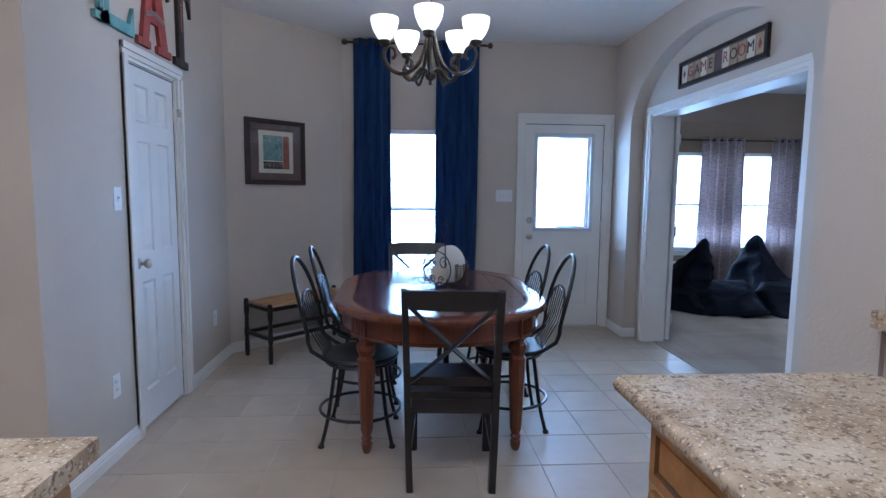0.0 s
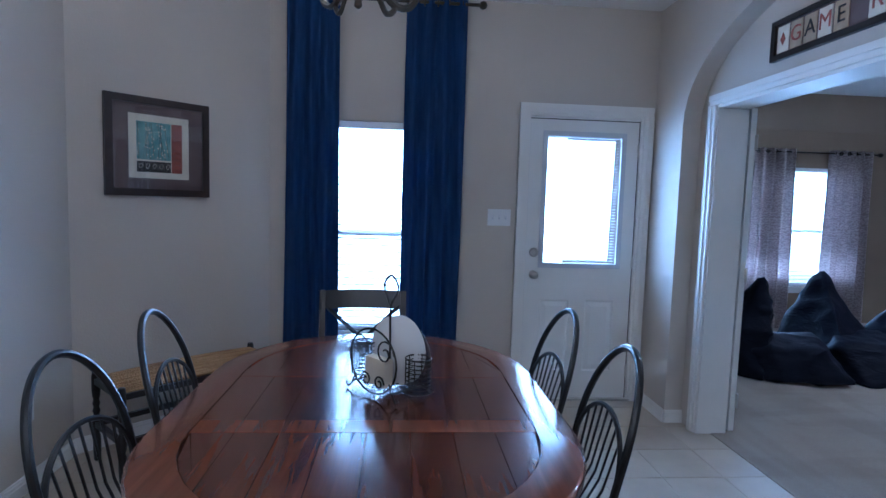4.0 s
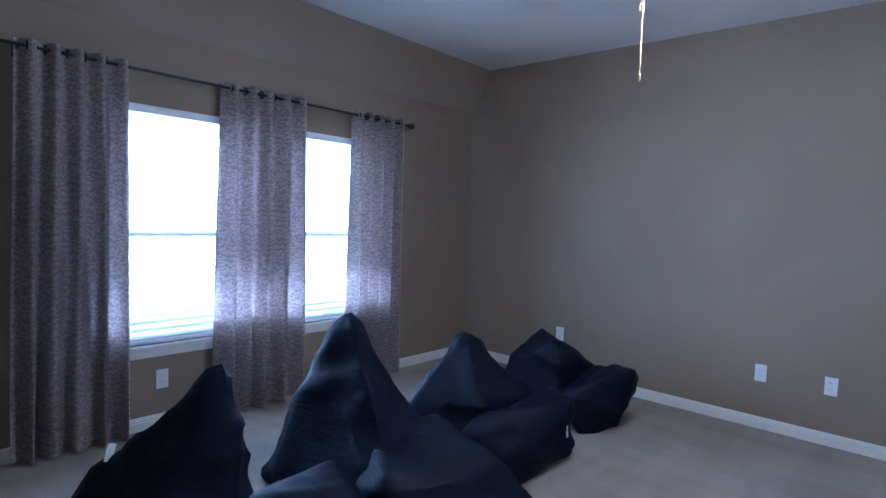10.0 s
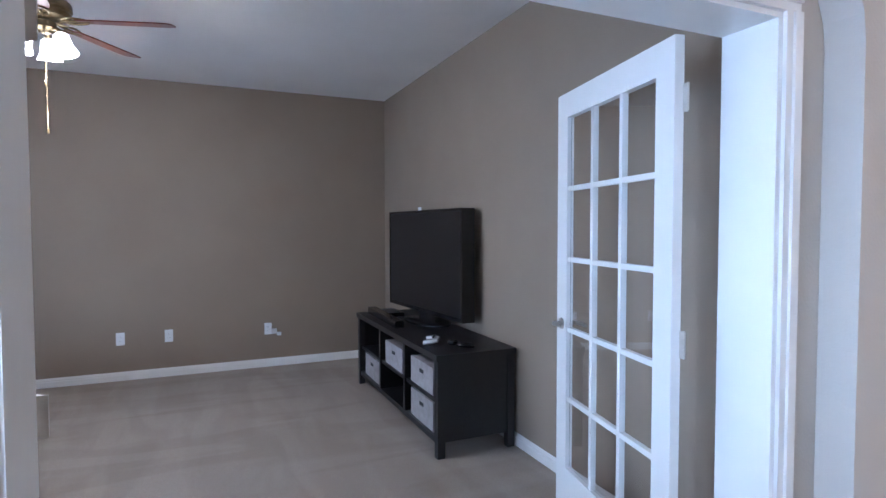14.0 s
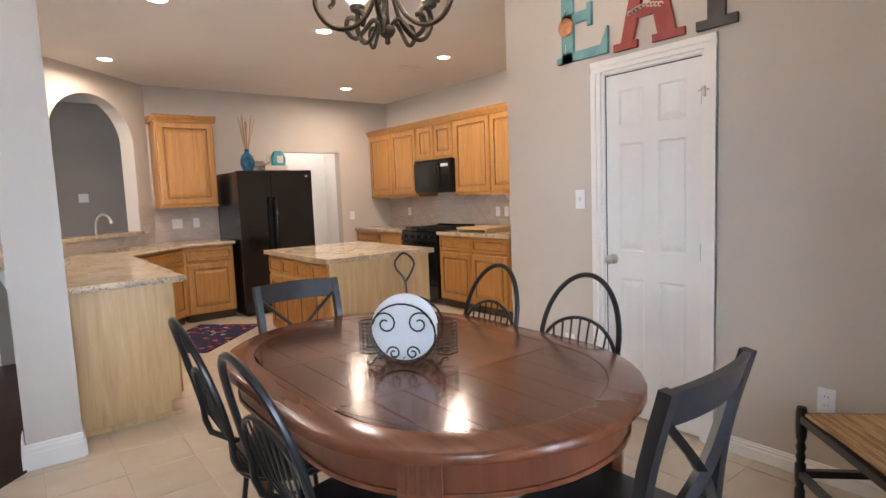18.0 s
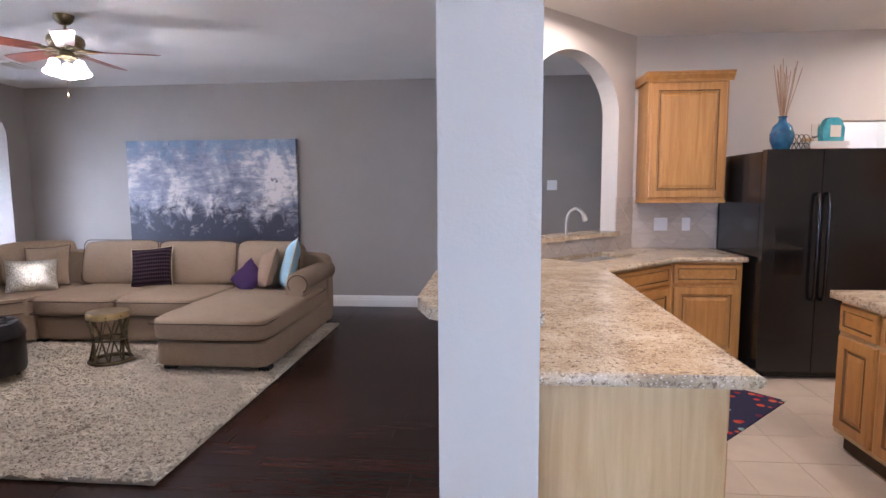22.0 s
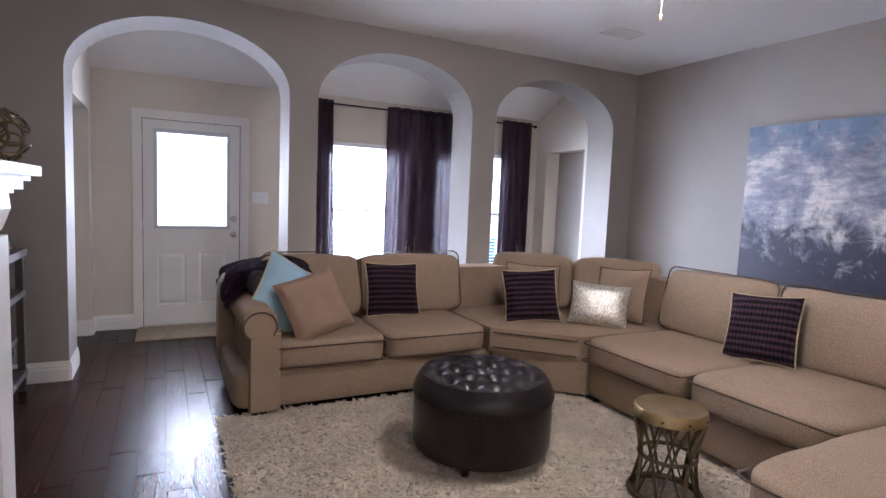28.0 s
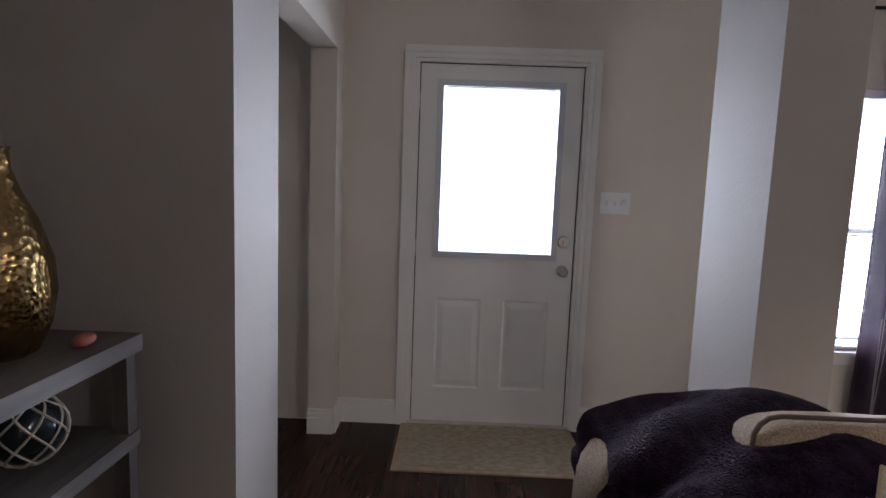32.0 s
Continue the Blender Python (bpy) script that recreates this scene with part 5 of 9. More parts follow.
# wall letters
def letter(ch, material, y, z, h, w, label, deco):
    """A thick slab-serif wall letter on the pantry wall, from y to y + w, standing at z."""
    t = thing("wall_letter", pose(-1.088, y, z, 0, 0, 90), label, "wall letter", "wall letters")
    sw = 0.085
    bm = bmesh.new()
    d0, d1 = -0.022, 0.0
    if ch == "E":
        spans = [(0, sw * 1.9, 0, 0.035), (0.04, 0.04 + sw, 0, h), (0, sw * 1.9, h - 0.035, h), (0.04, w, 0, 0.055), (0.04, w, h - 0.055, h), (0.04, w * 0.62, h / 2 - 0.03, h / 2 + 0.03)]
        for a, b, lo, hi in spans[1:]:
            box(bm, a, b, d0, d1, lo, hi)
        box(bm, 0, 0.045, d0, d1, 0, 0.035), box(bm, 0, 0.045, d0, d1, h - 0.035, h)
        prism(bm, [(w - 0.05, 0.05), (w, 0.05), (w, 0.15)], d0, d1, "y")
        prism(bm, [(w - 0.05, h - 0.05), (w, h - 0.15), (w, h - 0.05)], d0, d1, "y")
        box(bm, w * 0.62, w * 0.70, d0, d1, h / 2 - 0.065, h / 2 + 0.065)
    elif ch == "A":
        prism(bm, [(0.03, 0.0), (0.03 + 0.075, 0.0), (w / 2 + 0.03, h), (w / 2 - 0.05, h)], d0, d1, "y")
        prism(bm, [(w - 0.13, 0.0), (w - 0.03, 0.0), (w / 2 + 0.06, h), (w / 2 - 0.04, h)], d0 + 0.0005, d1, "y")
        box(bm, 0.11, w - 0.12, d0 + 0.001, d1, h * 0.30, h * 0.42)
        box(bm, -0.01, 0.14, d0 + 0.001, d1, 0, 0.04), box(bm, w - 0.17, w + 0.01, d0 + 0.001, d1, 0, 0.04)
    else:
        box(bm, w / 2 - sw / 2, w / 2 + sw / 2, d0, d1, 0, h)
        box(bm, 0, w, d0 + 0.0005, d1, h - 0.055, h)
        box(bm, w / 2 - 0.10, w / 2 + 0.10, d0 + 0.0005, d1, 0, 0.045)
        prism(bm, [(0, h - 0.05), (0, h - 0.16), (0.04, h - 0.05)], d0, d1, "y"), prism(bm, [(w - 0.04, h - 0.05), (w, h - 0.16), (w, h - 0.05)], d0, d1, "y")
    part("letter_board", bm, material, t, bevel=0.002)
    if deco == "clock":
        part("medallion", lathe(bmesh.new(), [(0.055, 0), (0.055, 0.006), (0.048, 0.010), (0.004, 0.011)], 22, Matrix.Translation((0.075, -0.022, h * 0.42)) @ Matrix.Rotation(radians(90), 4, "X")), M_COPPER, t, "copper medallion", True)
        for k in range(10):
            part("bead", lathe(bmesh.new(), [(0.0005, 0), (0.004, 0.002), (0.0005, 0.005)], 6, Matrix.Translation((0.07, -0.022, 0.05 + k * 0.011 + (0.16 if k > 5 else 0))) @ Matrix.Rotation(radians(90), 4, "X")), M_PLATE, t)
    elif deco == "scroll":
        bm = bmesh.new()
        for k in range(9):
            c = 0.10 + (w - 0.22) * k / 8
            tube(bm, [(c + 0.018 * math.cos(a) * (1 - a / 8), -0.026, h * 0.36 + 0.012 * (4 - abs(k - 4)) * 0.5 + 0.016 * math.sin(a) * (1 - a / 8)) for a in [0.6 * i for i in range(10)]], 0.004, 5)
        part("filigree", bm, M_NICKEL, t, "silver filigree ornament", True)
    else:
        bm = bmesh.new()
        for k in range(7):
            lathe(bm, [(0.0005, 0), (0.014 - 0.001 * abs(k - 3), 0.003), (0.0005, 0.008)], 10, Matrix.Translation((w / 2, -0.022, h * 0.45 + k * 0.026)) @ Matrix.Rotation(radians(90), 4, "X"))
        part("ornament", bm, M_COPPER, t, "beaded metal ornament", True)


M_COPPER = grainy("copper", (0.45, 0.20, 0.10), (0.6, 0.3, 0.15), (30, 30, 30), 0.35, 60, 0.2, 0.8)
M_LTEAL = grainy("distressed_teal", (0.11, 0.27, 0.28), (0.17, 0.36, 0.36), (9, 9, 9), 0.6, 60, 0.2)
M_LRED = grainy("distressed_red", (0.24, 0.035, 0.028), (0.33, 0.06, 0.045), (9, 9, 9), 0.6, 60, 0.2)
M_LBLK = grainy("distressed_black", (0.02, 0.016, 0.014), (0.05, 0.04, 0.035), (9, 9, 9), 0.5, 60, 0.2)
letter("E", M_LTEAL, 2.42, 2.135, 0.50, 0.37, "teal wooden wall letter E with a copper medallion", "clock")
letter("A", M_LRED, 2.84, 2.125, 0.50, 0.40, "dark red wooden wall letter A with silver filigree", "scroll")
letter("T", M_LBLK, 3.24, 2.120, 0.50, 0.34, "black wooden wall letter T with a beaded ornament", "bead")


# sign above the game room opening
def sign():
    t = thing("wall_sign", pose(2.519, 3.50, 2.273, 0, 0, -90), "black framed sign reading GAME ROOM in playing-card letters", "sign")
    w, h, f = 0.54, 0.10, 0.028
    for s in ((-w, w, -h, -h + f), (-w, w, h - f, h), (-w, -w + f, -h + f, h - f), (w - f, w, -h + f, h - f)):
        part("frame_bar", B((s[0], s[1], -0.024, 0.0, s[2], s[3])), M_BLKWOOD, t, bevel=0.003)
    part("backing", B((-w + f, w - f, -0.010, 0, -h + f, h - f)), M_MATA, t, "brown backing board")
    word = "*GAME ROOM*"
    n = len(word)
    cols = [M_RUST, M_BLKWOOD, M_RUST, M_BLKWOOD, M_RUST, M_BLKWOOD]
    k = 0
    for i, ch in enumerate(word):
        if ch == " ":
            continue
        x = (i - (n - 1) / 2) * 0.092
        card = part("card", B((x - 0.040, x + 0.040, -0.014, -0.010, -h + f + 0.008, h - f - 0.008)), M_MATB if i % 3 == 0 else M_CARD, t)
        if ch == "*":
            part("suit_mark", prism(bmesh.new(), [(x, -0.032), (x + 0.018, 0), (x, 0.032), (x - 0.018, 0)], -0.016, -0.014, "y"), M_RUST, card)
            continue
        cu = bpy.data.curves.new("letter", "FONT")
        cu.body, cu.size, cu.align_x, cu.align_y, cu.extrude = ch, 0.105, "CENTER", "CENTER", 0.0008
        tmp = bpy.data.objects.new("letter", cu)
        me = bpy.data.meshes.new_from_object(tmp)
        me.transform(Matrix.Translation((x, -0.0152, 0)) @ Matrix.Rotation(radians(90), 4, "X"))
        bpy.data.objects.remove(tmp)
        o = new("letter", me)
        me.materials.clear()
        me.materials.append(cols[k % 6])
        o.parent = card
        k += 1


M_CARD = grainy("tan_card", (0.33, 0.24, 0.15), (0.42, 0.32, 0.21), (20, 20, 20), 0.7, 80, 0.1)
sign()


# wire caddy and plate on the table
def caddy(x, y, z):
    t = thing("wire_caddy", pose(x, y, z, 0, 0, -48), "black scrolled wire caddy with mesh holders and a tall loop handle", "caddy")
    bm = bmesh.new()
    for s in (-1, 1):
        for k in (-1, 1):
            pts = [(k * (0.060 + 0.046 * math.cos(a) * (1 - a / 11)), s * 0.075, 0.155 + 0.046 * math.sin(a) * (1 - a / 11)) for a in [0.5 * i for i in range(18)]]
            tube(bm, pts, 0.0032, 5)
            pts = [(k * (0.034 + 0.026 * math.cos(a) * (1 - a / 11)), s * 0.075, 0.05 + 0.026 * math.sin(a) * (1 - a / 11)) for a in [0.5 * i for i in range(18)]]
            tube(bm, pts, 0.0032, 5)
        tube(bm, [(0.118 * math.cos(a), s * 0.075, 0.118 + 0.108 * math.sin(a)) for a in [2 * math.pi * i / 26 for i in range(26)]], 0.0035, 5, True)
    part("scroll_frame", bm, M_IRON, t, "", True)
    bm = bmesh.new()
    for sx in (-1, 1):
        for s in (-1, 1):
            tube(bm, [(sx * 0.10, s * 0.075, 0.03), (sx * 0.115, s * 0.078, 0.012), (sx * 0.125, s * 0.08, 0.006), (sx * 0.135, s * 0.08, 0.014), (sx * 0.128, s * 0.08, 0.022)], 0.0035, 5)
        tube(bm, [(sx * 0.10, -0.078, 0.03), (sx * 0.10, 0.078, 0.03)], 0.0032, 5)
        tube(bm, [(sx * 0.10, -0.078, 0.03), (sx * 0.085, -0.075, 0.06)], 0.0032, 5)
    for k in range(7):
        xx = -0.09 + 0.03 * k
        tube(bm, [(xx, -0.076, 0.03), (xx, 0.076, 0.03)], 0.002, 4)
    part("feet_and_floor", bm, M_IRON, t, "", True)
    part("handle", tube(bmesh.new(), spline([(0, 0, 0.03), (0, 0, 0.15), (0, 0, 0.29), (0.030, 0, 0.34), (0.033, 0, 0.37), (0, 0, 0.398), (-0.033, 0, 0.37), (-0.030, 0, 0.34), (0, 0, 0.29)], 5), 0.004, 6), M_IRON, t, "tall loop handle", True)
    for sx in (-1, 1):
        bm = bmesh.new()
        r = 0.042
        for k in range(12):
            a = 2 * math.pi * k / 12
            tube(bm, [(sx * 0.14 + r * math.cos(a), r * math.sin(a), 0.035), (sx * 0.14 + r * math.cos(a), r * math.sin(a), 0.145)], 0.0016, 4)
        for zz in [0.035 + 0.0137 * k for k in range(9)]:
            tube(bm, [(sx * 0.14 + r * math.cos(a), r * math.sin(a), zz) for a in [2 * math.pi * i / 18 for i in range(18)]], 0.0016 if 0.04 < zz < 0.14 else 0.003, 4, True)
        part("mesh_holder", bm, M_IRON, t, "round black mesh utensil holder")
    return t


caddy(0.60, 3.11, 0.762)
M_CHINA = grainy("white_china", (0.72, 0.73, 0.74), (0.76, 0.77, 0.78), (6, 6, 6), 0.12, 20, 0.01)
_pm = Matrix.Translation((0.60, 3.11, 0.762)) @ Matrix.Rotation(radians(-48), 4, "Z")
_stack = [0.030, 0.042, 0.054, 0.066]
for _k, _q in enumerate(_stack):
    whole("dinner_plate", lathe(bmesh.new(), [(0.001, 0), (0.072, 0.001), (0.080, 0.004), (0.115, 0.010), (0.118, 0.012), (0.115, 0.013), (0.080, 0.008), (0.060, 0.006), (0.001, 0.006)], 40, closed=False), M_CHINA, _pm @ Matrix.Translation((0, 0.073 - _q, 0.136)) @ Matrix.Rotation(radians(-90), 4, "X"), "round white china plate standing in the caddy", "plate", "plates in the caddy", "", True)
whole("napkin_stack", B((-0.05, 0.05, -0.066, -0.030, 0.034, 0.125)), M_MATB, _pm, "stack of folded cream napkins in the caddy", "napkins", bevel=0.004)
# ---- kitchen ----
M_OAKV = wood("honey_oak_upright", (0.34, 0.150, 0.036), (0.50, 0.255, 0.074), "z", 0.36, 0.35, 0.1)
M_OAKH = wood("honey_oak_level", (0.34, 0.150, 0.036), (0.50, 0.255, 0.074), "y", 0.36, 0.35, 0.1)
M_ASH = wood("pale_birch_panel", (0.47, 0.30, 0.135), (0.64, 0.45, 0.235), "z", 0.42, 0.3, 0.05)
M_GLAZE = wood("dark_glazed_groove", (0.13, 0.060, 0.018), (0.20, 0.10, 0.032), "z", 0.45, 0.3, 0.05)


def granite():
    m = mat("speckled_granite", (0.4, 0.3, 0.2), 0.12)
    t, p = nodes(m)
    v = coords(t, (1, 1, 1))
    base = ramp(t, noisy(t, v, 7, 5, 0.6, 0.4), [(0.25, (0.30, 0.215, 0.135)), (0.5, (0.52, 0.41, 0.275)), (0.75, (0.66, 0.56, 0.42))])
    sp = ramp(t, noisy(t, v, 62, 3, 0.7, 0.8), [(0.37, (0.85, 0.85, 0.85)), (0.47, (0, 0, 0))])
    base = mixc(t, sp, base, (0.16, 0.11, 0.075))
    vo = node(t, "ShaderNodeTexVoronoi", Scale=85.0)
    t.links.new(v, vo.inputs["Vector"])
    base = mixc(t, ramp(t, vo.outputs["Distance"], [(0.18, (1, 1, 1)), (0.30, (0, 0, 0))]), base, (0.70, 0.63, 0.52))
    dk = ramp(t, noisy(t, v, 24, 4, 0.65, 0.6), [(0.60, (0, 0, 0)), (0.68, (1, 1, 1))])
    base = mixc(t, dk, base, (0.24, 0.165, 0.115))
    t.links.new(base, p.inputs["Base Color"])
    t.links.new(ramp(t, noisy(t, v, 30, 3), [(0.3, (0.10,) * 3), (0.7, (0.22,) * 3)]), p.inputs["Roughness"])
    return m


M_GRANITE = granite()


def counter(name, pts, label, z=0.915, th=0.04, kind=""):
    bm = prism(bmesh.new(), pts, z - th, z)
    return whole(name, bm, M_GRANITE, None, label, "countertop", bevel=0.012)


def front(parent, u0, u1, z0, z1, material, name="door"):
    """A raised-panel cabinet front in the plane y=0 looking to -y, 18 mm thick."""
    bm = bmesh.new()
    w = u1 - u0
    fr = 0.060 if (z1 - z0) > 0.25 else 0.030
    y = -0.020
    def ring(k, yy):
        return [bm.verts.new((u0 + k, yy, z0 + k)), bm.verts.new((u1 - k, yy, z0 + k)), bm.verts.new((u1 - k, yy, z1 - k)), bm.verts.new((u0 + k, yy, z1 - k))]
    rs = [ring(0, 0), ring(0, y + 0.006), ring(0.006, y), ring(fr, y), ring(fr + 0.006, y + 0.012), ring(fr + 0.014, y + 0.012), ring(fr + 0.020, y + 0.005), ring(fr + 0.026, y + 0.007), ring(fr + 0.048, y - 0.001)]
    if w - 2 * (fr + 0.045) < 0.01 or (z1 - z0) - 2 * (fr + 0.045) < 0.01:
        rs = rs[:5] + [ring(fr + 0.010, y + 0.006)]
    for k, (a, b) in enumerate(zip(rs, rs[1:])):
        for i in range(4):
            bm.faces.new((a[i], a[(i + 1) % 4], b[(i + 1) % 4], b[i])).material_index = 1 if k in (3, 5) else 0
    bm.faces.new(rs[-1])
    o = part(name, bm, material, parent)
    o.data.materials.append(M_GLAZE)
    return o


def cabinet(name, m, w, d, z0, z1, cols, label, drawer=0.0, toe=0.0, end_mat=None, crown=False, group="", split=None):
    """A framed cabinet with its front in local y=0 looking to -y, running from x=0 to w, d deep."""
    t = thing(name, m, label, "cabinet", group)
    body = B((0, w, 0.0, d, z0 + toe, z1))
    if toe:
        box(body, 0.004, w - 0.004, 0.06, d, z0, z0 + toe)
    part("body", body, end_mat or M_OAKV, t)
    if toe:
        part("toe_board", B((0.002, w - 0.002, 0.052, 0.0605, z0 + 0.002, z0 + toe)), M_RECESS_SHADE, t, "toe board with its shade put into the dark colour")
    n = cols
    for i in range(n):
        a, b = w * i / n + 0.018, w * (i + 1) / n - 0.018
        if n > 1:
            a = w * i / n + (0.022 if i == 0 else 0.010)
            b = w * (i + 1) / n - (0.022 if i == n - 1 else 0.010)
        top = z1 - 0.022
        if drawer:
            front(t, a, b, top - drawer, top, M_OAKH, "drawer_front")
            top -= drawer + 0.028
        front(t, a, b, z0 + toe + 0.025, top, M_OAKV, "cabinet_door")
    if crown:
        prof = [(0, 0), (-0.014, 0.0), (-0.017, 0.014), (-0.024, 0.022), (-0.044, 0.046), (-0.046, 0.058), (-0.055, 0.064), (-0.055, 0.075), (0, 0.075)]
        bm = bmesh.new()
        prism(bm, [(p[0], z1 - 0.01 + p[1]) for p in prof], -0.03, w + 0.03, "x")
        box(bm, -0.03, 0.0, 0.0, d, z1 - 0.006, z1 + 0.063), box(bm, w, w + 0.03, 0.0, d, z1 - 0.006, z1 + 0.063)
        part("crown_moulding", bm, M_OAKH, t)
        part("light_rail", B((-0.006, w + 0.006, -0.008, d, z0 - 0.018, z0)), M_OAKH, t)
    return t


# Dark brown that carries the shade of toe recesses and vent ducts.
M_RECESS_SHADE = mat("recess_shade", (0.05, 0.03, 0.016), 0.6)
# west run: fronts look east
XF = -2.36
cabinet("base_cabinet", pose(XF, -0.56, 0, 0, 0, 90), 1.20, 0.60, 0, 0.875, 2, "honey oak base cabinet with two drawers and two doors", 0.15, 0.10, group="kitchen base cabinets")
cabinet("base_cabinet", pose(XF, -2.59, 0, 0, 0, 90), 1.24, 0.60, 0, 0.875, 2, "honey oak base cabinet between range and refrigerator wall", 0.15, 0.10, group="kitchen base cabinets")
counter("countertop", [(-2.978, -0.57), (-2.325, -0.57), (-2.325, 0.67), (-2.978, 0.67)], "speckled granite countertop beside the black range")
counter("countertop", [(-2.978, -2.597), (-2.325, -2.597), (-2.325, -1.35), (-2.978, -1.35)], "speckled granite countertop between range and hall doorway")
XU = -2.655
for _y0, _y1, _z0, _n in ((-2.59, -1.36, 1.36, 2), (-1.355, -0.575, 1.815, 2), (-0.57, 0.74, 1.36, 2)):
    cabinet("wall_cabinet", pose(XU, _y0, 0, 0, 0, 90), _y1 - _y0, 0.32, _z0, 2.26, _n, "honey oak wall cabinet with raised panel doors", crown=True, group="kitchen wall cabinets")


def range_():
    t = thing("gas_range", pose(-2.34, -0.96, 0, 0, 0, 90), "black gas range with cast iron grates", "range")
    w = 0.375
    part("body", B((-w, w, 0.01, 0.62, 0.08, 0.905)), M_FRIDGE, t, bevel=0.006)
    part("kick_drawer", B((-w + 0.004, w - 0.004, -0.012, 0.01, 0.09, 0.24)), M_FRIDGE, t, bevel=0.004)
    part("oven_door", B((-w + 0.004, w - 0.004, -0.02, 0.01, 0.255, 0.76)), M_FRIDGE, t, bevel=0.006)
    part("oven_window", B((-0.24, 0.24, -0.023, -0.02, 0.36, 0.62)), M_TVGLASS, t)
    part("door_handle", tube(bmesh.new(), [(-0.31, -0.02, 0.70), (-0.31, -0.055, 0.71), (0.31, -0.055, 0.71), (0.31, -0.02, 0.70)], 0.011, 8), M_FRIDGE, t, "", True)
    part("control_panel", prism(bmesh.new(), [(0.01, 0.77), (-0.025, 0.78), (0.0, 0.90), (0.01, 0.905)], -w, w, "x"), M_FRIDGE, t)
    for k in range(5):
        part("control_knob", lathe(bmesh.new(), [(0.019, 0), (0.017, 0.02), (0.004, 0.022)], 14, Matrix.Translation((-0.28 + 0.14 * k, -0.016, 0.84)) @ Matrix.Rotation(radians(80), 4, "X")), M_FRIDGE, t)
    part("cooktop", B((-w, w, 0.0, 0.60, 0.905, 0.918)), M_FRIDGE, t, bevel=0.004)
    for sx in (-0.19, 0.19):
        bm = bmesh.new()
        for yy in (0.06, 0.17, 0.30, 0.43, 0.54):
            box(bm, sx - 0.17, sx + 0.17, yy - 0.006, yy + 0.006, 0.936, 0.95)
        for xx in (-0.165, -0.06, 0.06, 0.165):
            box(bm, sx + xx - 0.006, sx + xx + 0.006, 0.05, 0.55, 0.930, 0.946)
        for xx in (-0.165, 0.165):
            for yy in (0.055, 0.545):
                box(bm, sx + xx - 0.007, sx + xx + 0.007, yy - 0.007, yy + 0.007, 0.918, 0.936)
        part("burner_grate", bm, M_IRON, t, "cast iron burner grate")
        for yy in (0.17, 0.43):
            part("burner", lathe(bmesh.new(), [(0.045, 0.918), (0.045, 0.926), (0.03, 0.931), (0.004, 0.932)], 16, Matrix.Translation((sx, yy, 0))), M_IRON, t)
    part("back_guard", B((-w, w, 0.585, 0.62, 0.905, 0.965)), M_FRIDGE, t, bevel=0.006)


def microwave():
    t = thing("microwave", pose(-2.58, -0.965, 1.385, 0, 0, 90), "black microwave hung over the range", "microwave")
    w, h = 0.378, 0.425
    part("body", B((-w, w, 0.02, 0.39, 0, h)), M_FRIDGE, t, bevel=0.006)
    part("door", B((-w + 0.003, w * 0.45, -0.005, 0.022, 0.03, h - 0.035)), M_FRIDGE, t, bevel=0.006)
    part("window", B((-w + 0.06, w * 0.28, -0.008, -0.005, 0.09, h - 0.10)), M_TVGLASS, t, "smoked glass window")
    part("handle", tube(bmesh.new(), [(w * 0.40, -0.005, 0.06), (w * 0.40, -0.035, 0.07), (w * 0.40, -0.035, h - 0.075), (w * 0.40, -0.005, h - 0.065)], 0.009, 8), M_FRIDGE, t, "", True)
    part("control_panel", B((w * 0.47, w - 0.003, -0.004, 0.022, 0.03, h - 0.035)), M_FRIDGE, t, bevel=0.004)
    part("display", B((w * 0.55, w - 0.03, -0.006, -0.004, h - 0.10, h - 0.065)), M_LCD, t, "dim clock display")
    part("vent_grille", B(*[(-w + 0.01, w - 0.01, 0.0, 0.022, h - 0.030 + 0.008 * k, h - 0.026 + 0.008 * k) for k in range(3)]), M_FRIDGE, t)


M_TVGLASS = mat("smoked_glass", (0.004, 0.004, 0.005), 0.08)
M_LCD = glow("dim_display", (0.45, 0.5, 0.5), 0.25)
range_()
microwave()


# backsplash tiles set on the diagonal
M_TRAV = wood("travertine_tile", (0.42, 0.355, 0.295), (0.53, 0.46, 0.39), "x", 0.35, 0.25, 0.03)
M_GROUT = grainy("tile_grout", (0.38, 0.33, 0.28), (0.43, 0.38, 0.33), (20, 20, 20), 0.9, 100, 0.2)


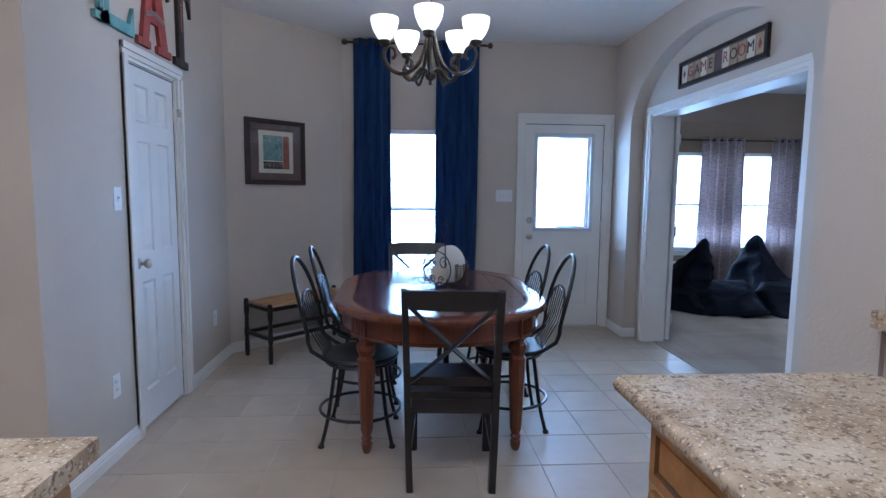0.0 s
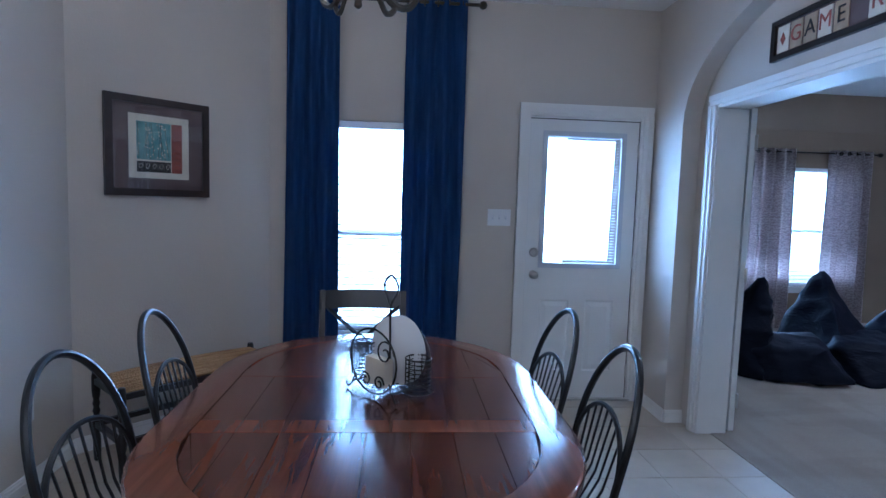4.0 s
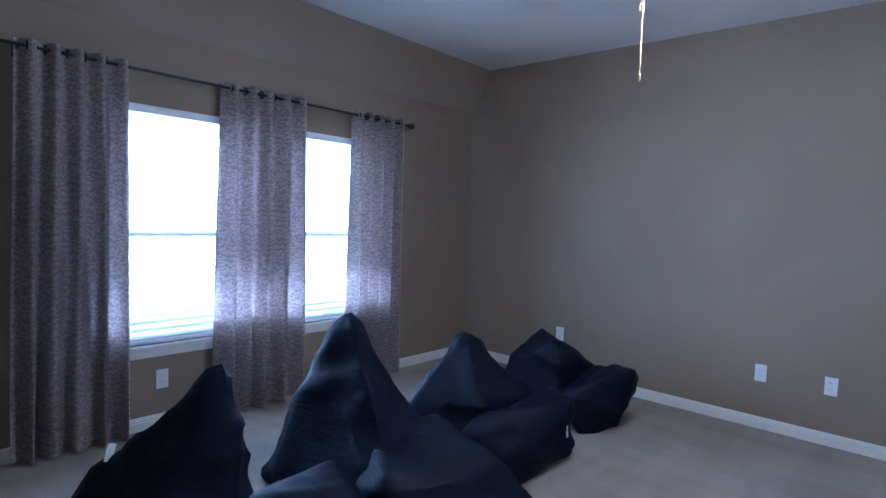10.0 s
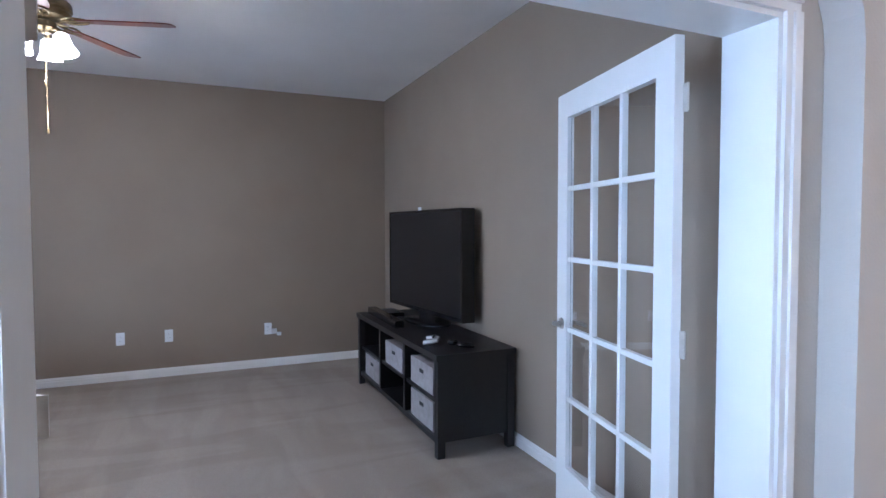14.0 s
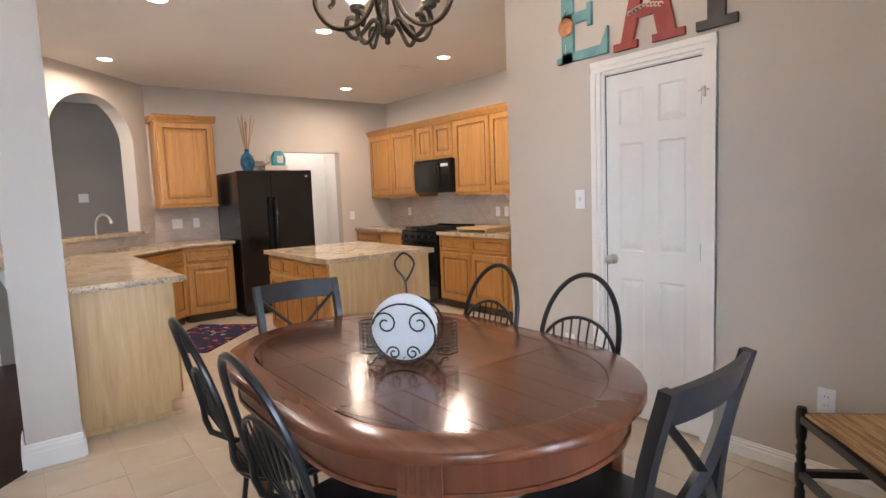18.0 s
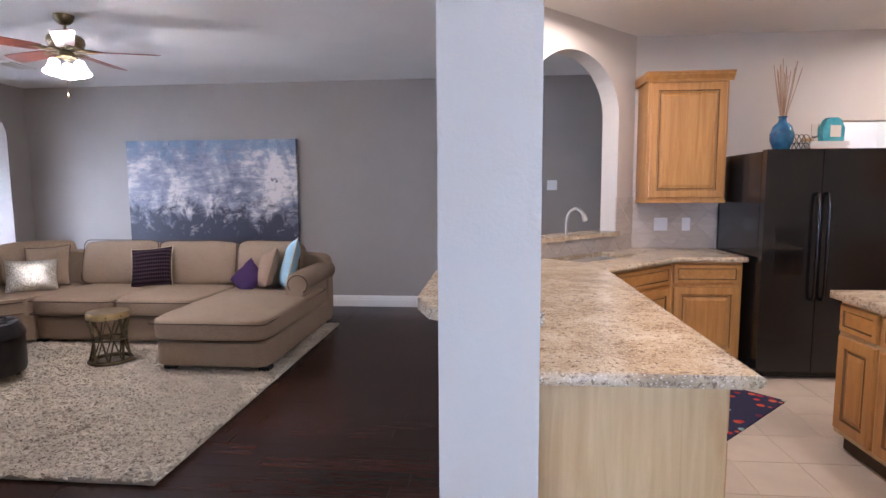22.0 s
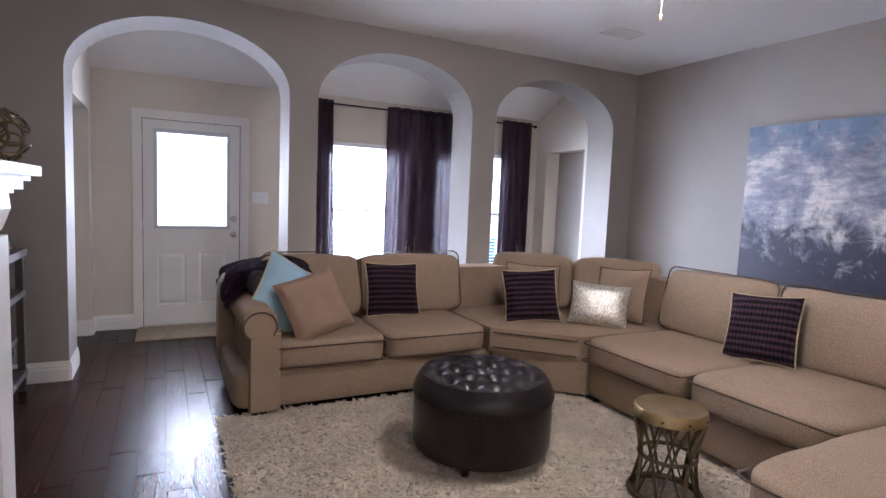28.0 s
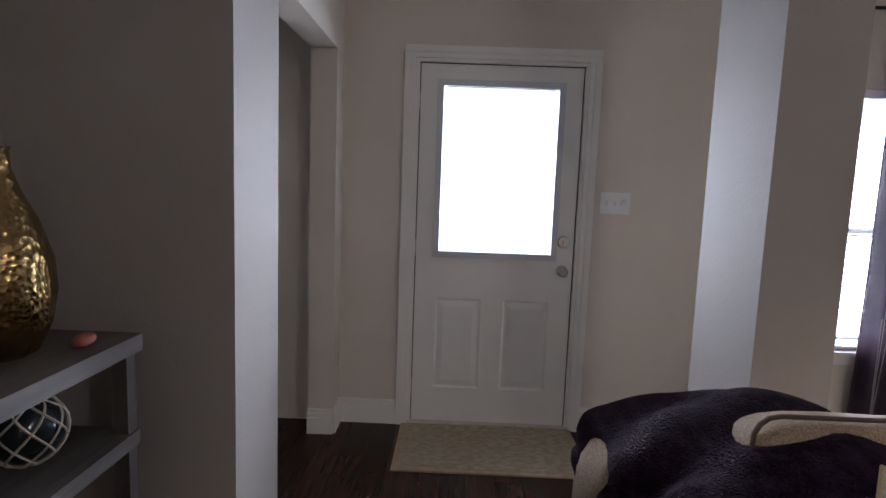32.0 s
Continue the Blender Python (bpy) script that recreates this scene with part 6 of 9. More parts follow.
def diagonal_tiles(name, m, w, h, s=0.155, label="beige travertine tiles set on the diagonal"):
    """Diagonal tiles on a wall patch in the local plane x, z; the wall looks to -y."""
    t = thing(name, m, label, "backsplash", "", "structure")
    part("grout", B((0, w, -0.004, 0.0, 0, h)), M_GROUT, t)
    d = s * math.sqrt(2)
    j = 0
    z = 0.0
    while z - d / 2 < h:
        x = 0.0 if j % 2 == 0 else d / 2
        while x - d / 2 < w:
            poly = [(x - d / 2 + 0.003, z), (x, z - d / 2 + 0.003), (x + d / 2 - 0.003, z), (x, z + d / 2 - 0.003)]
            for ax, lim, sgn in ((0, 0.002, 1), (0, w - 0.002, -1), (1, 0.002, 1), (1, h - 0.002, -1)):
                out = []
                for k in range(len(poly)):
                    a, b = poly[k], poly[(k + 1) % len(poly)]
                    ia, ib = (a[ax] - lim) * sgn >= 0, (b[ax] - lim) * sgn >= 0
                    if ia:
                        out.append(a)
                    if ia != ib:
                        q = (lim - a[ax]) / (b[ax] - a[ax])
                        out.append((a[0] + (b[0] - a[0]) * q, a[1] + (b[1] - a[1]) * q))
                poly = out
                if len(poly) < 3:
                    break
            if len(poly) >= 3:
                part("tile", prism(bmesh.new(), poly, -0.009, -0.0035, "y"), M_TRAV, t)
            x += d
        z += d / 2
        j += 1


diagonal_tiles("backsplash_west", pose(-2.976, -2.59, 0.915, 0, 0, 90), 3.28, 0.445)
for _y in (-2.05, -0.15, 0.0):
    plate("wall_outlet", pose(-2.966, _y, 1.13, 0, 0, 90), 1, "outlet", "white outlet in the tile backsplash")


# island
def island():
    x0, x1, y0, y1 = -1.26, -0.27, -0.60, 0.705
    t = thing("kitchen_island", Matrix(), "kitchen island with birch end panels and oak doors", "kitchen island")
    part("body", B((x0, x1, y0, y1, 0.10, 0.842), (x0 + 0.01, x1 - 0.06, y0 + 0.01, y1 - 0.01, 0, 0.10)), M_ASH, t, "pale birch island body")
    part("toe_board", B((x1 - 0.0595, x1 - 0.052, y0 + 0.01, y1 - 0.01, 0.002, 0.098)), M_RECESS_SHADE, t)
    part("base_trim", B((x0, x1, y1, y1 + 0.006, 0.0, 0.03)), M_ASH, t)
    n = 4
    f = thing("fronts", pose(x1, y0, 0, 0, 0, 90))
    f.parent = t
    for i in range(n):
        a, b = (y1 - y0) * i / n + 0.016, (y1 - y0) * (i + 1) / n - 0.016
        front(f, a, b, 0.672, 0.82, M_OAKH, "drawer_front")
        front(f, a, b, 0.13, 0.648, M_OAKV, "cabinet_door")


island()
counter("island_countertop", [(-1.30, -0.645), (-0.23, -0.645), (-0.23, 0.745), (-1.30, 0.745)], "speckled granite island top with a rounded edge", 0.882)

# peninsula, sink corner and run to the refrigerator
t_ = thing("peninsula", Matrix(), "peninsula cabinet with a birch end panel beside the column", "cabinet")
part("body", B((0.93, 1.50, -1.22, 0.90, 0.10, 0.875), (0.99, 1.50, -1.22, 0.89, 0, 0.10)), M_ASH, t_, "pale birch cabinet body")
part("base_trim", B((0.93, 1.50, 0.90, 0.906, 0, 0.028)), M_ASH, t_)
f_ = thing("fronts", pose(0.93, 0.88, 0, 0, 0, -90))
f_.parent = t_
for _i in range(4):
    _a, _b = 2.0 * _i / 4 + 0.014, 2.0 * (_i + 1) / 4 - 0.014
    front(f_, _a, _b, 0.70, 0.852, M_OAKH, "drawer_front"), front(f_, _a, _b, 0.13, 0.675, M_OAKV, "cabinet_door")
# diagonal sink front from (0.93, -1.22) to (0.22, -1.93)
_L = math.hypot(0.71, 0.71)
sb = thing("sink_cabinet", pose(0.93, -1.22, 0, 0, 0, -135), "honey oak corner sink cabinet set at an angle", "cabinet")
part("body", prism(bmesh.new(), [(0.0, 0.001), (_L, 0.001), (_L + 0.25, 0.40), (0.5, 0.93), (-0.25, 0.40)], 0.10, 0.68), M_OAKV, sb)
part("face_frame", B((0, _L, 0.0, 0.02, 0.10, 0.875)), M_OAKV, sb)
part("toe_board", B((0, _L, 0.055, 0.065, 0, 0.10)), M_RECESS_SHADE, sb)
front(sb, 0.03, _L - 0.03, 0.70, 0.852, M_OAKH, "drawer_front")
front(sb, 0.03, _L / 2 - 0.01, 0.13, 0.675, M_OAKV, "cabinet_door"), front(sb, _L / 2 + 0.01, _L - 0.03, 0.13, 0.675, M_OAKV, "cabinet_door")
cabinet("base_cabinet", pose(0.22, -1.93, 0, 0, 0, 180), 0.54, 0.655, 0, 0.875, 1, "honey oak base cabinet beside the refrigerator", 0.15, 0.10, group="kitchen base cabinets")


def sink_top():
    """The counter of the peninsula and corner, with the bowl opening cut out."""
    c = V((0.845, -1.90))
    u = V((0.7071, 0.7071))
    w = V((-0.7071, 0.7071))
    corners = [c + u * (0.36 * sx) + w * (0.20 * sy) for sx, sy in ((-1, -1), (1, -1), (1, 1), (-1, 1))]
    outer = [V(p) for p in ((-0.335, -2.597), (0.36, -2.597), (1.515, -1.45), (1.515, 0.965), (0.875, 0.965), (0.875, -1.20), (0.19, -1.885), (-0.335, -1.885))]
    bm = bmesh.new()
    hole = [corners[i] for i in (0, 1, 2, 3)]
    # fan pieces between the outline and the bowl
    polys = [[outer[0], outer[1], hole[0], hole[3], outer[6], outer[7]], [outer[1], outer[2], hole[1], hole[0]], [outer[2], outer[3], outer[4], outer[5], hole[2], hole[1]], [outer[5], outer[6], hole[3], hole[2]]]
    for p in polys:
        prism(bm, [(q.x, q.y) for q in p], 0.875, 0.915)
    o = whole("sink_countertop", bm, M_GRANITE, None, "speckled granite countertop round the corner sink", "countertop")
    edge = bmesh.new()
    tube(edge, [(-0.335, -1.885, 0.895), (0.19, -1.885, 0.895), (0.875, -1.20, 0.895), (0.875, 0.955, 0.895), (1.51, 0.965, 0.895)], 0.020, 10)
    part("rounded_edge", edge, M_GRANITE, o, "", True)
    s = thing("kitchen_sink", pose(c.x, c.y, 0.873, 0, 0, 45), "undermount stainless steel sink", "sink")
    bm = bmesh.new()
    holes_ = [(-0.37, 0.37, -0.21, 0.21)]
    box(bm, -0.37, -0.36, -0.21, 0.21, -0.20, 0.0), box(bm, 0.36, 0.37, -0.21, 0.21, -0.20, 0.0), box(bm, -0.36, 0.36, -0.21, -0.20, -0.20, 0.0), box(bm, -0.36, 0.36, 0.20, 0.21, -0.20, 0.0), box(bm, -0.36, 0.36, -0.20, 0.20, -0.20, -0.19)
    part("bowl", bm, M_STEEL, s)
    part("drain", lathe(bmesh.new(), [(0.04, -0.19), (0.04, -0.187), (0.012, -0.188), (0.004, -0.188)], 16), M_STEEL, s)
    f = thing("kitchen_faucet", pose(1.02, -2.05, 0.915, 0, 0, 45), "brushed nickel gooseneck faucet", "faucet")
    part("spout", tube(bmesh.new(), spline([(0, 0, 0), (0, 0, 0.12), (0, 0, 0.27), (0, 0.03, 0.345), (0, 0.09, 0.375), (0, 0.15, 0.345), (0, 0.18, 0.28)], 5), 0.013, 10, radii=[0.024] * 5 + [0.013] * 22 + [0.019] * 4), M_NICKEL, f, "", True)
    part("base_ring", lathe(bmesh.new(), [(0.030, 0), (0.030, 0.008), (0.022, 0.014), (0.004, 0.015)], 16), M_NICKEL, f, "", True)
    part("lever", tube(bmesh.new(), [(0.02, 0, 0.10), (0.05, 0, 0.125), (0.075, 0, 0.16)], 0.008, 8), M_NICKEL, f, "", True)
    d = thing("soap_dispenser", pose(0.86, -2.21, 0.915, 0, 0, 45), "brushed nickel soap dispenser", "soap dispenser")
    part("pump", tube(bmesh.new(), [(0, 0, 0), (0, 0, 0.05), (0, 0.02, 0.072), (0, 0.07, 0.075)], 0.009, 8), M_NICKEL, d, "", True)


M_STEEL = grainy("stainless_steel", (0.40, 0.40, 0.40), (0.5, 0.5, 0.5), (30, 30, 30), 0.28, 60, 0.03, 1.0)
sink_top()
# raised bar and its ledge behind the sink
bar = whole("bar_countertop", prism(bmesh.new(), [(1.47, 0.925), (1.47, -1.42), (1.55, -1.47), (1.80, -1.47), (1.875, -1.40), (1.875, 0.72), (1.82, 0.86), (1.72, 0.925)], 1.04, 1.082), M_GRANITE, None, "raised speckled granite bar top beside the column", "countertop", bevel=0.014)
corbel = thing("bar_corbel", Matrix(), "white wooden corbel under the raised bar", "corbel", "bar corbels")
part("bracket", prism(bmesh.new(), [(1.70, 1.038), (1.845, 1.038), (1.84, 1.00), (1.80, 0.97), (1.77, 0.90), (1.755, 0.80), (1.72, 0.76), (1.70, 0.75)], 0.50, 0.58, "y"), M_TRIM, corbel)
copy_thing(corbel, pose(0, -1.35, 0))
lm = DM @ Matrix.Translation((0, 0, 0))
whole("sink_ledge", B((0.255, 1.62, -0.20, 0.045, 1.04, 1.078)), M_GRANITE, lm, "granite ledge in the arched pass-through", "countertop", bevel=0.012)
diagonal_tiles("backsplash_sink", DM @ Matrix.Translation((DL, 0.001, 0.915)) @ Matrix.Rotation(math.pi, 4, "Z"), DL - 0.02, 0.125)
diagonal_tiles("backsplash_sink_side", DM @ Matrix.Translation((0.27, 0.001, 1.04)) @ Matrix.Rotation(math.pi, 4, "Z"), 0.265, 0.33)
diagonal_tiles("backsplash_south", pose(0.365, -2.597, 0.915, 0, 0, 180), 0.72, 0.455)
diagonal_tiles("backsplash_bar", pose(1.517, 0.92, 0.915, 0, 0, -90), 2.36, 0.125)
plate("wall_switch", pose(0.12, -2.587, 1.13, 0, 0, 180), 2, "rocker", "white two-gang rocker switch in the backsplash")
plate("wall_outlet", pose(-0.10, -2.587, 1.13, 0, 0, 180), 1, "rocker", "white outlet in the backsplash")
cabinet("wall_cabinet", pose(0.345, -2.27, 0, 0, 0, 180), 0.64, 0.325, 1.345, 2.33, 1, "honey oak wall cabinet over the corner counter", crown=True, group="kitchen wall cabinets")


def fridge():
    t = thing("refrigerator", pose(-0.37, -1.74, 0, 0, 0, 180), "black side-by-side refrigerator with a dispenser", "refrigerator")
    w, h = 0.915, 1.725
    part("cabinet", B((0, w, 0.075, 0.84, 0.02, h - 0.01)), M_FRIDGE, t, bevel=0.005)
    for a, b in ((0.0, w * 0.43 - 0.003), (w * 0.43 + 0.003, w)):
        part("door", B((a, b, 0.0, 0.07, 0.06, h)), M_FRIDGE, t, bevel=0.012)
    part("grille", B(*[(0.01, w - 0.01, 0.03, 0.07, 0.012 + 0.012 * k, 0.020 + 0.012 * k) for k in range(4)]), M_FRIDGE, t)
    for x in (w * 0.43 - 0.035, w * 0.43 + 0.035):
        part("handle", tube(bmesh.new(), spline([(x, 0, 0.62), (x, -0.045, 0.66), (x, -0.05, 1.0), (x, -0.045, 1.36), (x, 0, 1.40)], 4), 0.012, 8), M_FRIDGE, t, "", True)
    part("dispenser", B((0.09, 0.29, -0.006, 0.0, 0.80, 1.16)), M_TVGLASS, t, "recessed ice and water dispenser")
    part("badge", B((w - 0.085, w - 0.05, -0.002, 0.0, h - 0.085, h - 0.06)), M_STEEL, t)


M_FRIDGE = grainy("black_appliance_enamel", (0.007, 0.007, 0.008), (0.010, 0.010, 0.011), (8, 8, 8), 0.16, 260, 0.12, dist=0.001)
fridge()


# things on top of the refrigerator
def top_things():
    z = 1.717
    t = thing("reed_vase", pose(-0.60, -2.02, z), "blue glass vase with tall dry reeds", "vase")
    part("vase", lathe(bmesh.new(), [(0.035, 0), (0.055, 0.02), (0.082, 0.09), (0.085, 0.14), (0.066, 0.20), (0.03, 0.235), (0.026, 0.26), (0.034, 0.275), (0.028, 0.275), (0.022, 0.255), (0.004, 0.25)], 24), M_BLUEG, t, "mottled blue glass", True)
    rnd = random.Random(8)
    for k in range(16):
        a, r = rnd.uniform(0, 6.28), rnd.uniform(0.02, 0.12)
        part("reed", tube(bmesh.new(), [(0.01 * math.cos(a), 0.01 * math.sin(a), 0.24), (r * 0.6 * math.cos(a), r * 0.6 * math.sin(a), 0.45), (r * math.cos(a), r * math.sin(a), rnd.uniform(0.58, 0.70))], 0.003, 4), M_REED, t)
    bk = [("book", -0.86, 0.0, 0.032, M_RUST), ("book", -0.85, 0.032, 0.024, M_MATB), ("book", -0.865, 0.056, 0.03, M_MATB)]
    for n_, x, dz, h, mm in bk:
        b = thing("book", pose(x - 0.10, -2.15, z + dz, 0, 0, 4), "hardback book lying in a stack", "book", "stacked books")
        part("cover", B((-0.15, 0.15, -0.11, 0.11, 0, 0.003), (-0.15, 0.15, -0.11, 0.11, h - 0.003, h), (-0.15, 0.15, -0.11, -0.107, 0.003, h - 0.003)), mm, b)
        part("pages", B((-0.146, 0.146, -0.107, 0.106, 0.003, h - 0.003)), M_PAPER, b)
    c = thing("candle_holder", pose(-0.90, -2.13, z + 0.086), "clear glass candle holder", "candle holder")
    part("glass", lathe(bmesh.new(), [(0.03, 0), (0.006, 0.01), (0.006, 0.03), (0.024, 0.04), (0.026, 0.14), (0.024, 0.14), (0.022, 0.045), (0.004, 0.04)], 16), M_GLASS, c, "", True)
    s = thing("shell_cluster", pose(-0.83, -2.10, z + 0.086), "small brown shell cluster", "shell")
    bm = bmesh.new()
    for k in range(7):
        lathe(bm, [(0.001, 0), (0.018, 0.010), (0.014, 0.026), (0.001, 0.034)], 8, Matrix.Translation((rnd.uniform(-0.035, 0.035), rnd.uniform(-0.02, 0.02), 0.0)) @ Matrix.Rotation(rnd.uniform(-0.5, 0.5), 4, "Y"))
    part("shells", bm, M_RUSH, s, "", True)
    p = thing("teal_bottle", pose(-1.04, -2.16, z + 0.086, 0, 0, 188), "teal glass bottle with a pale label", "bottle")
    part("bottle", prism(bmesh.new(), [(-0.085, 0), (0.085, 0), (0.09, 0.11), (0.06, 0.17), (0.035, 0.19), (-0.035, 0.19), (-0.06, 0.17), (-0.09, 0.11)], -0.028, 0.028, "y"), M_TEALG, p, bevel=0.01)
    part("label", B((-0.03, 0.055, -0.031, -0.0285, 0.04, 0.13)), M_MATB, p)
    w = thing("wire_ornament", pose(-0.72, -2.0, z), "dark looped wire ornament", "ornament")
    bm = bmesh.new()
    for k in range(4):
        for j in range(2):
            cx, cz = -0.05 + 0.035 * k, 0.04 + 0.06 * j
            tube(bm, [(cx + 0.03 * math.cos(a), 0.01 * math.sin(2 * a), cz + 0.036 * math.sin(a)) for a in [2 * math.pi * i / 14 for i in range(14)]], 0.003, 5, True)
    part("wire", bm, M_IRON, w, "", True)


M_BLUEG = grainy("blue_glass", (0.012, 0.055, 0.11), (0.03, 0.12, 0.20), (16, 16, 16), 0.12, 40, 0.05)
M_TEALG = grainy("teal_glass", (0.04, 0.26, 0.30), (0.10, 0.38, 0.42), (16, 16, 16), 0.2, 40, 0.05)
M_REED = grainy("dry_reed", (0.30, 0.17, 0.09), (0.42, 0.26, 0.15), (20, 20, 4), 0.8, 60, 0.1)
M_PAPER = grainy("book_pages", (0.62, 0.58, 0.50), (0.70, 0.66, 0.58), (3, 3, 200), 0.9, 60, 0.1)
top_things()
_cb = thing("cutting_board", pose(-2.66, -0.05, 0.915, 0, 0, 0), "raised bamboo cutting board on the counter", "cutting board")
part("board", B((-0.22, 0.22, -0.27, 0.27, 0.03, 0.05)), M_ASH, _cb, bevel=0.004)
for _s in (-1, 1):
    part("runner", B((-0.22, 0.22, _s * 0.24 - 0.012, _s * 0.24 + 0.012, 0, 0.03)), M_ASH, _cb)

# floral rug by the sink
def floral():
    m = mat("floral_rug", (0.3, 0.05, 0.05), 0.95, 0, 0.1)
    t, p = nodes(m)
    v = coords(t, (1, 1, 1))
    vo = node(t, "ShaderNodeTexVoronoi", Scale=13.0)
    t.links.new(v, vo.inputs["Vector"])
    c = ramp(t, vo.outputs["Color"], [(0.15, (0.02, 0.03, 0.07)), (0.4, (0.45, 0.03, 0.035)), (0.6, (0.55, 0.10, 0.05)), (0.75, (0.25, 0.42, 0.42)), (0.9, (0.6, 0.5, 0.3))])
    t.links.new(mixc(t, ramp(t, vo.outputs["Distance"], [(0.30, (0, 0, 0)), (0.36, (1, 1, 1))]), c, (0.03, 0.03, 0.06)), p.inputs["Base Color"])
    bump(t, p, noisy(t, v, 300, 2), 0.6, 0.004)
    return m


whole("kitchen_rug", B((-0.36, 0.36, -0.55, 0.55, 0, 0.008)), floral(), pose(0.28, -1.14, 0.002, 0, 0, -45), "small red and navy floral kitchen rug", "rug", bevel=0.003)


# ceiling fittings
def downlight(x, y):
    t = thing("recessed_light", pose(x, y, H), "white recessed ceiling light, lit", "ceiling light", "recessed lights")
    part("trim_ring", lathe(bmesh.new(), [(0.062, -0.002), (0.075, -0.008), (0.098, -0.004), (0.100, 0.002), (0.062, 0.002)], 28), M_TRIM, t, "", True)
    part("lens", lathe(bmesh.new(), [(0.062, -0.003), (0.04, -0.008), (0.004, -0.010)], 24), M_BULB, t, "glowing lens", True)


def vent(m, w, d, label="white metal ceiling air vent"):
    t = thing("ceiling_vent", m, label, "ceiling vent")
    part("frame", B((-w, w, -d, -d + 0.02, -0.008, 0), (-w, w, d - 0.02, d, -0.008, 0), (-w, -w + 0.02, -d + 0.02, d - 0.02, -0.008, 0), (w - 0.02, w, -d + 0.02, d - 0.02, -0.008, 0)), M_TRIM, t)
    part("dark_duct", B((-w + 0.02, w - 0.02, -d + 0.02, d - 0.02, -0.001, 0.0)), M_RECESS_SHADE, t)
    n = 7
    for k in range(n):
        y = -d + 0.03 + (2 * d - 0.06) * k / (n - 1)
        part("louvre", B((-w + 0.02, w - 0.02, -0.008, 0.008, -0.001, 0.001), m=Matrix.Translation((0, y, -0.006)) @ Matrix.Rotation(radians(35), 4, "X")), M_TRIM, t)


for _x, _y in LAMP_SPOTS:
    downlight(_x, _y)
vent(pose(-1.95, -0.45, H - 0.001), 0.16, 0.09)
vent(pose(0.55, 3.9, H - 0.001), 0.15, 0.10)
vent(pose(5.09, 6.27, H - 0.001), 0.16, 0.09)
vent(pose(6.62, -3.0, H - 0.001, 0, 0, 90), 0.17, 0.10)
# ---- game room ----
def zebra_cloth():
    return cloth("zebra_sheen_cloth", (0.52, 0.45, 0.43), (0.60, 0.52, 0.50), 0.6, 0.55, 500, (9.5, 11.0, (0.38, 0.32, 0.31), 2.6))


M_ZEB = zebra_cloth()
rod(pose(3.51, 7.455, 0), 2.70, 2.12, "thin dark curtain rod with pale ball finials", M_IRON, 0.026, 0.009)
for _x, _w, _s in ((3.555, 0.515, 11), (4.60, 0.635, 12), (5.645, 0.545, 13)):
    curtain(pose(_x, 7.455, 0), _w, 0.02, 2.155, M_ZEB, 5.0, 0.045, "silvery grommet curtain with a zebra pattern", 2.12, 6, M_IRON, "zebra curtains", _s, 1.06)


# bean bags
def nylon():
    m = mat("navy_black_nylon", (0.006, 0.007, 0.016), 0.6, 0, 0.13)
    t, p = nodes(m)
    v = coords(t, (1, 1, 1))
    t.links.new(ramp(t, noisy(t, v, 4, 3), [(0.3, (0.0035, 0.0045, 0.011)), (0.7, (0.0065, 0.008, 0.019))]), p.inputs["Base Color"])
    mu = noisy(t, coords(t, (1, 1, 2.2)), 5.5, 5, 0.55, 1.6)
    bump(t, p, mu, 0.4, 0.02)
    return m


M_NYLON = nylon()


def panelled(bm, corners, seed, round_=3):
    """A stuffed cloth body pulled tight between its corners: flat panels, soft edges, pulled creases."""
    b = bmesh.new()
    for c in corners:
        b.verts.new(c)
    r = bmesh.ops.convex_hull(b, input=b.verts)
    bmesh.ops.delete(b, geom=[g for g in r["geom_interior"] if isinstance(g, bmesh.types.BMVert)], context="VERTS")
    for _ in range(4):
        bmesh.ops.triangulate(b, faces=b.faces)
        long = [e for e in b.edges if e.calc_length() > 0.035]
        if long:
            bmesh.ops.subdivide_edges(b, edges=long, cuts=1, use_grid_fill=False)
    bmesh.ops.triangulate(b, faces=b.faces)
    for _ in range(round_):
        bmesh.ops.smooth_vert(b, verts=b.verts, factor=0.5, use_axis_x=True, use_axis_y=True, use_axis_z=True)
    b.normal_update()
    off = V((seed * 3.1, seed * 1.7, seed))
    moves = []
    for v in b.verts:
        p = v.co
        folds = (1 - abs(noise.noise(V((p.x * 2.6, p.y * 2.6, p.z * 5.2)) + off))) ** 4
        fine = (1 - abs(noise.noise(V((p.x * 6, p.y * 6, p.z * 9)) + off * 1.7))) ** 5
        puff_ = 0.035 * noise.noise(p * 2.4 + off * 0.6)
        k = 0.030 * folds + 0.008 * fine + puff_ + 0.002
        moves.append(p + v.normal * k)
    for v, q in zip(b.verts, moves):
        v.co = (q.x, q.y, max(q.z, 0.0))
    me = bpy.data.meshes.new("body")
    b.to_mesh(me)
    b.free()
    bm.from_mesh(me)
    bpy.data.meshes.remove(me)
    return bm


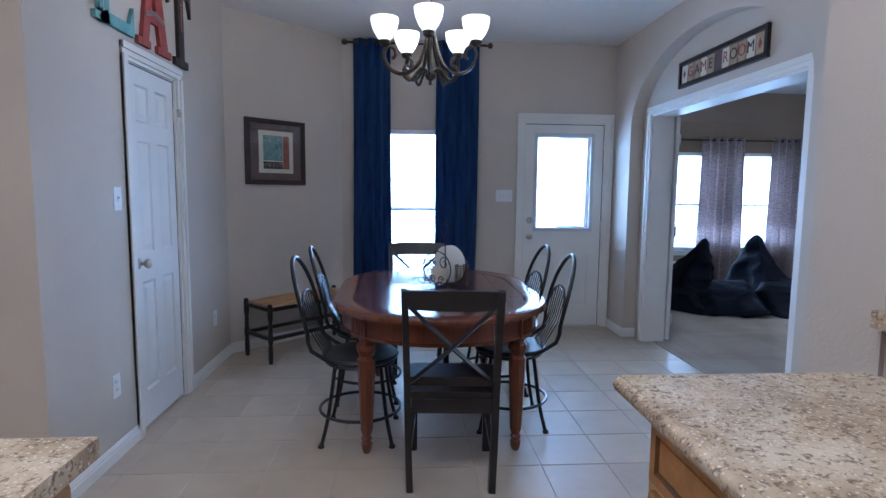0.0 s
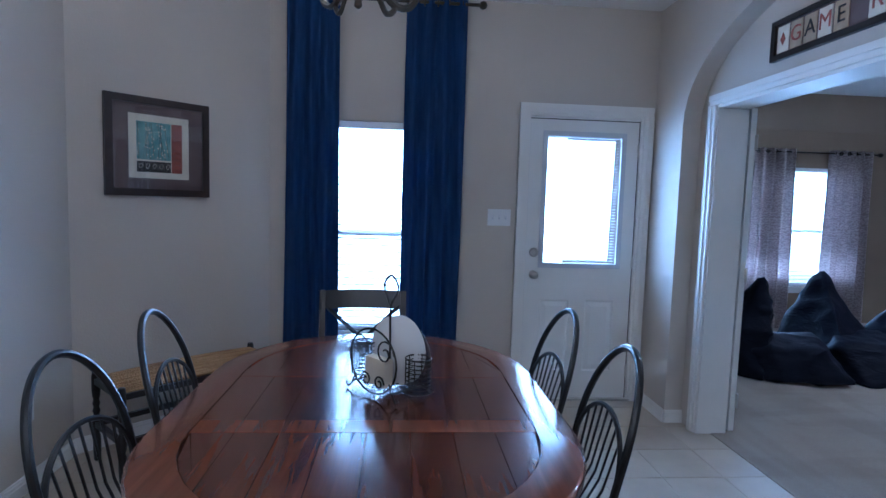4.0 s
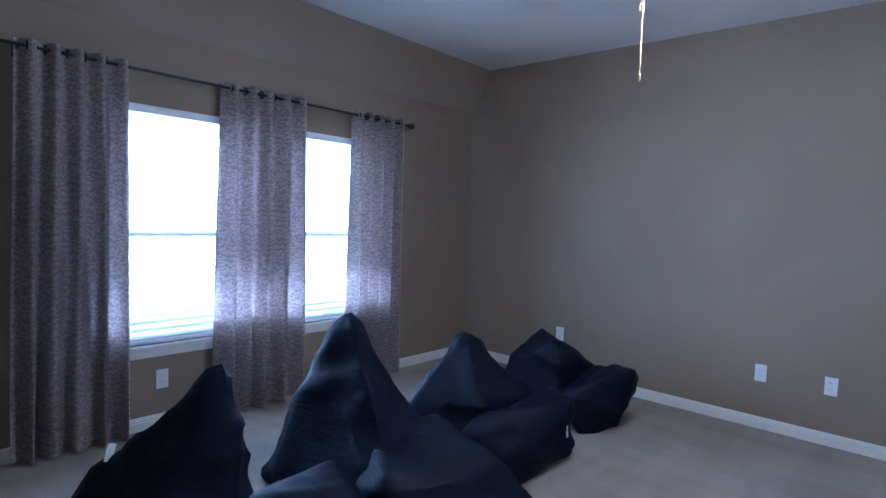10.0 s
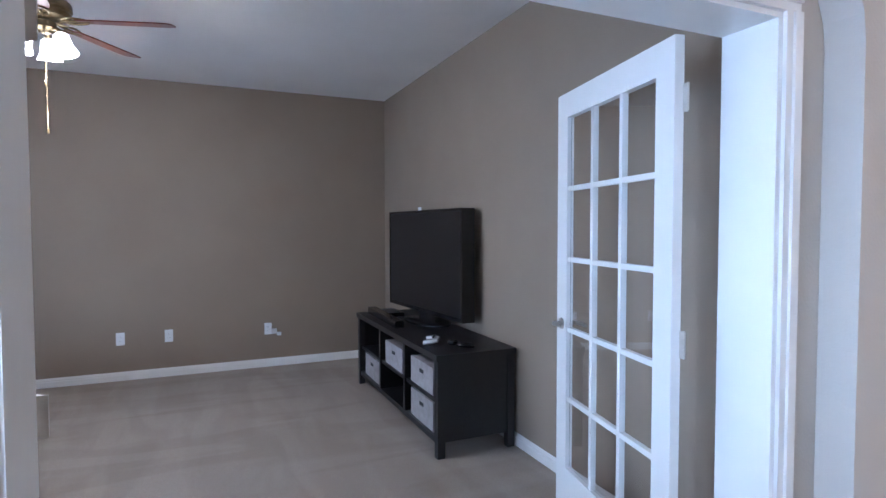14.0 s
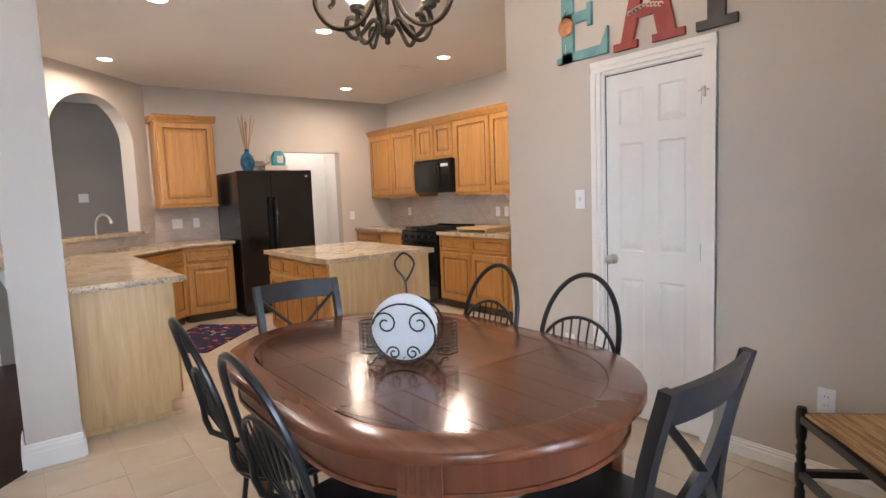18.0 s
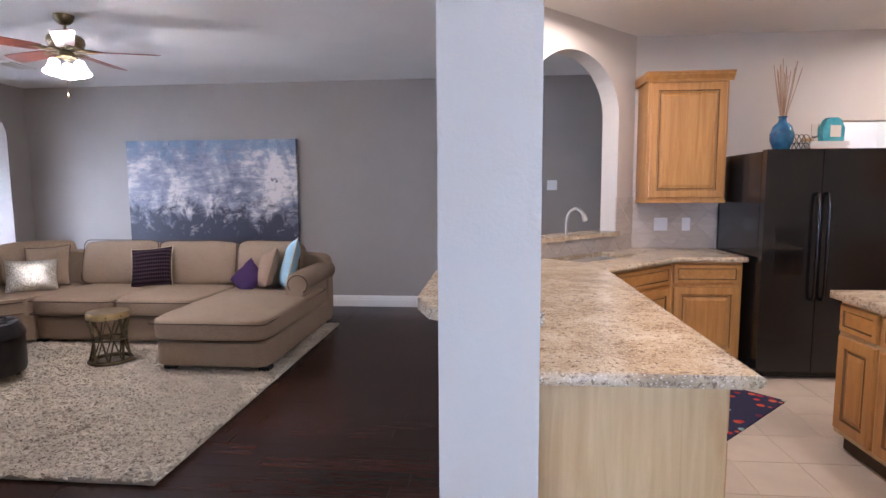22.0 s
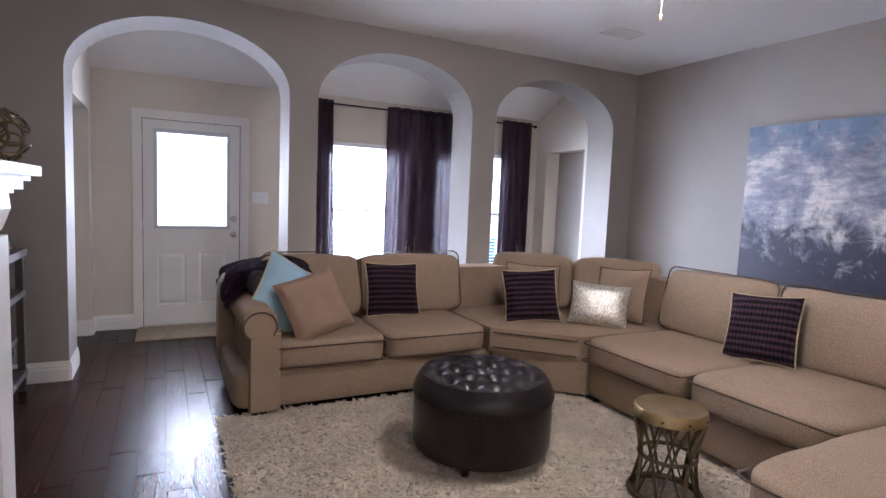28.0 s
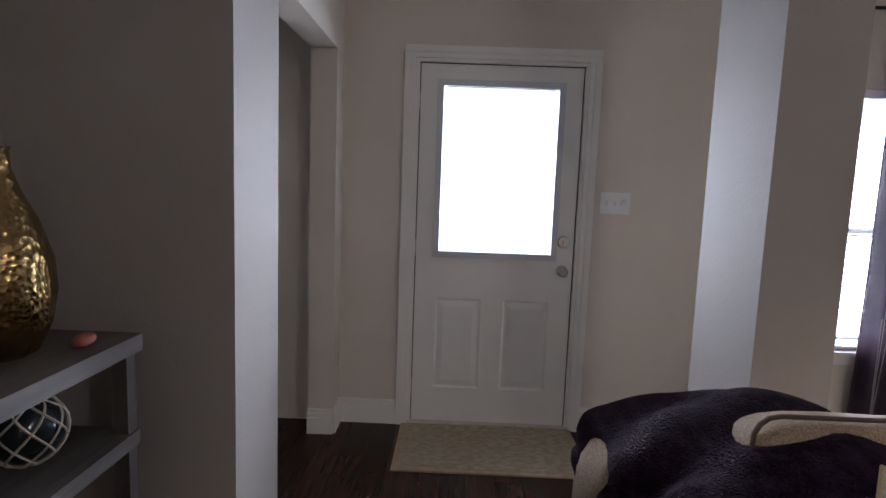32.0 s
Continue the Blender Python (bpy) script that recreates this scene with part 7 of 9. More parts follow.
def bean_bag(back, seat, seed, tag, label):
    x, y = back[0][0], back[0][1]
    t = thing("bean_bag", pose(x, y + 0.05, 0.005), label, "bean bag", "bean bags on the carpet")
    near = lambda q: [(p[0] - x, p[1] - y, p[2]) for p in q]
    part("backrest", panelled(bmesh.new(), near(back), seed, 1), M_NYLON, t, "upright pointed back of the sack", True)
    part("seat", panelled(bmesh.new(), near(seat), seed + 20, 2), M_NYLON, t, "low stuffed seat of the sack", True)
    if tag:
        part("care_tag", B((-0.022, 0.022, -0.002, 0.002, -0.03, 0.03), m=Matrix.Translation((tag[0] - x, tag[1] - y, tag[2])) @ Matrix.Rotation(radians(40), 4, "Z") @ Matrix.Rotation(radians(25), 4, "Y")), M_PLATE, t, "small white care tag")
    return t


bean_bag([(3.80, 5.77, 0.82), (3.34, 6.36, 0.02), (3.42, 5.82, 0.0), (3.66, 5.50, 0.0), (3.56, 6.14, 0.44), (4.05, 6.15, 0.0), (4.00, 5.80, 0.22), (3.55, 5.72, 0.36), (3.78, 5.60, 0.42)],
         [(3.66, 5.46, 0.0), (3.62, 5.60, 0.24), (4.30, 5.26, 0.05), (4.10, 5.42, 0.30), (4.48, 5.75, 0.02), (4.30, 5.80, 0.34), (3.85, 5.72, 0.33), (4.0, 6.1, 0.1)], 1, (3.575, 6.10, 0.50), "navy nylon bean bag with a tall pointed back")
bean_bag([(4.71, 6.22, 0.84), (4.68, 6.28, 0.80), (4.36, 6.34, 0.10), (4.42, 5.72, 0.02), (4.52, 5.70, 0.30), (5.08, 6.05, 0.05), (4.85, 6.55, 0.0), (4.38, 6.5, 0.0), (4.92, 5.88, 0.33), (4.55, 6.12, 0.46)],
         [(4.47, 5.32, 0.0), (4.33, 5.70, 0.05), (4.42, 5.60, 0.30), (5.03, 5.26, 0.10), (4.90, 5.42, 0.29), (5.17, 5.75, 0.02), (5.0, 5.85, 0.35), (4.6, 5.95, 0.36)], 2, None, "navy nylon bean bag with a tall pointed back, long toe")
bean_bag([(5.55, 6.15, 0.64), (5.12, 6.20, 0.24), (5.2, 6.3, 0.0), (5.9, 6.3, 0.02), (5.90, 6.0, 0.25), (5.32, 5.85, 0.37), (5.8, 5.8, 0.3), (5.22, 5.8, 0.0)],
         [(5.25, 5.54, 0.0), (5.20, 5.75, 0.24), (5.72, 5.47, 0.05), (5.70, 5.48, 0.34), (5.97, 5.75, 0.30), (5.97, 5.8, 0.0), (5.35, 5.72, 0.30), (5.3, 6.0, 0.1)], 3, (5.66, 5.47, 0.20), "navy nylon bean bag slumped with raised corners")
bean_bag([(6.45, 6.15, 0.58), (6.13, 6.2, 0.42), (6.08, 6.3, 0.0), (6.74, 6.3, 0.02), (6.76, 6.0, 0.36), (6.18, 5.85, 0.02), (6.67, 5.8, 0.30), (6.28, 5.88, 0.46)],
         [(6.16, 5.65, 0.0), (6.10, 5.8, 0.22), (6.45, 5.42, 0.42), (6.40, 5.50, 0.02), (6.68, 5.55, 0.27), (6.7, 5.6, 0.0), (6.35, 5.74, 0.27), (6.6, 5.8, 0.33)], 4, None, "navy nylon bean bag with a round back")


# ceiling fan
def fan(m, base_angle, body, blade, label, drop=0.0, chain=0.5, energy=14, blade_side=None, col=(1, 0.9, 0.78)):
    t = thing("ceiling_fan", m, label, "ceiling fan")
    part("canopy", lathe(bmesh.new(), [(0.012, -0.075), (0.03, -0.07), (0.055, -0.045), (0.068, -0.015), (0.070, 0.0)], 24), body, t, "", True)
    part("downrod", lathe(bmesh.new(), [(0.011, -0.14), (0.011, -0.06)], 12), body, t, "", True)
    part("motor_housing", lathe(bmesh.new(), [(0.02, -0.125), (0.05, -0.135), (0.105, -0.15), (0.125, -0.17), (0.128, -0.205), (0.118, -0.215), (0.122, -0.225), (0.112, -0.245), (0.07, -0.258), (0.04, -0.262)][::-1], 32), body, t, "", True)
    part("switch_housing", lathe(bmesh.new(), [(0.03, -0.262), (0.052, -0.272), (0.055, -0.305), (0.035, -0.325), (0.012, -0.335)][::-1], 24), body, t, "", True)
    for k in range(5):
        R = Matrix.Rotation(radians(base_angle + 72 * k), 4, "Z")
        bm = bmesh.new()
        for s in (-1, 1):
            tube(bm, [R @ V(p) for p in spline([(0.06, 0, -0.255), (0.10, s * 0.03, -0.262), (0.15, s * 0.045, -0.262), (0.20, s * 0.03, -0.262), (0.225, 0, -0.262)], 4)], 0.006, 6)
        tube(bm, [R @ V(p) for p in ((0.06, 0, -0.258), (0.14, 0, -0.263), (0.24, 0, -0.262))], 0.007, 6)
        arm = part("blade_iron", bm, body, t, "scrolled blade bracket", True)
        pts = [(0.17, -0.050), (0.22, -0.060), (0.58, -0.072), (0.635, -0.066), (0.650, -0.04), (0.650, 0.04), (0.635, 0.066), (0.58, 0.072), (0.22, 0.060), (0.17, 0.050)]
        bm = prism(bmesh.new(), pts, -0.003, 0.003)
        bmesh.ops.transform(bm, matrix=R @ Matrix.Translation((0, 0, -0.262)) @ Matrix.Rotation(radians(11), 4, "X"), verts=bm.verts)
        part("blade", bm, blade, arm, "reddish wooden fan blade")
    for k in range(3):
        a = radians(base_angle + 60 + 120 * k)
        c = V((math.cos(a) * 0.085, math.sin(a) * 0.085, -0.335))
        tilt = Matrix.Translation(c) @ Matrix.Rotation(a, 4, "Z") @ Matrix.Rotation(radians(-16), 4, "Y")
        part("light_arm", tube(bmesh.new(), [(math.cos(a) * 0.03, math.sin(a) * 0.03, -0.31), (math.cos(a) * 0.07, math.sin(a) * 0.07, -0.315), tuple(c)], 0.009, 8), body, t, "", True)
        part("shade", lathe(bmesh.new(), [(0.020, 0.0), (0.036, -0.012), (0.040, -0.045), (0.044, -0.075), (0.062, -0.115), (0.059, -0.115), (0.040, -0.075), (0.034, -0.02), (0.01, -0.004)], 20, tilt), M_FSHADE, t, "lit frosted bell shade", True)
        w = m @ tilt @ V((0, 0, -0.125))
        lamp("fan_bulb", "POINT", Matrix.Translation(w), energy, col, 0.04)
    for dx, L in ((0.012, chain), (-0.012, chain * 0.5)):
        bm = bmesh.new()
        z = -0.33
        while z > -0.33 - L:
            lathe(bm, [(0.0004, -0.0045), (0.0022, -0.0022), (0.0004, 0)], 5, Matrix.Translation((dx, 0.0, z)))
            z -= 0.0052
        ch = part("pull_chain", bm, M_GOLD, t, "thin beaded pull chain")
        part("chain_pull", lathe(bmesh.new(), [(0.001, -0.03), (0.006, -0.026), (0.006, -0.008), (0.002, 0.0)], 8, Matrix.Translation((dx, 0, -0.33 - L))), M_GOLD, ch)
    return t


M_FSHADE = glow("lit_bell_shade", (1.0, 0.95, 0.88), 7.0)
M_CHERRYB = wood("cherry_fan_blade", (0.16, 0.035, 0.02), (0.27, 0.075, 0.04), "x", 0.3, 0.2)
M_ABRASS = grainy("antique_brass_fan", (0.20, 0.15, 0.075), (0.34, 0.27, 0.15), (12, 12, 12), 0.32, 60, 0.05, 0.9)
fan(pose(4.985, 4.95, H), 182, M_ABRASS, M_CHERRYB, "antique brass ceiling fan with cherry blades and three lit shades", 0, 0.50, 27, col=(1, 0.95, 0.88))


# television stand
def tv_stand():
    x0, x1, y0, y1, h = 4.42, 6.25, 2.385, 2.92, 0.64
    t = thing("tv_stand", Matrix(), "long black wooden television stand with open cubbies", "tv stand")
    L = x1 - x0
    part("top", B((x0 - 0.01, x1 + 0.01, y0 - 0.005, y1 + 0.012, h - 0.038, h)), M_ESP, t, bevel=0.003)
    part("bottom", B((x0 + 0.04, x1 - 0.04, y0, y1 - 0.01, 0.085, 0.12)), M_ESP, t)
    part("back", B((x0 + 0.02, x1 - 0.02, y0, y0 + 0.012, 0.12, h - 0.038)), M_ESP, t)
    for x in (x0, x1 - 0.05):
        for y in (y0, y1 - 0.05):
            part("leg", B((x, x + 0.05, y, y + 0.05, 0.0, h - 0.038)), M_ESP, t, bevel=0.003)
        part("end_panel", B((x + 0.012, x + 0.038, y0 + 0.05, y1 - 0.05, 0.10, h - 0.038)), M_ESP, t)
    w3 = (L - 0.1) / 3
    for k in (1, 2):
        x = x0 + 0.05 + w3 * k
        part("divider", B((x - 0.016, x + 0.016, y0 + 0.012, y1 - 0.008, 0.12, h - 0.038)), M_ESP, t)
    for k in range(3):
        a = x0 + 0.05 + w3 * k
        part("shelf", B((a + 0.017, a + w3 - 0.017, y0 + 0.012, y1 - 0.02, 0.325, 0.350)), M_ESP, t)

    def bin_(k, lo):
        a = x0 + 0.05 + w3 * k + 0.09
        b = a + w3 - 0.18
        z0 = 0.1205 if lo else 0.3505
        z1 = z0 + (0.185 if lo else 0.175)
        o = thing("storage_bin", Matrix(), "grey fabric storage bin with a cut-out handle", "storage bin", "fabric bins in the stand")
        part("fabric_box", B((a, b, y1 - 0.30, y1 - 0.028, z0, z1)), M_BIN, o, bevel=0.008)
        c = (a + b) / 2
        part("handle_slot", B((c - 0.035, c + 0.035, y1 - 0.0285, y1 - 0.0265, z1 - 0.075, z1 - 0.05)), M_RUBBER, o)
    bin_(0, True), bin_(0, False), bin_(1, False), bin_(2, True)
    for k, lo in ((1, True), (2, False)):
        a = x0 + 0.05 + w3 * k + 0.10
        z0 = 0.1205 if lo else 0.3505
        c = thing("game_console", pose(a, y0 + 0.10, z0), "black game console in a cubby", "game console")
        part("case", B((0, 0.32, 0, 0.24, 0, 0.055)), M_GLOSS, c, bevel=0.006)
        part("front_strip", B((0.01, 0.31, 0.24, 0.243, 0.02, 0.03)), M_STEEL, c)
    tv = thing("television", pose(5.56, 2.53, h, 0, 0, 184.6), "large black flat-panel television, switched off", "television")
    W, HH = 0.655, 0.88
    part("foot", lathe(bmesh.new(), [(0.30, 0.0), (0.30, 0.012), (0.24, 0.022), (0.06, 0.026), (0.005, 0.027)], 32, Matrix.Diagonal((1, 0.5, 1, 1))), M_GLOSS, tv, "", True)
    part("neck", B((-0.08, 0.08, -0.03, 0.03, 0.02, 0.10)), M_GLOSS, tv)
    part("housing", B((-W, W, -0.045, 0.055, 0.085, 0.085 + HH - 0.06)), M_GLOSS, tv, bevel=0.012)
    part("bezel", B((-W, W, -0.05, -0.044, 0.085, 0.115), (-W, W, -0.05, -0.044, 0.885, 0.905), (-W, -W + 0.022, -0.05, -0.044, 0.115, 0.885), (W - 0.022, W, -0.05, -0.044, 0.115, 0.885)), M_GLOSS, tv)
    part("screen", B((-W + 0.022, W - 0.022, -0.047, -0.0445, 0.115, 0.885)), M_SCREEN, tv, "dark matte screen")
    s = thing("sound_bar", pose(5.78, 2.82, h, 0, 0, 178), "low black sound bar", "sound bar")
    part("bar", B((-0.42, 0.42, -0.035, 0.035, 0.004, 0.055)), M_GLOSS, s, bevel=0.012)
    part("foot", B((-0.36, -0.30, -0.03, 0.03, 0, 0.004), (0.30, 0.36, -0.03, 0.03, 0, 0.004)), M_RUBBER, s)
    c = thing("game_controller", pose(4.76, 2.79, h, 0, 0, 150), "white game controller on the stand", "game controller")
    bm = bmesh.new()
    for sx in (-1, 1):
        tube(bm, spline([(sx * 0.02, 0.0, 0.024), (sx * 0.055, 0.0, 0.024), (sx * 0.075, -0.03, 0.02), (sx * 0.075, -0.07, 0.014)], 4), 0.02, 10, flat=0.75)
    box(bm, -0.045, 0.045, -0.02, 0.02, 0.010, 0.038)
    part("shell", bm, M_CHINA, c, "", True)
    for sx in (-1, 1):
        part("thumb_stick", lathe(bmesh.new(), [(0.008, 0.036), (0.006, 0.044), (0.010, 0.048), (0.003, 0.050)], 10, Matrix.Translation((sx * 0.03, -0.012, 0))), M_RUBBER, c)
    d = thing("game_controller", pose(4.58, 2.72, h, 0, 0, 20), "black game controller on the stand", "game controller")
    bm = bmesh.new()
    for sx in (-1, 1):
        tube(bm, spline([(sx * 0.02, 0.0, 0.024), (sx * 0.055, 0.0, 0.024), (sx * 0.075, -0.03, 0.02), (sx * 0.075, -0.07, 0.014)], 4), 0.02, 10, flat=0.75)
    part("shell", bm, M_GLOSS, d, "", True)
    r = thing("console_box", pose(6.07, 2.72, h), "flat black console box", "game console")
    part("case", B((-0.17, 0.13, -0.12, 0.12, 0.0, 0.03)), M_GLOSS, r, bevel=0.006)
    part("top_panel", B((-0.15, 0.11, -0.10, 0.10, 0.03, 0.0315)), M_SCREEN, r)


M_ESP = wood("espresso_stand", (0.009, 0.008, 0.009), (0.016, 0.014, 0.015), "x", 0.4, 0.2)
M_GLOSS = mat("gloss_black_plastic", (0.008, 0.008, 0.009), 0.22)
M_SCREEN = mat("dark_screen", (0.006, 0.006, 0.008), 0.32)
M_BIN = grainy("grey_fabric", (0.30, 0.275, 0.265), (0.36, 0.335, 0.325), (20, 20, 20), 0.9, 300, 0.4)
tv_stand()
_p = thing("charger_plug", pose(7.193, 3.55, 0.367), "white charger plugged into the outlet", "charger")
part("plug_body", B((-0.045, 0.0, -0.03, 0.02, -0.025, 0.02)), M_PLATE, _p, bevel=0.006)
part("plug_arm", B((-0.055, -0.02, -0.07, -0.03, -0.045, -0.015)), M_PLATE, _p, bevel=0.004)
# ---- living room ----
def upholstery(name, a, b, weave=520, stripe=None):
    m = mat(name, a, 0.92, 0, 0.2)
    t, p = nodes(m)
    v = coords(t, (1, 1, 1))
    col = ramp(t, noisy(t, v, 5, 4), [(0.3, a), (0.7, b)])
    f = noisy(t, coords(t, (1, 1, 1)), weave, 2, 0.6)
    col = mixc(t, ramp(t, f, [(0.42, (0, 0, 0)), (0.62, (1, 1, 1))]), col, tuple(min(1, c * 1.35) for c in b))
    t.links.new(col, p.inputs["Base Color"])
    bump(t, p, noisy(t, v, weave, 2), 0.45, 0.003)
    return m


M_UPH = upholstery("tan_woven_upholstery", (0.225, 0.162, 0.108), (0.27, 0.198, 0.135), 190)
M_PIPE = mat("brown_piping", (0.075, 0.045, 0.028), 0.85)


def puff(x0, x1, y0, y1, z0, z1, e=7.0, bulge=(0, 0, 0), n=12, m=None, bm=None, wob=0.006, seed=0):
    """A stuffed cushion: a rounded box with some sides swelling."""
    bm = bm or bmesh.new()
    c, h = V(((x0 + x1) / 2, (y0 + y1) / 2, (z0 + z1) / 2)), V(((x1 - x0) / 2, (y1 - y0) / 2, (z1 - z0) / 2))
    made = {}
    def vert(i, j, k):
        key = (i, j, k)
        if key not in made:
            q = V((2 * i / n - 1, 2 * j / n - 1, 2 * k / n - 1))
            q = V([math.copysign(math.sin(abs(a) * math.pi / 2) ** 0.85, a) for a in q])
            s = (abs(q.x) ** e + abs(q.y) ** e + abs(q.z) ** e) ** (1 / e)
            q = q / s
            b = V((1 + bulge[0] * (1 - q.y ** 2) * (1 - q.z ** 2), 1 + bulge[1] * (1 - q.x ** 2) * (1 - q.z ** 2), 1 + bulge[2] * (1 - q.x ** 2) * (1 - q.y ** 2)))
            p = V((c.x + h.x * q.x * b.x, c.y + h.y * q.y * b.y, c.z + h.z * q.z * b.z))
            p += V((1, 1, 1)) * (wob * noise.noise(p * 4 + V((seed, seed * 2, 0))))
            made[key] = bm.verts.new(m @ p if m else p)
        return made[key]
    for i in range(n):
        for j in range(n):
            for f in (0, n):
                bm.faces.new((vert(i, j, f), vert(i + 1, j, f), vert(i + 1, j + 1, f), vert(i, j + 1, f)))
                bm.faces.new((vert(i, f, j), vert(i + 1, f, j), vert(i + 1, f, j + 1), vert(i, f, j + 1)))
                bm.faces.new((vert(f, i, j), vert(f, i + 1, j), vert(f, i + 1, j + 1), vert(f, i, j + 1)))
    return bm


def loop_piping(parent, pts, r=0.005):
    return part("piping", tube(bmesh.new(), pts, r, 6, True), M_PIPE, parent, "", True)


def rect_loop(x0, x1, y0, y1, z, k=0.05, n=4):
    out = []
    for cx, cy, a in ((x1 - k, y1 - k, 0), (x0 + k, y1 - k, 90), (x0 + k, y0 + k, 180), (x1 - k, y0 + k, 270)):
        out += [(p[0], p[1], z) for p in arc(cx, cy, k, a, a + 90, n)]
    return out


def sofa():
    t = thing("sectional_sofa", Matrix(), "large tan woven sectional sofa with a chaise", "sofa")
    fx, bx = 6.43, 7.38          # left wing: front and back
    fy, by = -2.20, -3.34        # long wing: front and back
    base = 0.30
    # bases
    part("wing_base", puff(fx, bx - 0.02, -1.78, 0.02, 0.06, base, 14, n=8, wob=0.002), M_UPH, t, "", True)
    part("corner_base", prism(bmesh.new(), [(6.435, -1.76), (bx - 0.02, -1.76), (bx - 0.02, by + 0.02), (5.93, by + 0.02), (5.93, -2.215)], 0.06, base), M_UPH, t, "", bevel=0.012)
    part("long_base", puff(4.28, 5.95, by + 0.02, fy, 0.06, base, 14, n=8, wob=0.002), M_UPH, t, "", True)
    part("chaise_base", puff(3.36, 4.30, by + 0.02, -1.50, 0.06, base - 0.02, 14, n=10, wob=0.002), M_UPH, t, "", True)
    # backs
    part("wing_back", puff(7.16, bx, -1.9, 0.04, 0.06, 0.80, 10, n=8, wob=0.003), M_UPH, t, "", True)
    part("corner_back", prism(bmesh.new(), [(7.16, -1.85), (bx, -1.85), (bx, by), (5.95, by), (5.95, by + 0.22), (6.75, by + 0.22), (7.16, -2.70)], 0.06, 0.80), M_UPH, t, "", bevel=0.03)
    part("long_back", puff(3.36, 6.0, by, by + 0.22, 0.06, 0.79, 12, n=10, wob=0.003), M_UPH, t, "", True)
    # seats
    for y0, y1 in ((-0.93, -0.22), (-1.70, -0.94)):
        c = part("seat_cushion", puff(fx - 0.035, 7.10, y0, y1, base - 0.01, 0.475, 8, (0.03, 0.015, 0.16)), M_UPH, t, "", True)
        loop_piping(c, rect_loop(fx - 0.042, 7.08, y0 + 0.004, y1 - 0.004, 0.437))
        loop_piping(c, rect_loop(fx - 0.042, 7.08, y0 + 0.004, y1 - 0.004, 0.315))
    bm = prism(bmesh.new(), [(6.405, -1.715), (7.12, -1.715), (7.12, -3.08), (5.965, -3.08), (5.965, -2.175)], base - 0.005, 0.462)
    c = part("corner_cushion", bm, M_UPH, t, "", bevel=0.035)
    part("piping", tube(bmesh.new(), [(6.385, -1.73, 0.432), (5.975, -2.15, 0.432)], 0.005, 6), M_PIPE, c)
    part("piping", tube(bmesh.new(), [(6.385, -1.73, 0.325), (5.975, -2.15, 0.325)], 0.005, 6), M_PIPE, c)
    for x0, x1 in ((5.13, 5.95), (4.31, 5.12)):
        c = part("seat_cushion", puff(x0, x1, -3.08, fy + 0.035, base - 0.01, 0.475, 8, (0.015, 0.03, 0.16)), M_UPH, t, "", True)
        loop_piping(c, rect_loop(x0 + 0.004, x1 - 0.004, -3.06, fy + 0.042, 0.437))
        loop_piping(c, rect_loop(x0 + 0.004, x1 - 0.004, -3.06, fy + 0.042, 0.315))
    c = part("chaise_cushion", puff(3.35, 4.315, -3.08, -1.455, base - 0.02, 0.465, 9, (0.015, 0.01, 0.13), 16), M_UPH, t, "", True)
    loop_piping(c, rect_loop(3.352, 4.312, -3.06, -1.448, 0.425, 0.06))
    # back cushions, leaning
    def back_x(y0, y1, seed):
        m = Matrix.Translation((7.10, 0, 0.46)) @ Matrix.Rotation(radians(13), 4, "Y") @ Matrix.Translation((-7.10, 0, -0.46))
        c = part("back_cushion", puff(6.96, 7.21, y0, y1, 0.455, 0.91, 8.0, (0.20, 0.01, 0.05), 12, m, seed=seed, wob=0.012), M_UPH, t, "", True)
        pts = [m @ V((6.985, p[0], p[1])) for p in arc(y1 - 0.06, 0.875, 0.055, 0, 90, 4) + arc(y0 + 0.06, 0.875, 0.055, 90, 180, 4) + arc(y0 + 0.06, 0.52, 0.055, 180, 270, 4) + arc(y1 - 0.06, 0.52, 0.055, 270, 360, 4)]
        loop_piping(c, pts)
    def back_y(x0, x1, seed, lean=13):
        m = Matrix.Translation((0, -3.06, 0.46)) @ Matrix.Rotation(radians(lean), 4, "X") @ Matrix.Translation((0, 3.06, -0.46))
        c = part("back_cushion", puff(x0, x1, -3.17, -2.92, 0.455, 0.91, 8.0, (0.01, 0.20, 0.05), 12, m, seed=seed, wob=0.012), M_UPH, t, "", True)
        pts = [m @ V((p[0], -2.945, p[1])) for p in arc(x1 - 0.06, 0.865, 0.055, 0, 90, 4) + arc(x0 + 0.06, 0.865, 0.055, 90, 180, 4) + arc(x0 + 0.06, 0.52, 0.055, 180, 270, 4) + arc(x1 - 0.06, 0.52, 0.055, 270, 360, 4)]
        loop_piping(c, pts)
    back_x(-0.94, -0.23, 1), back_x(-1.80, -0.95, 2)
    back_y(5.17, 6.02, 3), back_y(4.30, 5.16, 4), back_y(3.62, 4.29, 5)
    for a, dx, dy in ((-45, 6.80, -2.78),):
        m = Matrix.Translation((dx, dy, 0.46)) @ Matrix.Rotation(radians(a), 4, "Z") @ Matrix.Rotation(radians(13), 4, "Y")
        for k, s in ((-0.36, 6), (0.36, 7)):
            c = part("back_cushion", puff(-0.12, 0.12, k - 0.35, k + 0.35, 0.0, 0.45, 8.0, (0.2, 0.01, 0.05), 12, m, seed=s, wob=0.012), M_UPH, t, "", True)
    # rolled arms
    def arm(p0, p1, side, name):
        """A rolled arm from p0 (front) to p1 (back); side is the way its roll leans out."""
        p0, p1 = V(p0), V(p1)
        d = (p1 - p0).normalized()
        n_ = V(side)
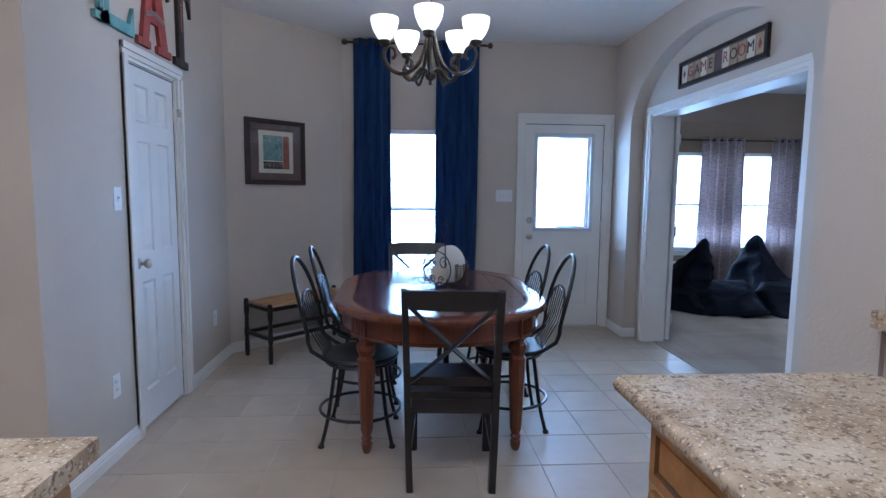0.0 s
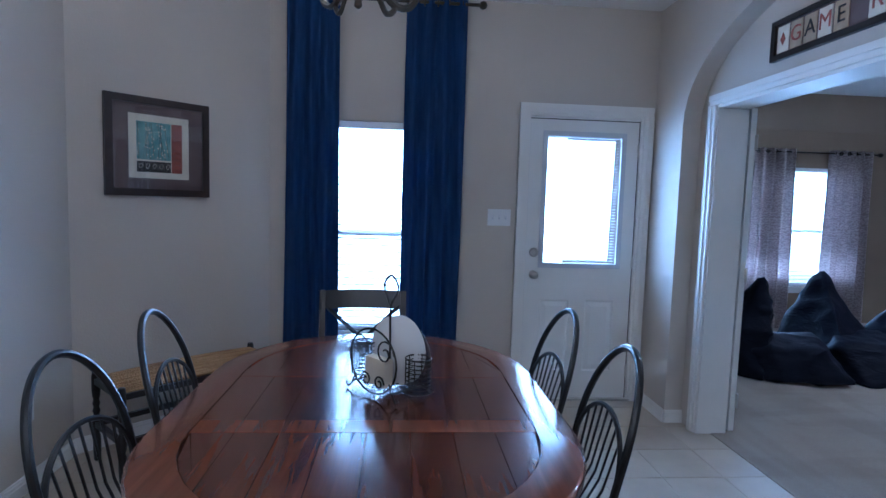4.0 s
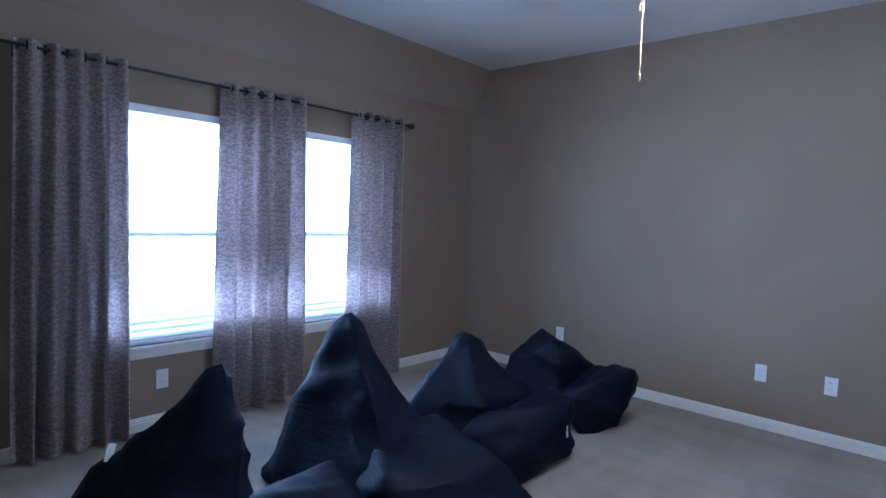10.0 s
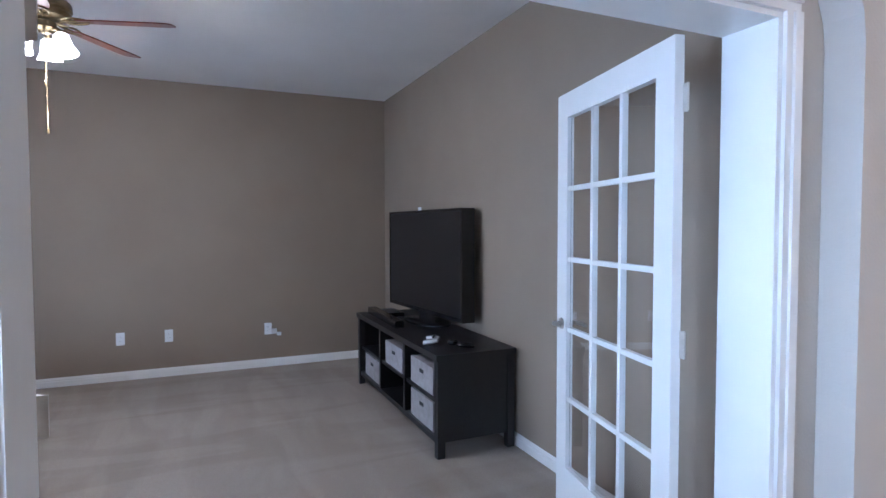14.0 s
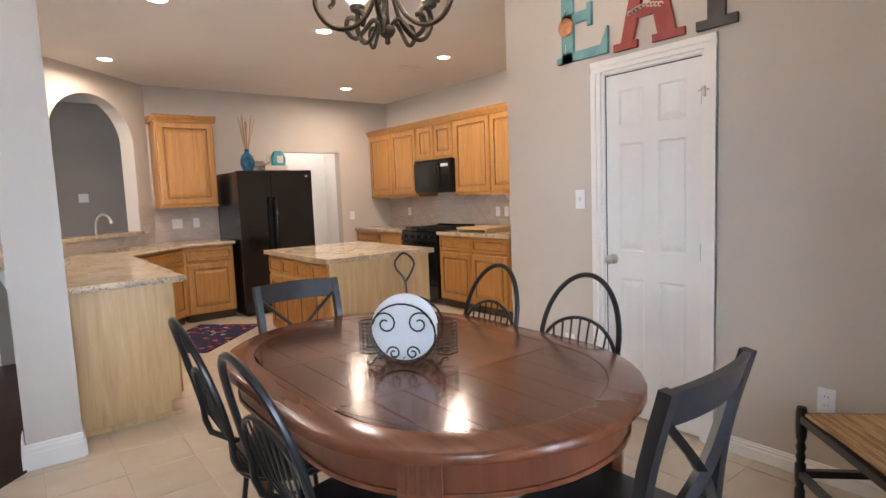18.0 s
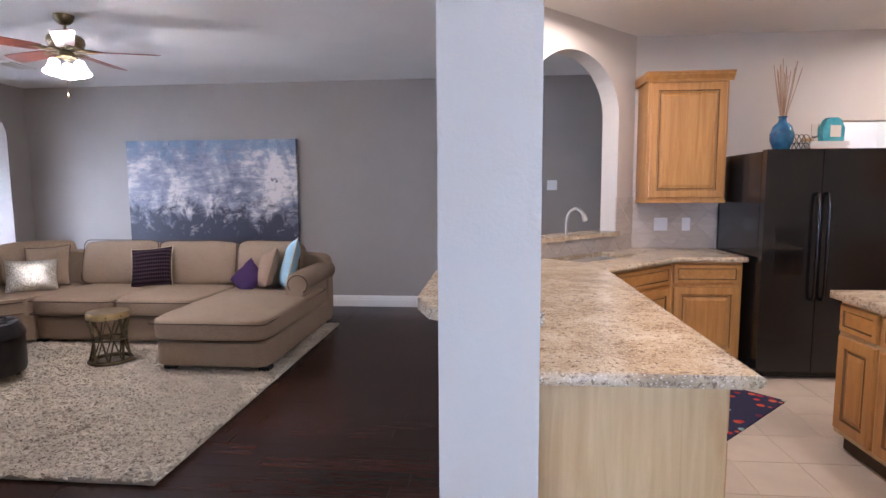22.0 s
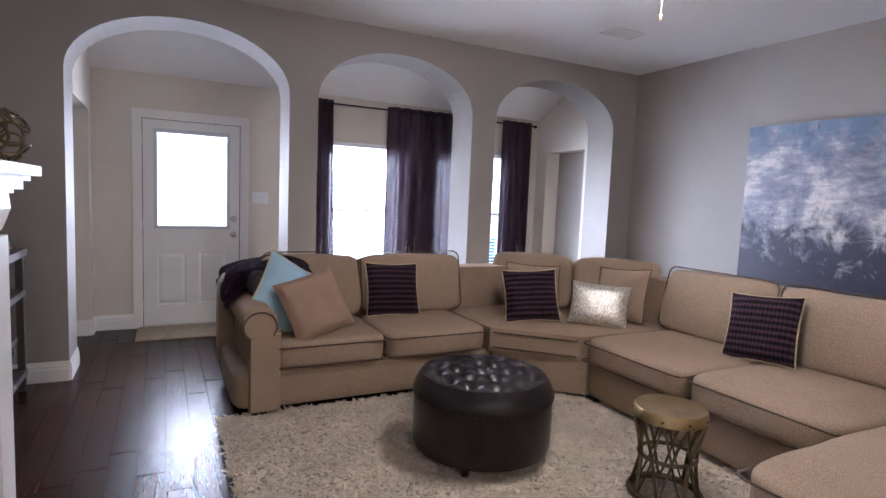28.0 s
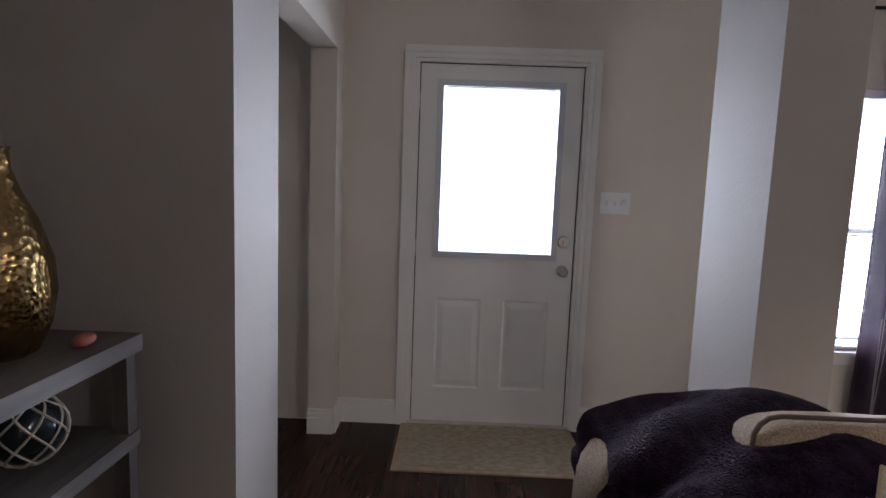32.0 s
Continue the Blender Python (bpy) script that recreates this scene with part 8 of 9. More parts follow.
        prof = [(-0.09, 0.06), (0.09, 0.06), (0.09, 0.52)] + [(0.035 + 0.105 * math.cos(a), 0.60 + 0.098 * math.sin(a)) for a in [radians(-38 + 256 * i / 12) for i in range(13)]] + [(-0.09, 0.54)]
        bm = bmesh.new()
        L = (p1 - p0).length
        rings = []
        for q, sc in ((0.0, 0.93), (0.02, 1.0), (L - 0.02, 1.0), (L, 0.95)):
            rings.append([bm.verts.new(p0 + d * q + n_ * (u * sc) + V((0, 0, (z - 0.35) * sc + 0.35 if z > 0.07 else 0.06))) for u, z in prof])
        N = len(prof)
        for a, b in zip(rings, rings[1:]):
            for i in range(N):
                bm.faces.new((a[i], a[(i + 1) % N], b[(i + 1) % N], b[i]))
        bm.faces.new(rings[0]), bm.faces.new(rings[-1][::-1])
        o = part("arm", bm, M_UPH, t, "rolled arm", True)
        part("piping", tube(bmesh.new(), [p0 - d * 0.002 + n_ * (u * 0.9) + V((0, 0, (z - 0.35) * 0.9 + 0.35)) for u, z in prof[2:-1]], 0.005, 6), M_PIPE, o)
    arm((6.40, -0.16, 0), (7.36, -0.16, 0), (0, 1, 0), "arm")
    arm((3.47, -2.42, 0), (3.47, by + 0.02, 0), (-1, 0, 0), "arm")
    for x, y in ((6.48, -0.13), (6.5, -1.2), (5.9, -2.28), (4.20, -1.60), (3.42, -1.60), (3.42, -3.2), (7.3, -0.08), (7.3, -3.2)):
        part("foot", B((x - 0.045, x + 0.045, y - 0.045, y + 0.045, 0.0, 0.065)), M_BLKWOOD, t, "black block foot")
    return t


sofa()


# pillows
def pillow(m, w, h, d, material, label, group="throw pillows", trim=None, seed=1):
    """A square pillow in local x, z, its thickness along y, standing on z=0."""
    t = thing("throw_pillow", m, label, "pillow", group)
    bm = bmesh.new()
    n = 14
    made = {}
    def vert(i, j, s):
        edge = i in (0, n) or j in (0, n)
        key = (i, j, 0 if edge else s)
        if key not in made:
            u, v = 2 * i / n - 1, 2 * j / n - 1
            pin = 1 - 0.07 * (1 - u * u) * abs(v) ** 2 - 0.0
            pin2 = 1 - 0.07 * (1 - v * v) * abs(u) ** 2
            th = d / 2 * ((1 - u ** 4) * (1 - v ** 4)) ** 0.55
            p = V((w / 2 * u * pin2, s * th * (0 if edge else 1), h / 2 + h / 2 * v * pin))
            p += V((0.3, 1, 0.3)) * (0.012 * noise.noise(V((u * 2.2 + seed, v * 2.2, s)))) * (0 if edge else 1)
            made[key] = bm.verts.new(p)
        return made[key]
    for s in (-1, 1):
        for i in range(n):
            for j in range(n):
                q = [vert(i, j, s), vert(i + 1, j, s), vert(i + 1, j + 1, s), vert(i, j + 1, s)]
                bm.faces.new(q if s < 0 else q[::-1])
    part("cover", bm, material, t, "", True)
    if trim:
        pts = []
        for k in range(48):
            q = k / 12
            u, v = ((-1 + 2 * (q % 1), -1), (1, -1 + 2 * (q % 1)), (1 - 2 * (q % 1), 1), (-1, 1 - 2 * (q % 1)))[int(q)]
            pin, pin2 = 1 - 0.07 * (1 - u * u), 1 - 0.07 * (1 - v * v)
            pts.append((w / 2 * u * (pin2 if abs(u) == 1 else 1), 0, h / 2 + h / 2 * v * (pin if abs(v) == 1 else 1)))
        part("edge_trim", tube(bmesh.new(), pts, 0.005, 6, True), trim, t, "contrasting edge trim", True)
    return t


def knit(name, a, b, s=16):
    m = mat(name, a, 0.95, 0, 0.15)
    t, p = nodes(m)
    wv = node(t, "ShaderNodeTexWave", Scale=s / 2.0, Distortion=0.6, Detail=1.0)
    wv.bands_direction = "Z"
    t.links.new(coords(t, (1, 1, 1)), wv.inputs["Vector"])
    wx = node(t, "ShaderNodeTexWave", Scale=s * 0.9, Distortion=0.4, Detail=1.0)
    wx.bands_direction = "X"
    t.links.new(coords(t, (1, 1, 1)), wx.inputs["Vector"])
    f = mixc(t, 0.35, wv.outputs["Color"], wx.outputs["Color"])
    t.links.new(ramp(t, f, [(0.42, a), (0.62, b)]), p.inputs["Base Color"])
    bump(t, p, f, 0.8, 0.02)
    return m


M_PKNIT = knit("plum_ribbed_plush", (0.012, 0.008, 0.012), (0.055, 0.028, 0.038))
M_BLUE = upholstery("light_blue_cotton", (0.24, 0.37, 0.45), (0.29, 0.43, 0.51), 700)
M_TANP = upholstery("tan_pillow_weave", (0.23, 0.15, 0.10), (0.28, 0.19, 0.13), 500)
M_PURP = upholstery("purple_satin", (0.028, 0.012, 0.045), (0.045, 0.020, 0.07), 600)
M_EDGE = upholstery("beige_edge", (0.38, 0.29, 0.17), (0.45, 0.36, 0.22), 600)


def sequin():
    m = mat("silver_sequins", (0.62, 0.58, 0.48), 0.42, 0.6)
    t, p = nodes(m)
    vo = node(t, "ShaderNodeTexVoronoi", Scale=150.0)
    t.links.new(coords(t, (1, 1, 0.55)), vo.inputs["Vector"])
    t.links.new(ramp(t, vo.outputs["Color"], [(0.1, (0.40, 0.36, 0.27)), (0.6, (0.72, 0.68, 0.58)), (0.9, (0.9, 0.88, 0.8))]), p.inputs["Base Color"])
    bump(t, p, vo.outputs["Color"], 0.9, 0.02)
    return m


M_SEQ = sequin()


def lean(x, y, z, yaw, back, roll=0):
    """A pillow's pose: it looks along yaw (degrees, 0 = -y), leans back, and is turned in its plane."""
    return Matrix.Translation((x, y, z)) @ Matrix.Rotation(radians(yaw), 4, "Z") @ Matrix.Rotation(radians(-back), 4, "X") @ Matrix.Rotation(radians(roll), 4, "Y")


# pillows on the wing look west (yaw -90), on the long wing look north (180)
pillow(lean(6.62, -0.26, 0.50, -72, 20, 33), 0.47, 0.47, 0.14, M_BLUE, "light blue pillow with a beige edge leaning on the arm", trim=M_EDGE, seed=1)
pillow(lean(6.50, -0.56, 0.475, -80, 24, -16), 0.43, 0.42, 0.16, M_TANP, "tan woven pillow leaning on the blue pillow", seed=2)
pillow(lean(6.90, -1.17, 0.475, -92, 20, 2), 0.42, 0.41, 0.13, M_PKNIT, "dark plum ribbed pillow with a pale edge", trim=M_EDGE, seed=3)
pillow(lean(6.60, -2.22, 0.465, -112, 18, 3), 0.44, 0.43, 0.14, M_UPH, "tan pillow matching the sofa", trim=M_PIPE, seed=4)
pillow(lean(6.47, -2.14, 0.462, -112, 22, -3), 0.43, 0.41, 0.13, M_PKNIT, "dark plum ribbed pillow with a pale edge", trim=M_EDGE, seed=5)
pillow(lean(6.28, -2.80, 0.465, -165, 18, -4), 0.44, 0.43, 0.14, M_UPH, "tan pillow matching the sofa", trim=M_PIPE, seed=6)
pillow(lean(6.20, -2.52, 0.462, -135, 26, 3), 0.44, 0.34, 0.14, M_SEQ, "silver sequined lumbar pillow", seed=7)
pillow(lean(5.10, -2.76, 0.475, -172, 20, -5), 0.42, 0.42, 0.13, M_PKNIT, "dark plum ribbed pillow with a pale edge", trim=M_EDGE, seed=8)
pillow(lean(4.20, -2.78, 0.465, 165, 26, 38), 0.31, 0.31, 0.11, M_PURP, "small plain purple throw pillow", seed=9)
pillow(lean(3.95, -2.78, 0.465, 120, 20, -14), 0.44, 0.42, 0.15, M_TANP, "tan woven pillow on the chaise", seed=10)
pillow(lean(3.72, -2.80, 0.47, 112, 16, -12), 0.50, 0.50, 0.14, M_BLUE, "light blue pillow with a beige edge on the chaise", trim=M_EDGE, seed=11)


# throw over the arm
def throw():
    t = thing("throw_blanket", Matrix(), "dark plum fleece throw draped over the sofa arm", "blanket")
    bm = bmesh.new()
    prof = [(-0.42, 0.85), (-0.30, 0.87), (-0.16, 0.855), (-0.04, 0.825), (0.06, 0.775), (0.108, 0.72), (0.120, 0.69), (0.125, 0.655)]
    P = [V((p[0], 0, p[1])) for p in prof]
    line = spline(P, 5)
    N = 20
    g = []
    for s in (0, 1):
        rows = []
        for k, q in enumerate(line):
            row = []
            for i in range(N + 1):
                u = i / N
                x = 6.82 + 0.60 * u
                w = 0.018 * noise.noise(V((u * 5, k * 0.16, 3))) + 0.012 * math.sin(u * 16 + k * 0.2)
                drop = 0.05 * math.sin(u * 3.0 + 0.6) * (k / len(line))
                z = q.z + w - drop + (0.012 if s == 0 else 0.0) - 0.06 * max(0, 0.25 - u) * 4 * 0.4 + (0.03 if q.z > 0.75 else 0) * math.sin(u * 3)
                row.append(bm.verts.new((x, q.x - 0.115 + (0.014 if s == 0 else 0) + w, z)))
            rows.append(row)
        g.append(rows)
    for s, rows in enumerate(g):
        for a, b in zip(rows, rows[1:]):
            for i in range(N):
                f = (a[i], a[i + 1], b[i + 1], b[i])
                bm.faces.new(f if s == 0 else f[::-1])
    n = len(line) - 1
    for i in range(N):
        bm.faces.new((g[0][0][i], g[0][0][i + 1], g[1][0][i + 1], g[1][0][i]))
        bm.faces.new((g[0][n][i], g[0][n][i + 1], g[1][n][i + 1], g[1][n][i]))
    for k in range(n):
        for i in (0, N):
            bm.faces.new((g[0][k][i], g[0][k + 1][i], g[1][k + 1][i], g[1][k][i]))
    part("fleece", bm, M_FLEECE, t, "", True)
    part("inner_fold", puff(6.72, 6.88, -0.24, -0.10, 0.68, 0.86, 2.5, n=8), M_FLEECE2, t, "grey underside fold", True)


M_FLEECE = grainy("plum_fleece", (0.014, 0.006, 0.014), (0.030, 0.014, 0.028), (30, 30, 30), 0.98, 160, 1.0, dist=0.02, spec=0.1)
M_FLEECE2 = grainy("grey_fleece", (0.05, 0.042, 0.042), (0.08, 0.068, 0.066), (30, 30, 30), 0.98, 160, 1.0, dist=0.02, spec=0.1)
throw()


# ottoman
def ottoman(x, y, z):
    t = thing("tufted_ottoman", pose(x, y, z), "round black leather tufted ottoman with nail heads", "ottoman")
    R, h = 0.365, 0.43
    part("body", lathe(bmesh.new(), [(R - 0.03, 0.05), (R - 0.008, 0.06), (R, 0.09), (R, 0.30), (R - 0.002, 0.335), (R - 0.02, 0.338)], 48), M_LEATH, t, "", True)
    bt = [(0, 0)] + [(0.13 * math.cos(a), 0.13 * math.sin(a)) for a in [math.pi / 3 * i for i in range(6)]] + [(0.26 * math.cos(a), 0.26 * math.sin(a)) for a in [math.pi / 6 * i + 0.26 for i in range(12)]]
    bm = bmesh.new()
    rings = []
    for k in range(17):
        r = (R + 0.008) * k / 16
        ring = []
        for i in range(48 if k else 1):
            a = 2 * math.pi * i / 48
            px, py = r * math.cos(a), r * math.sin(a)
            d = min(math.hypot(px - q[0], py - q[1]) for q in bt)
            zz = h - 0.055 * math.exp(-(d / 0.032) ** 2) + 0.012 * min(d / 0.06, 1)
            e = max(0, (r - R * 0.84) / (R * 0.16))
            zz -= 0.075 * e ** 2.2
            ring.append(bm.verts.new((px, py, zz)))
        rings.append(ring)
    for i in range(48):
        bm.faces.new((rings[0][0], rings[1][i], rings[1][(i + 1) % 48]))
    for a, b in zip(rings[1:], rings[2:]):
        for i in range(48):
            bm.faces.new((a[i], b[i], b[(i + 1) % 48], a[(i + 1) % 48]))
    low = [bm.verts.new((v.co.x, v.co.y, 0.335)) for v in rings[-1]]
    for i in range(48):
        bm.faces.new((rings[-1][i], low[i], low[(i + 1) % 48], rings[-1][(i + 1) % 48]))
    top = part("tufted_top", bm, M_LEATH, t, "glossy tufted top", True)
    for q in bt:
        part("button", lathe(bmesh.new(), [(0.0005, 0), (0.010, 0.002), (0.008, 0.007), (0.0005, 0.009)], 8, Matrix.Translation((q[0], q[1], h - 0.052))), M_LEATH, top, "", True)
    me = None
    for i in range(72):
        a = 2 * math.pi * i / 72
        if me is None:
            me = mesh(lathe(bmesh.new(), [(0.0005, 0.004), (0.0055, 0.0), (0.0005, -0.004)], 6), "nail_head")
            me.materials.append(M_BRONZE)
        o = new("nail_head", me)
        o.parent, o.location = t, ((R + 0.001) * math.cos(a), (R + 0.001) * math.sin(a), 0.325)
    for a in (45, 135, 225, 315):
        part("foot", lathe(bmesh.new(), [(0.018, 0), (0.026, 0.045), (0.026, 0.055)], 10, Matrix.Translation(((R - 0.07) * math.cos(radians(a)), (R - 0.07) * math.sin(radians(a)), 0))), M_BLKWOOD, t)


ottoman(5.52, -1.13, 0.035)


# drum table
def drum(x, y, z):
    t = thing("drum_table", pose(x, y, z), "antique brass drum side table with a lattice of straps", "side table")
    R, h = 0.155, 0.43
    part("top", lathe(bmesh.new(), [(R, h - 0.055), (R + 0.006, h - 0.05), (R + 0.006, h - 0.008), (R, h), (R - 0.012, h - 0.002), (0.004, h - 0.006)], 36), M_GOLD, t, "hammered brass top", True)
    part("bottom_ring", tube(bmesh.new(), [(R * math.cos(a), R * math.sin(a), 0.02) for a in [2 * math.pi * i / 32 for i in range(32)]], 0.016, 8, True), M_AGED, t, "", True)
    part("middle_ring", tube(bmesh.new(), [((R - 0.03) * math.cos(a), (R - 0.03) * math.sin(a), 0.20) for a in [2 * math.pi * i / 32 for i in range(32)]], 0.010, 8, True), M_AGED, t, "", True)
    for k in range(9):
        for s in (-1, 1):
            a0 = 2 * math.pi * k / 9
            pts = []
            for i in range(9):
                q = i / 8
                a = a0 + s * q * 2 * math.pi / 9 * 1.0
                r = R - 0.032 * math.sin(math.pi * q)
                pts.append((r * math.cos(a), r * math.sin(a), 0.02 + (h - 0.07) * q))
            part("strap", tube(bmesh.new(), pts, 0.009, 6, flat=0.55), M_AGED, t)
        a = 2 * math.pi * k / 9
        part("stud", lathe(bmesh.new(), [(0.0005, 0.008), (0.009, 0.0), (0.0005, -0.008)], 8, Matrix.Translation(((R + 0.005) * math.cos(a), (R + 0.005) * math.sin(a), h - 0.03))), M_AGED, t)


M_AGED = grainy("aged_dark_brass", (0.10, 0.075, 0.04), (0.20, 0.155, 0.085), (14, 14, 14), 0.4, 80, 0.2, 0.85)
drum(4.80, -1.70, 0.035)


# painting
def abstract():
    m = mat("abstract_canvas", (0.3, 0.3, 0.35), 0.5)
    t, p = nodes(m)
    v = coords(t, (1, 1, 1))
    sep = t.nodes.new("ShaderNodeSeparateXYZ")
    t.links.new(v, sep.inputs[0])
    big = noisy(t, coords(t, (1.2, 1, 0.9)), 1.6, 6, 0.62, 0.8)
    sub = noisy(t, coords(t, (5, 1, 14)), 1.0, 5, 0.65, 0.5)
    blot = noisy(t, coords(t, (4, 1, 4)), 1.6, 6, 0.7, 0.6)
    mr = node(t, "ShaderNodeMapRange")
    mr.inputs["From Min"].default_value, mr.inputs["From Max"].default_value = -0.64, 0.64
    t.links.new(sep.outputs[2], mr.inputs["Value"])
    def op(kind, a, b):
        n = t.nodes.new("ShaderNodeMath")
        n.operation = kind
        for i, q in enumerate((a, b)):
            if hasattr(q, "links"):
                t.links.new(q, n.inputs[i])
            else:
                n.inputs[i].default_value = q
        return n.outputs[0]
    light = op("ADD", op("MULTIPLY", big, 0.9), op("MULTIPLY", sub, 0.5))
    pale = ramp(t, light, [(0.55, (0.11, 0.12, 0.17)), (0.70, (0.30, 0.30, 0.36)), (0.80, (0.66, 0.60, 0.58))])
    blue = ramp(t, big, [(0.35, (0.10, 0.15, 0.24)), (0.6, (0.22, 0.28, 0.38))])
    up = mixc(t, ramp(t, op("ADD", mr.outputs[0], op("MULTIPLY", op("SUBTRACT", blot, 0.5), 1.0)), [(0.80, (0, 0, 0)), (1.05, (1, 1, 1))]), pale, blue)
    dark = ramp(t, op("ADD", mr.outputs[0], op("MULTIPLY", op("SUBTRACT", blot, 0.5), 1.3)), [(0.20, (1, 1, 1)), (0.50, (0, 0, 0))])
    col = mixc(t, dark, up, (0.028, 0.028, 0.05))
    spots = ramp(t, noisy(t, v, 7, 5, 0.7, 1.0), [(0.30, (1, 1, 1)), (0.37, (0, 0, 0))])
    col = mixc(t, spots, col, (0.06, 0.055, 0.085))
    t.links.new(col, p.inputs["Base Color"])
    bump(t, p, noisy(t, v, 45, 4), 0.5, 0.004)
    return m


_t = thing("abstract_painting", pose(5.13, -4.155, 1.43, 0, 0, 180), "large unframed blue grey and cream abstract canvas", "painting")
part("canvas", B((-1.10, 1.10, -0.018, 0.024, -0.655, 0.655)), abstract(), _t, bevel=0.004)
part("stretcher_bar", B((-1.05, 1.05, 0.025, 0.044, -0.62, -0.58), (-1.05, 1.05, 0.025, 0.044, 0.58, 0.62)), M_OAK, _t)

fan(pose(4.86, -1.53, H), 127, M_ABRASS, M_CHERRYB, "antique brass ceiling fan with wooden blades and lit shades", 0, 0.25, 29)


# fireplace mantel and hearth
def mantel():
    t = thing("fireplace_mantel", Matrix(), "white wooden mantel shelf with stepped mouldings", "mantel")
    x0, x1, y0 = 3.97, 5.73, 0.92
    for k, (o, z0, z1) in enumerate(((0.0, 1.392, 1.43), (0.03, 1.372, 1.392), (0.05, 1.34, 1.372), (0.075, 1.325, 1.34))):
        part("shelf_board" if k == 0 else "moulding", B((x0 + o, x1 - o, 0.80 + o, y0, z0, z1)), M_TRIM, t, bevel=0.004)
    for x in (x0 + 0.10, x1 - 0.24):
        part("corbel", prism(bmesh.new(), [(y0, 1.325), (0.885, 1.325), (0.88, 1.27), (0.90, 1.21), (y0, 1.17)], x, x + 0.14, "x"), M_TRIM, t)
        part("pilaster", B((x - 0.02, x + 0.16, 0.895, y0, 0, 1.17)), M_TRIM, t)
    h = thing("hearth", Matrix(), "pale tile hearth set flush with a dark wood border", "hearth", "", "structure")
    part("border", B((3.93, 5.68, 0.395, 0.425, 0.0, 0.012), (5.65, 5.68, 0.425, 0.92, 0.0, 0.012), (3.93, 3.96, 0.425, 0.92, 0.0, 0.012)), M_ESP, h)
    for i in range(5):
        for j in range(2):
            a, b = 3.962 + 0.3376 * i, 0.427 + 0.2465 * j
            part("tile", B((a, a + 0.3346, b, b + 0.2435, 0.0, 0.007)), M_TRAV, h)
    o = thing("wire_sphere", pose(5.56, 0.90, 1.43 + 0.098), "gold openwork metal sphere on the mantel", "ornament")
    rnd = random.Random(2)
    for k in range(18):
        d = V((rnd.gauss(0, 1), rnd.gauss(0, 1), rnd.gauss(0, 1))).normalized()
        u = d.orthogonal().normalized()
        w = d.cross(u)
        a0 = rnd.uniform(0.35, 0.5)
        pts = [(d * math.cos(a0) + (u * math.cos(q) + w * math.sin(q)) * math.sin(a0)) * 0.098 for q in [2 * math.pi * i / 16 for i in range(16)]]
        part("ring", tube(bmesh.new(), pts, 0.005, 5, True), M_AGED, o)


mantel()


# shelf unit beside the fireplace
M_GREYW = wood("weathered_grey_wood", (0.058, 0.048, 0.043), (0.115, 0.098, 0.088), "x", 0.6, 0.4, 0.25)


def shelf_unit():
    x0, x1, y0, y1 = 5.86, 7.49, 1.18, 1.60
    t = thing("shelf_unit", Matrix(), "low weathered grey wooden shelf unit with staggered shelves", "shelf")
    part("top", B((x0 - 0.02, x1 + 0.0, y0 - 0.01, y1, 0.895, 0.94)), M_GREYW, t, bevel=0.004)
    part("shelf", B((x0 + 0.02, x1 - 0.005, y0, y1 - 0.01, 0.635, 0.675)), M_GREYW, t, bevel=0.003)
    part("shelf", B((x0 + 0.02, x1 - 0.22, y0 + 0.01, y1 - 0.01, 0.375, 0.41)), M_GREYW, t, bevel=0.003)
    part("shelf", B((x0 + 0.02, x1 - 0.005, y0, y1 - 0.01, 0.105, 0.145)), M_GREYW, t, bevel=0.003)
    for x in (x0, x1 - 0.045):
        for y in (y0 + 0.008, y1 - 0.05):
            part("post", B((x, x + 0.04, y, y + 0.04, 0.0, 0.895)), M_GREYW2, t)
    for x, z0, z1 in ((6.86, 0.675, 0.895), (6.45, 0.675, 0.895), (7.02, 0.145, 0.375), (6.25, 0.41, 0.635), (6.4, 0.145, 0.375)):
        part("divider", B((x, x + 0.035, y0 + 0.02, y1 - 0.012, z0, z1)), M_GREYW2, t)
    part("back_panel", B((x0 + 0.02, x1 - 0.02, y1 - 0.012, y1 - 0.002, 0.105, 0.895)), M_GREYW2, t)


M_GREYW2 = wood("weathered_grey_upright", (0.040, 0.032, 0.027), (0.080, 0.066, 0.056), "z", 0.7, 0.4, 0.25)
shelf_unit()


def hammered():
    m = mat("hammered_gold", (0.52, 0.35, 0.13), 0.22, 1.0)
    t, p = nodes(m)
    vo = node(t, "ShaderNodeTexVoronoi", Scale=75.0)
    t.links.new(coords(t, (1, 1, 0.8)), vo.inputs["Vector"])
    bump(t, p, vo.outputs["Distance"], 0.5, 0.006)
    t.links.new(ramp(t, noisy(t, coords(t, (1, 1, 1)), 9, 3), [(0.3, (0.24, 0.155, 0.06)), (0.7, (0.38, 0.26, 0.11))]), p.inputs["Base Color"])
    return m


whole("gold_vase", lathe(bmesh.new(), [(0.055, 0), (0.075, 0.012), (0.105, 0.08), (0.118, 0.16), (0.112, 0.24), (0.085, 0.33), (0.052, 0.40), (0.036, 0.45), (0.033, 0.49), (0.037, 0.50), (0.030, 0.50), (0.028, 0.46), (0.004, 0.44)], 40), hammered(), pose(7.26, 1.36, 0.94) @ Matrix.Scale(0.94, 4), "tall hammered gold vase", "vase", smooth=True)


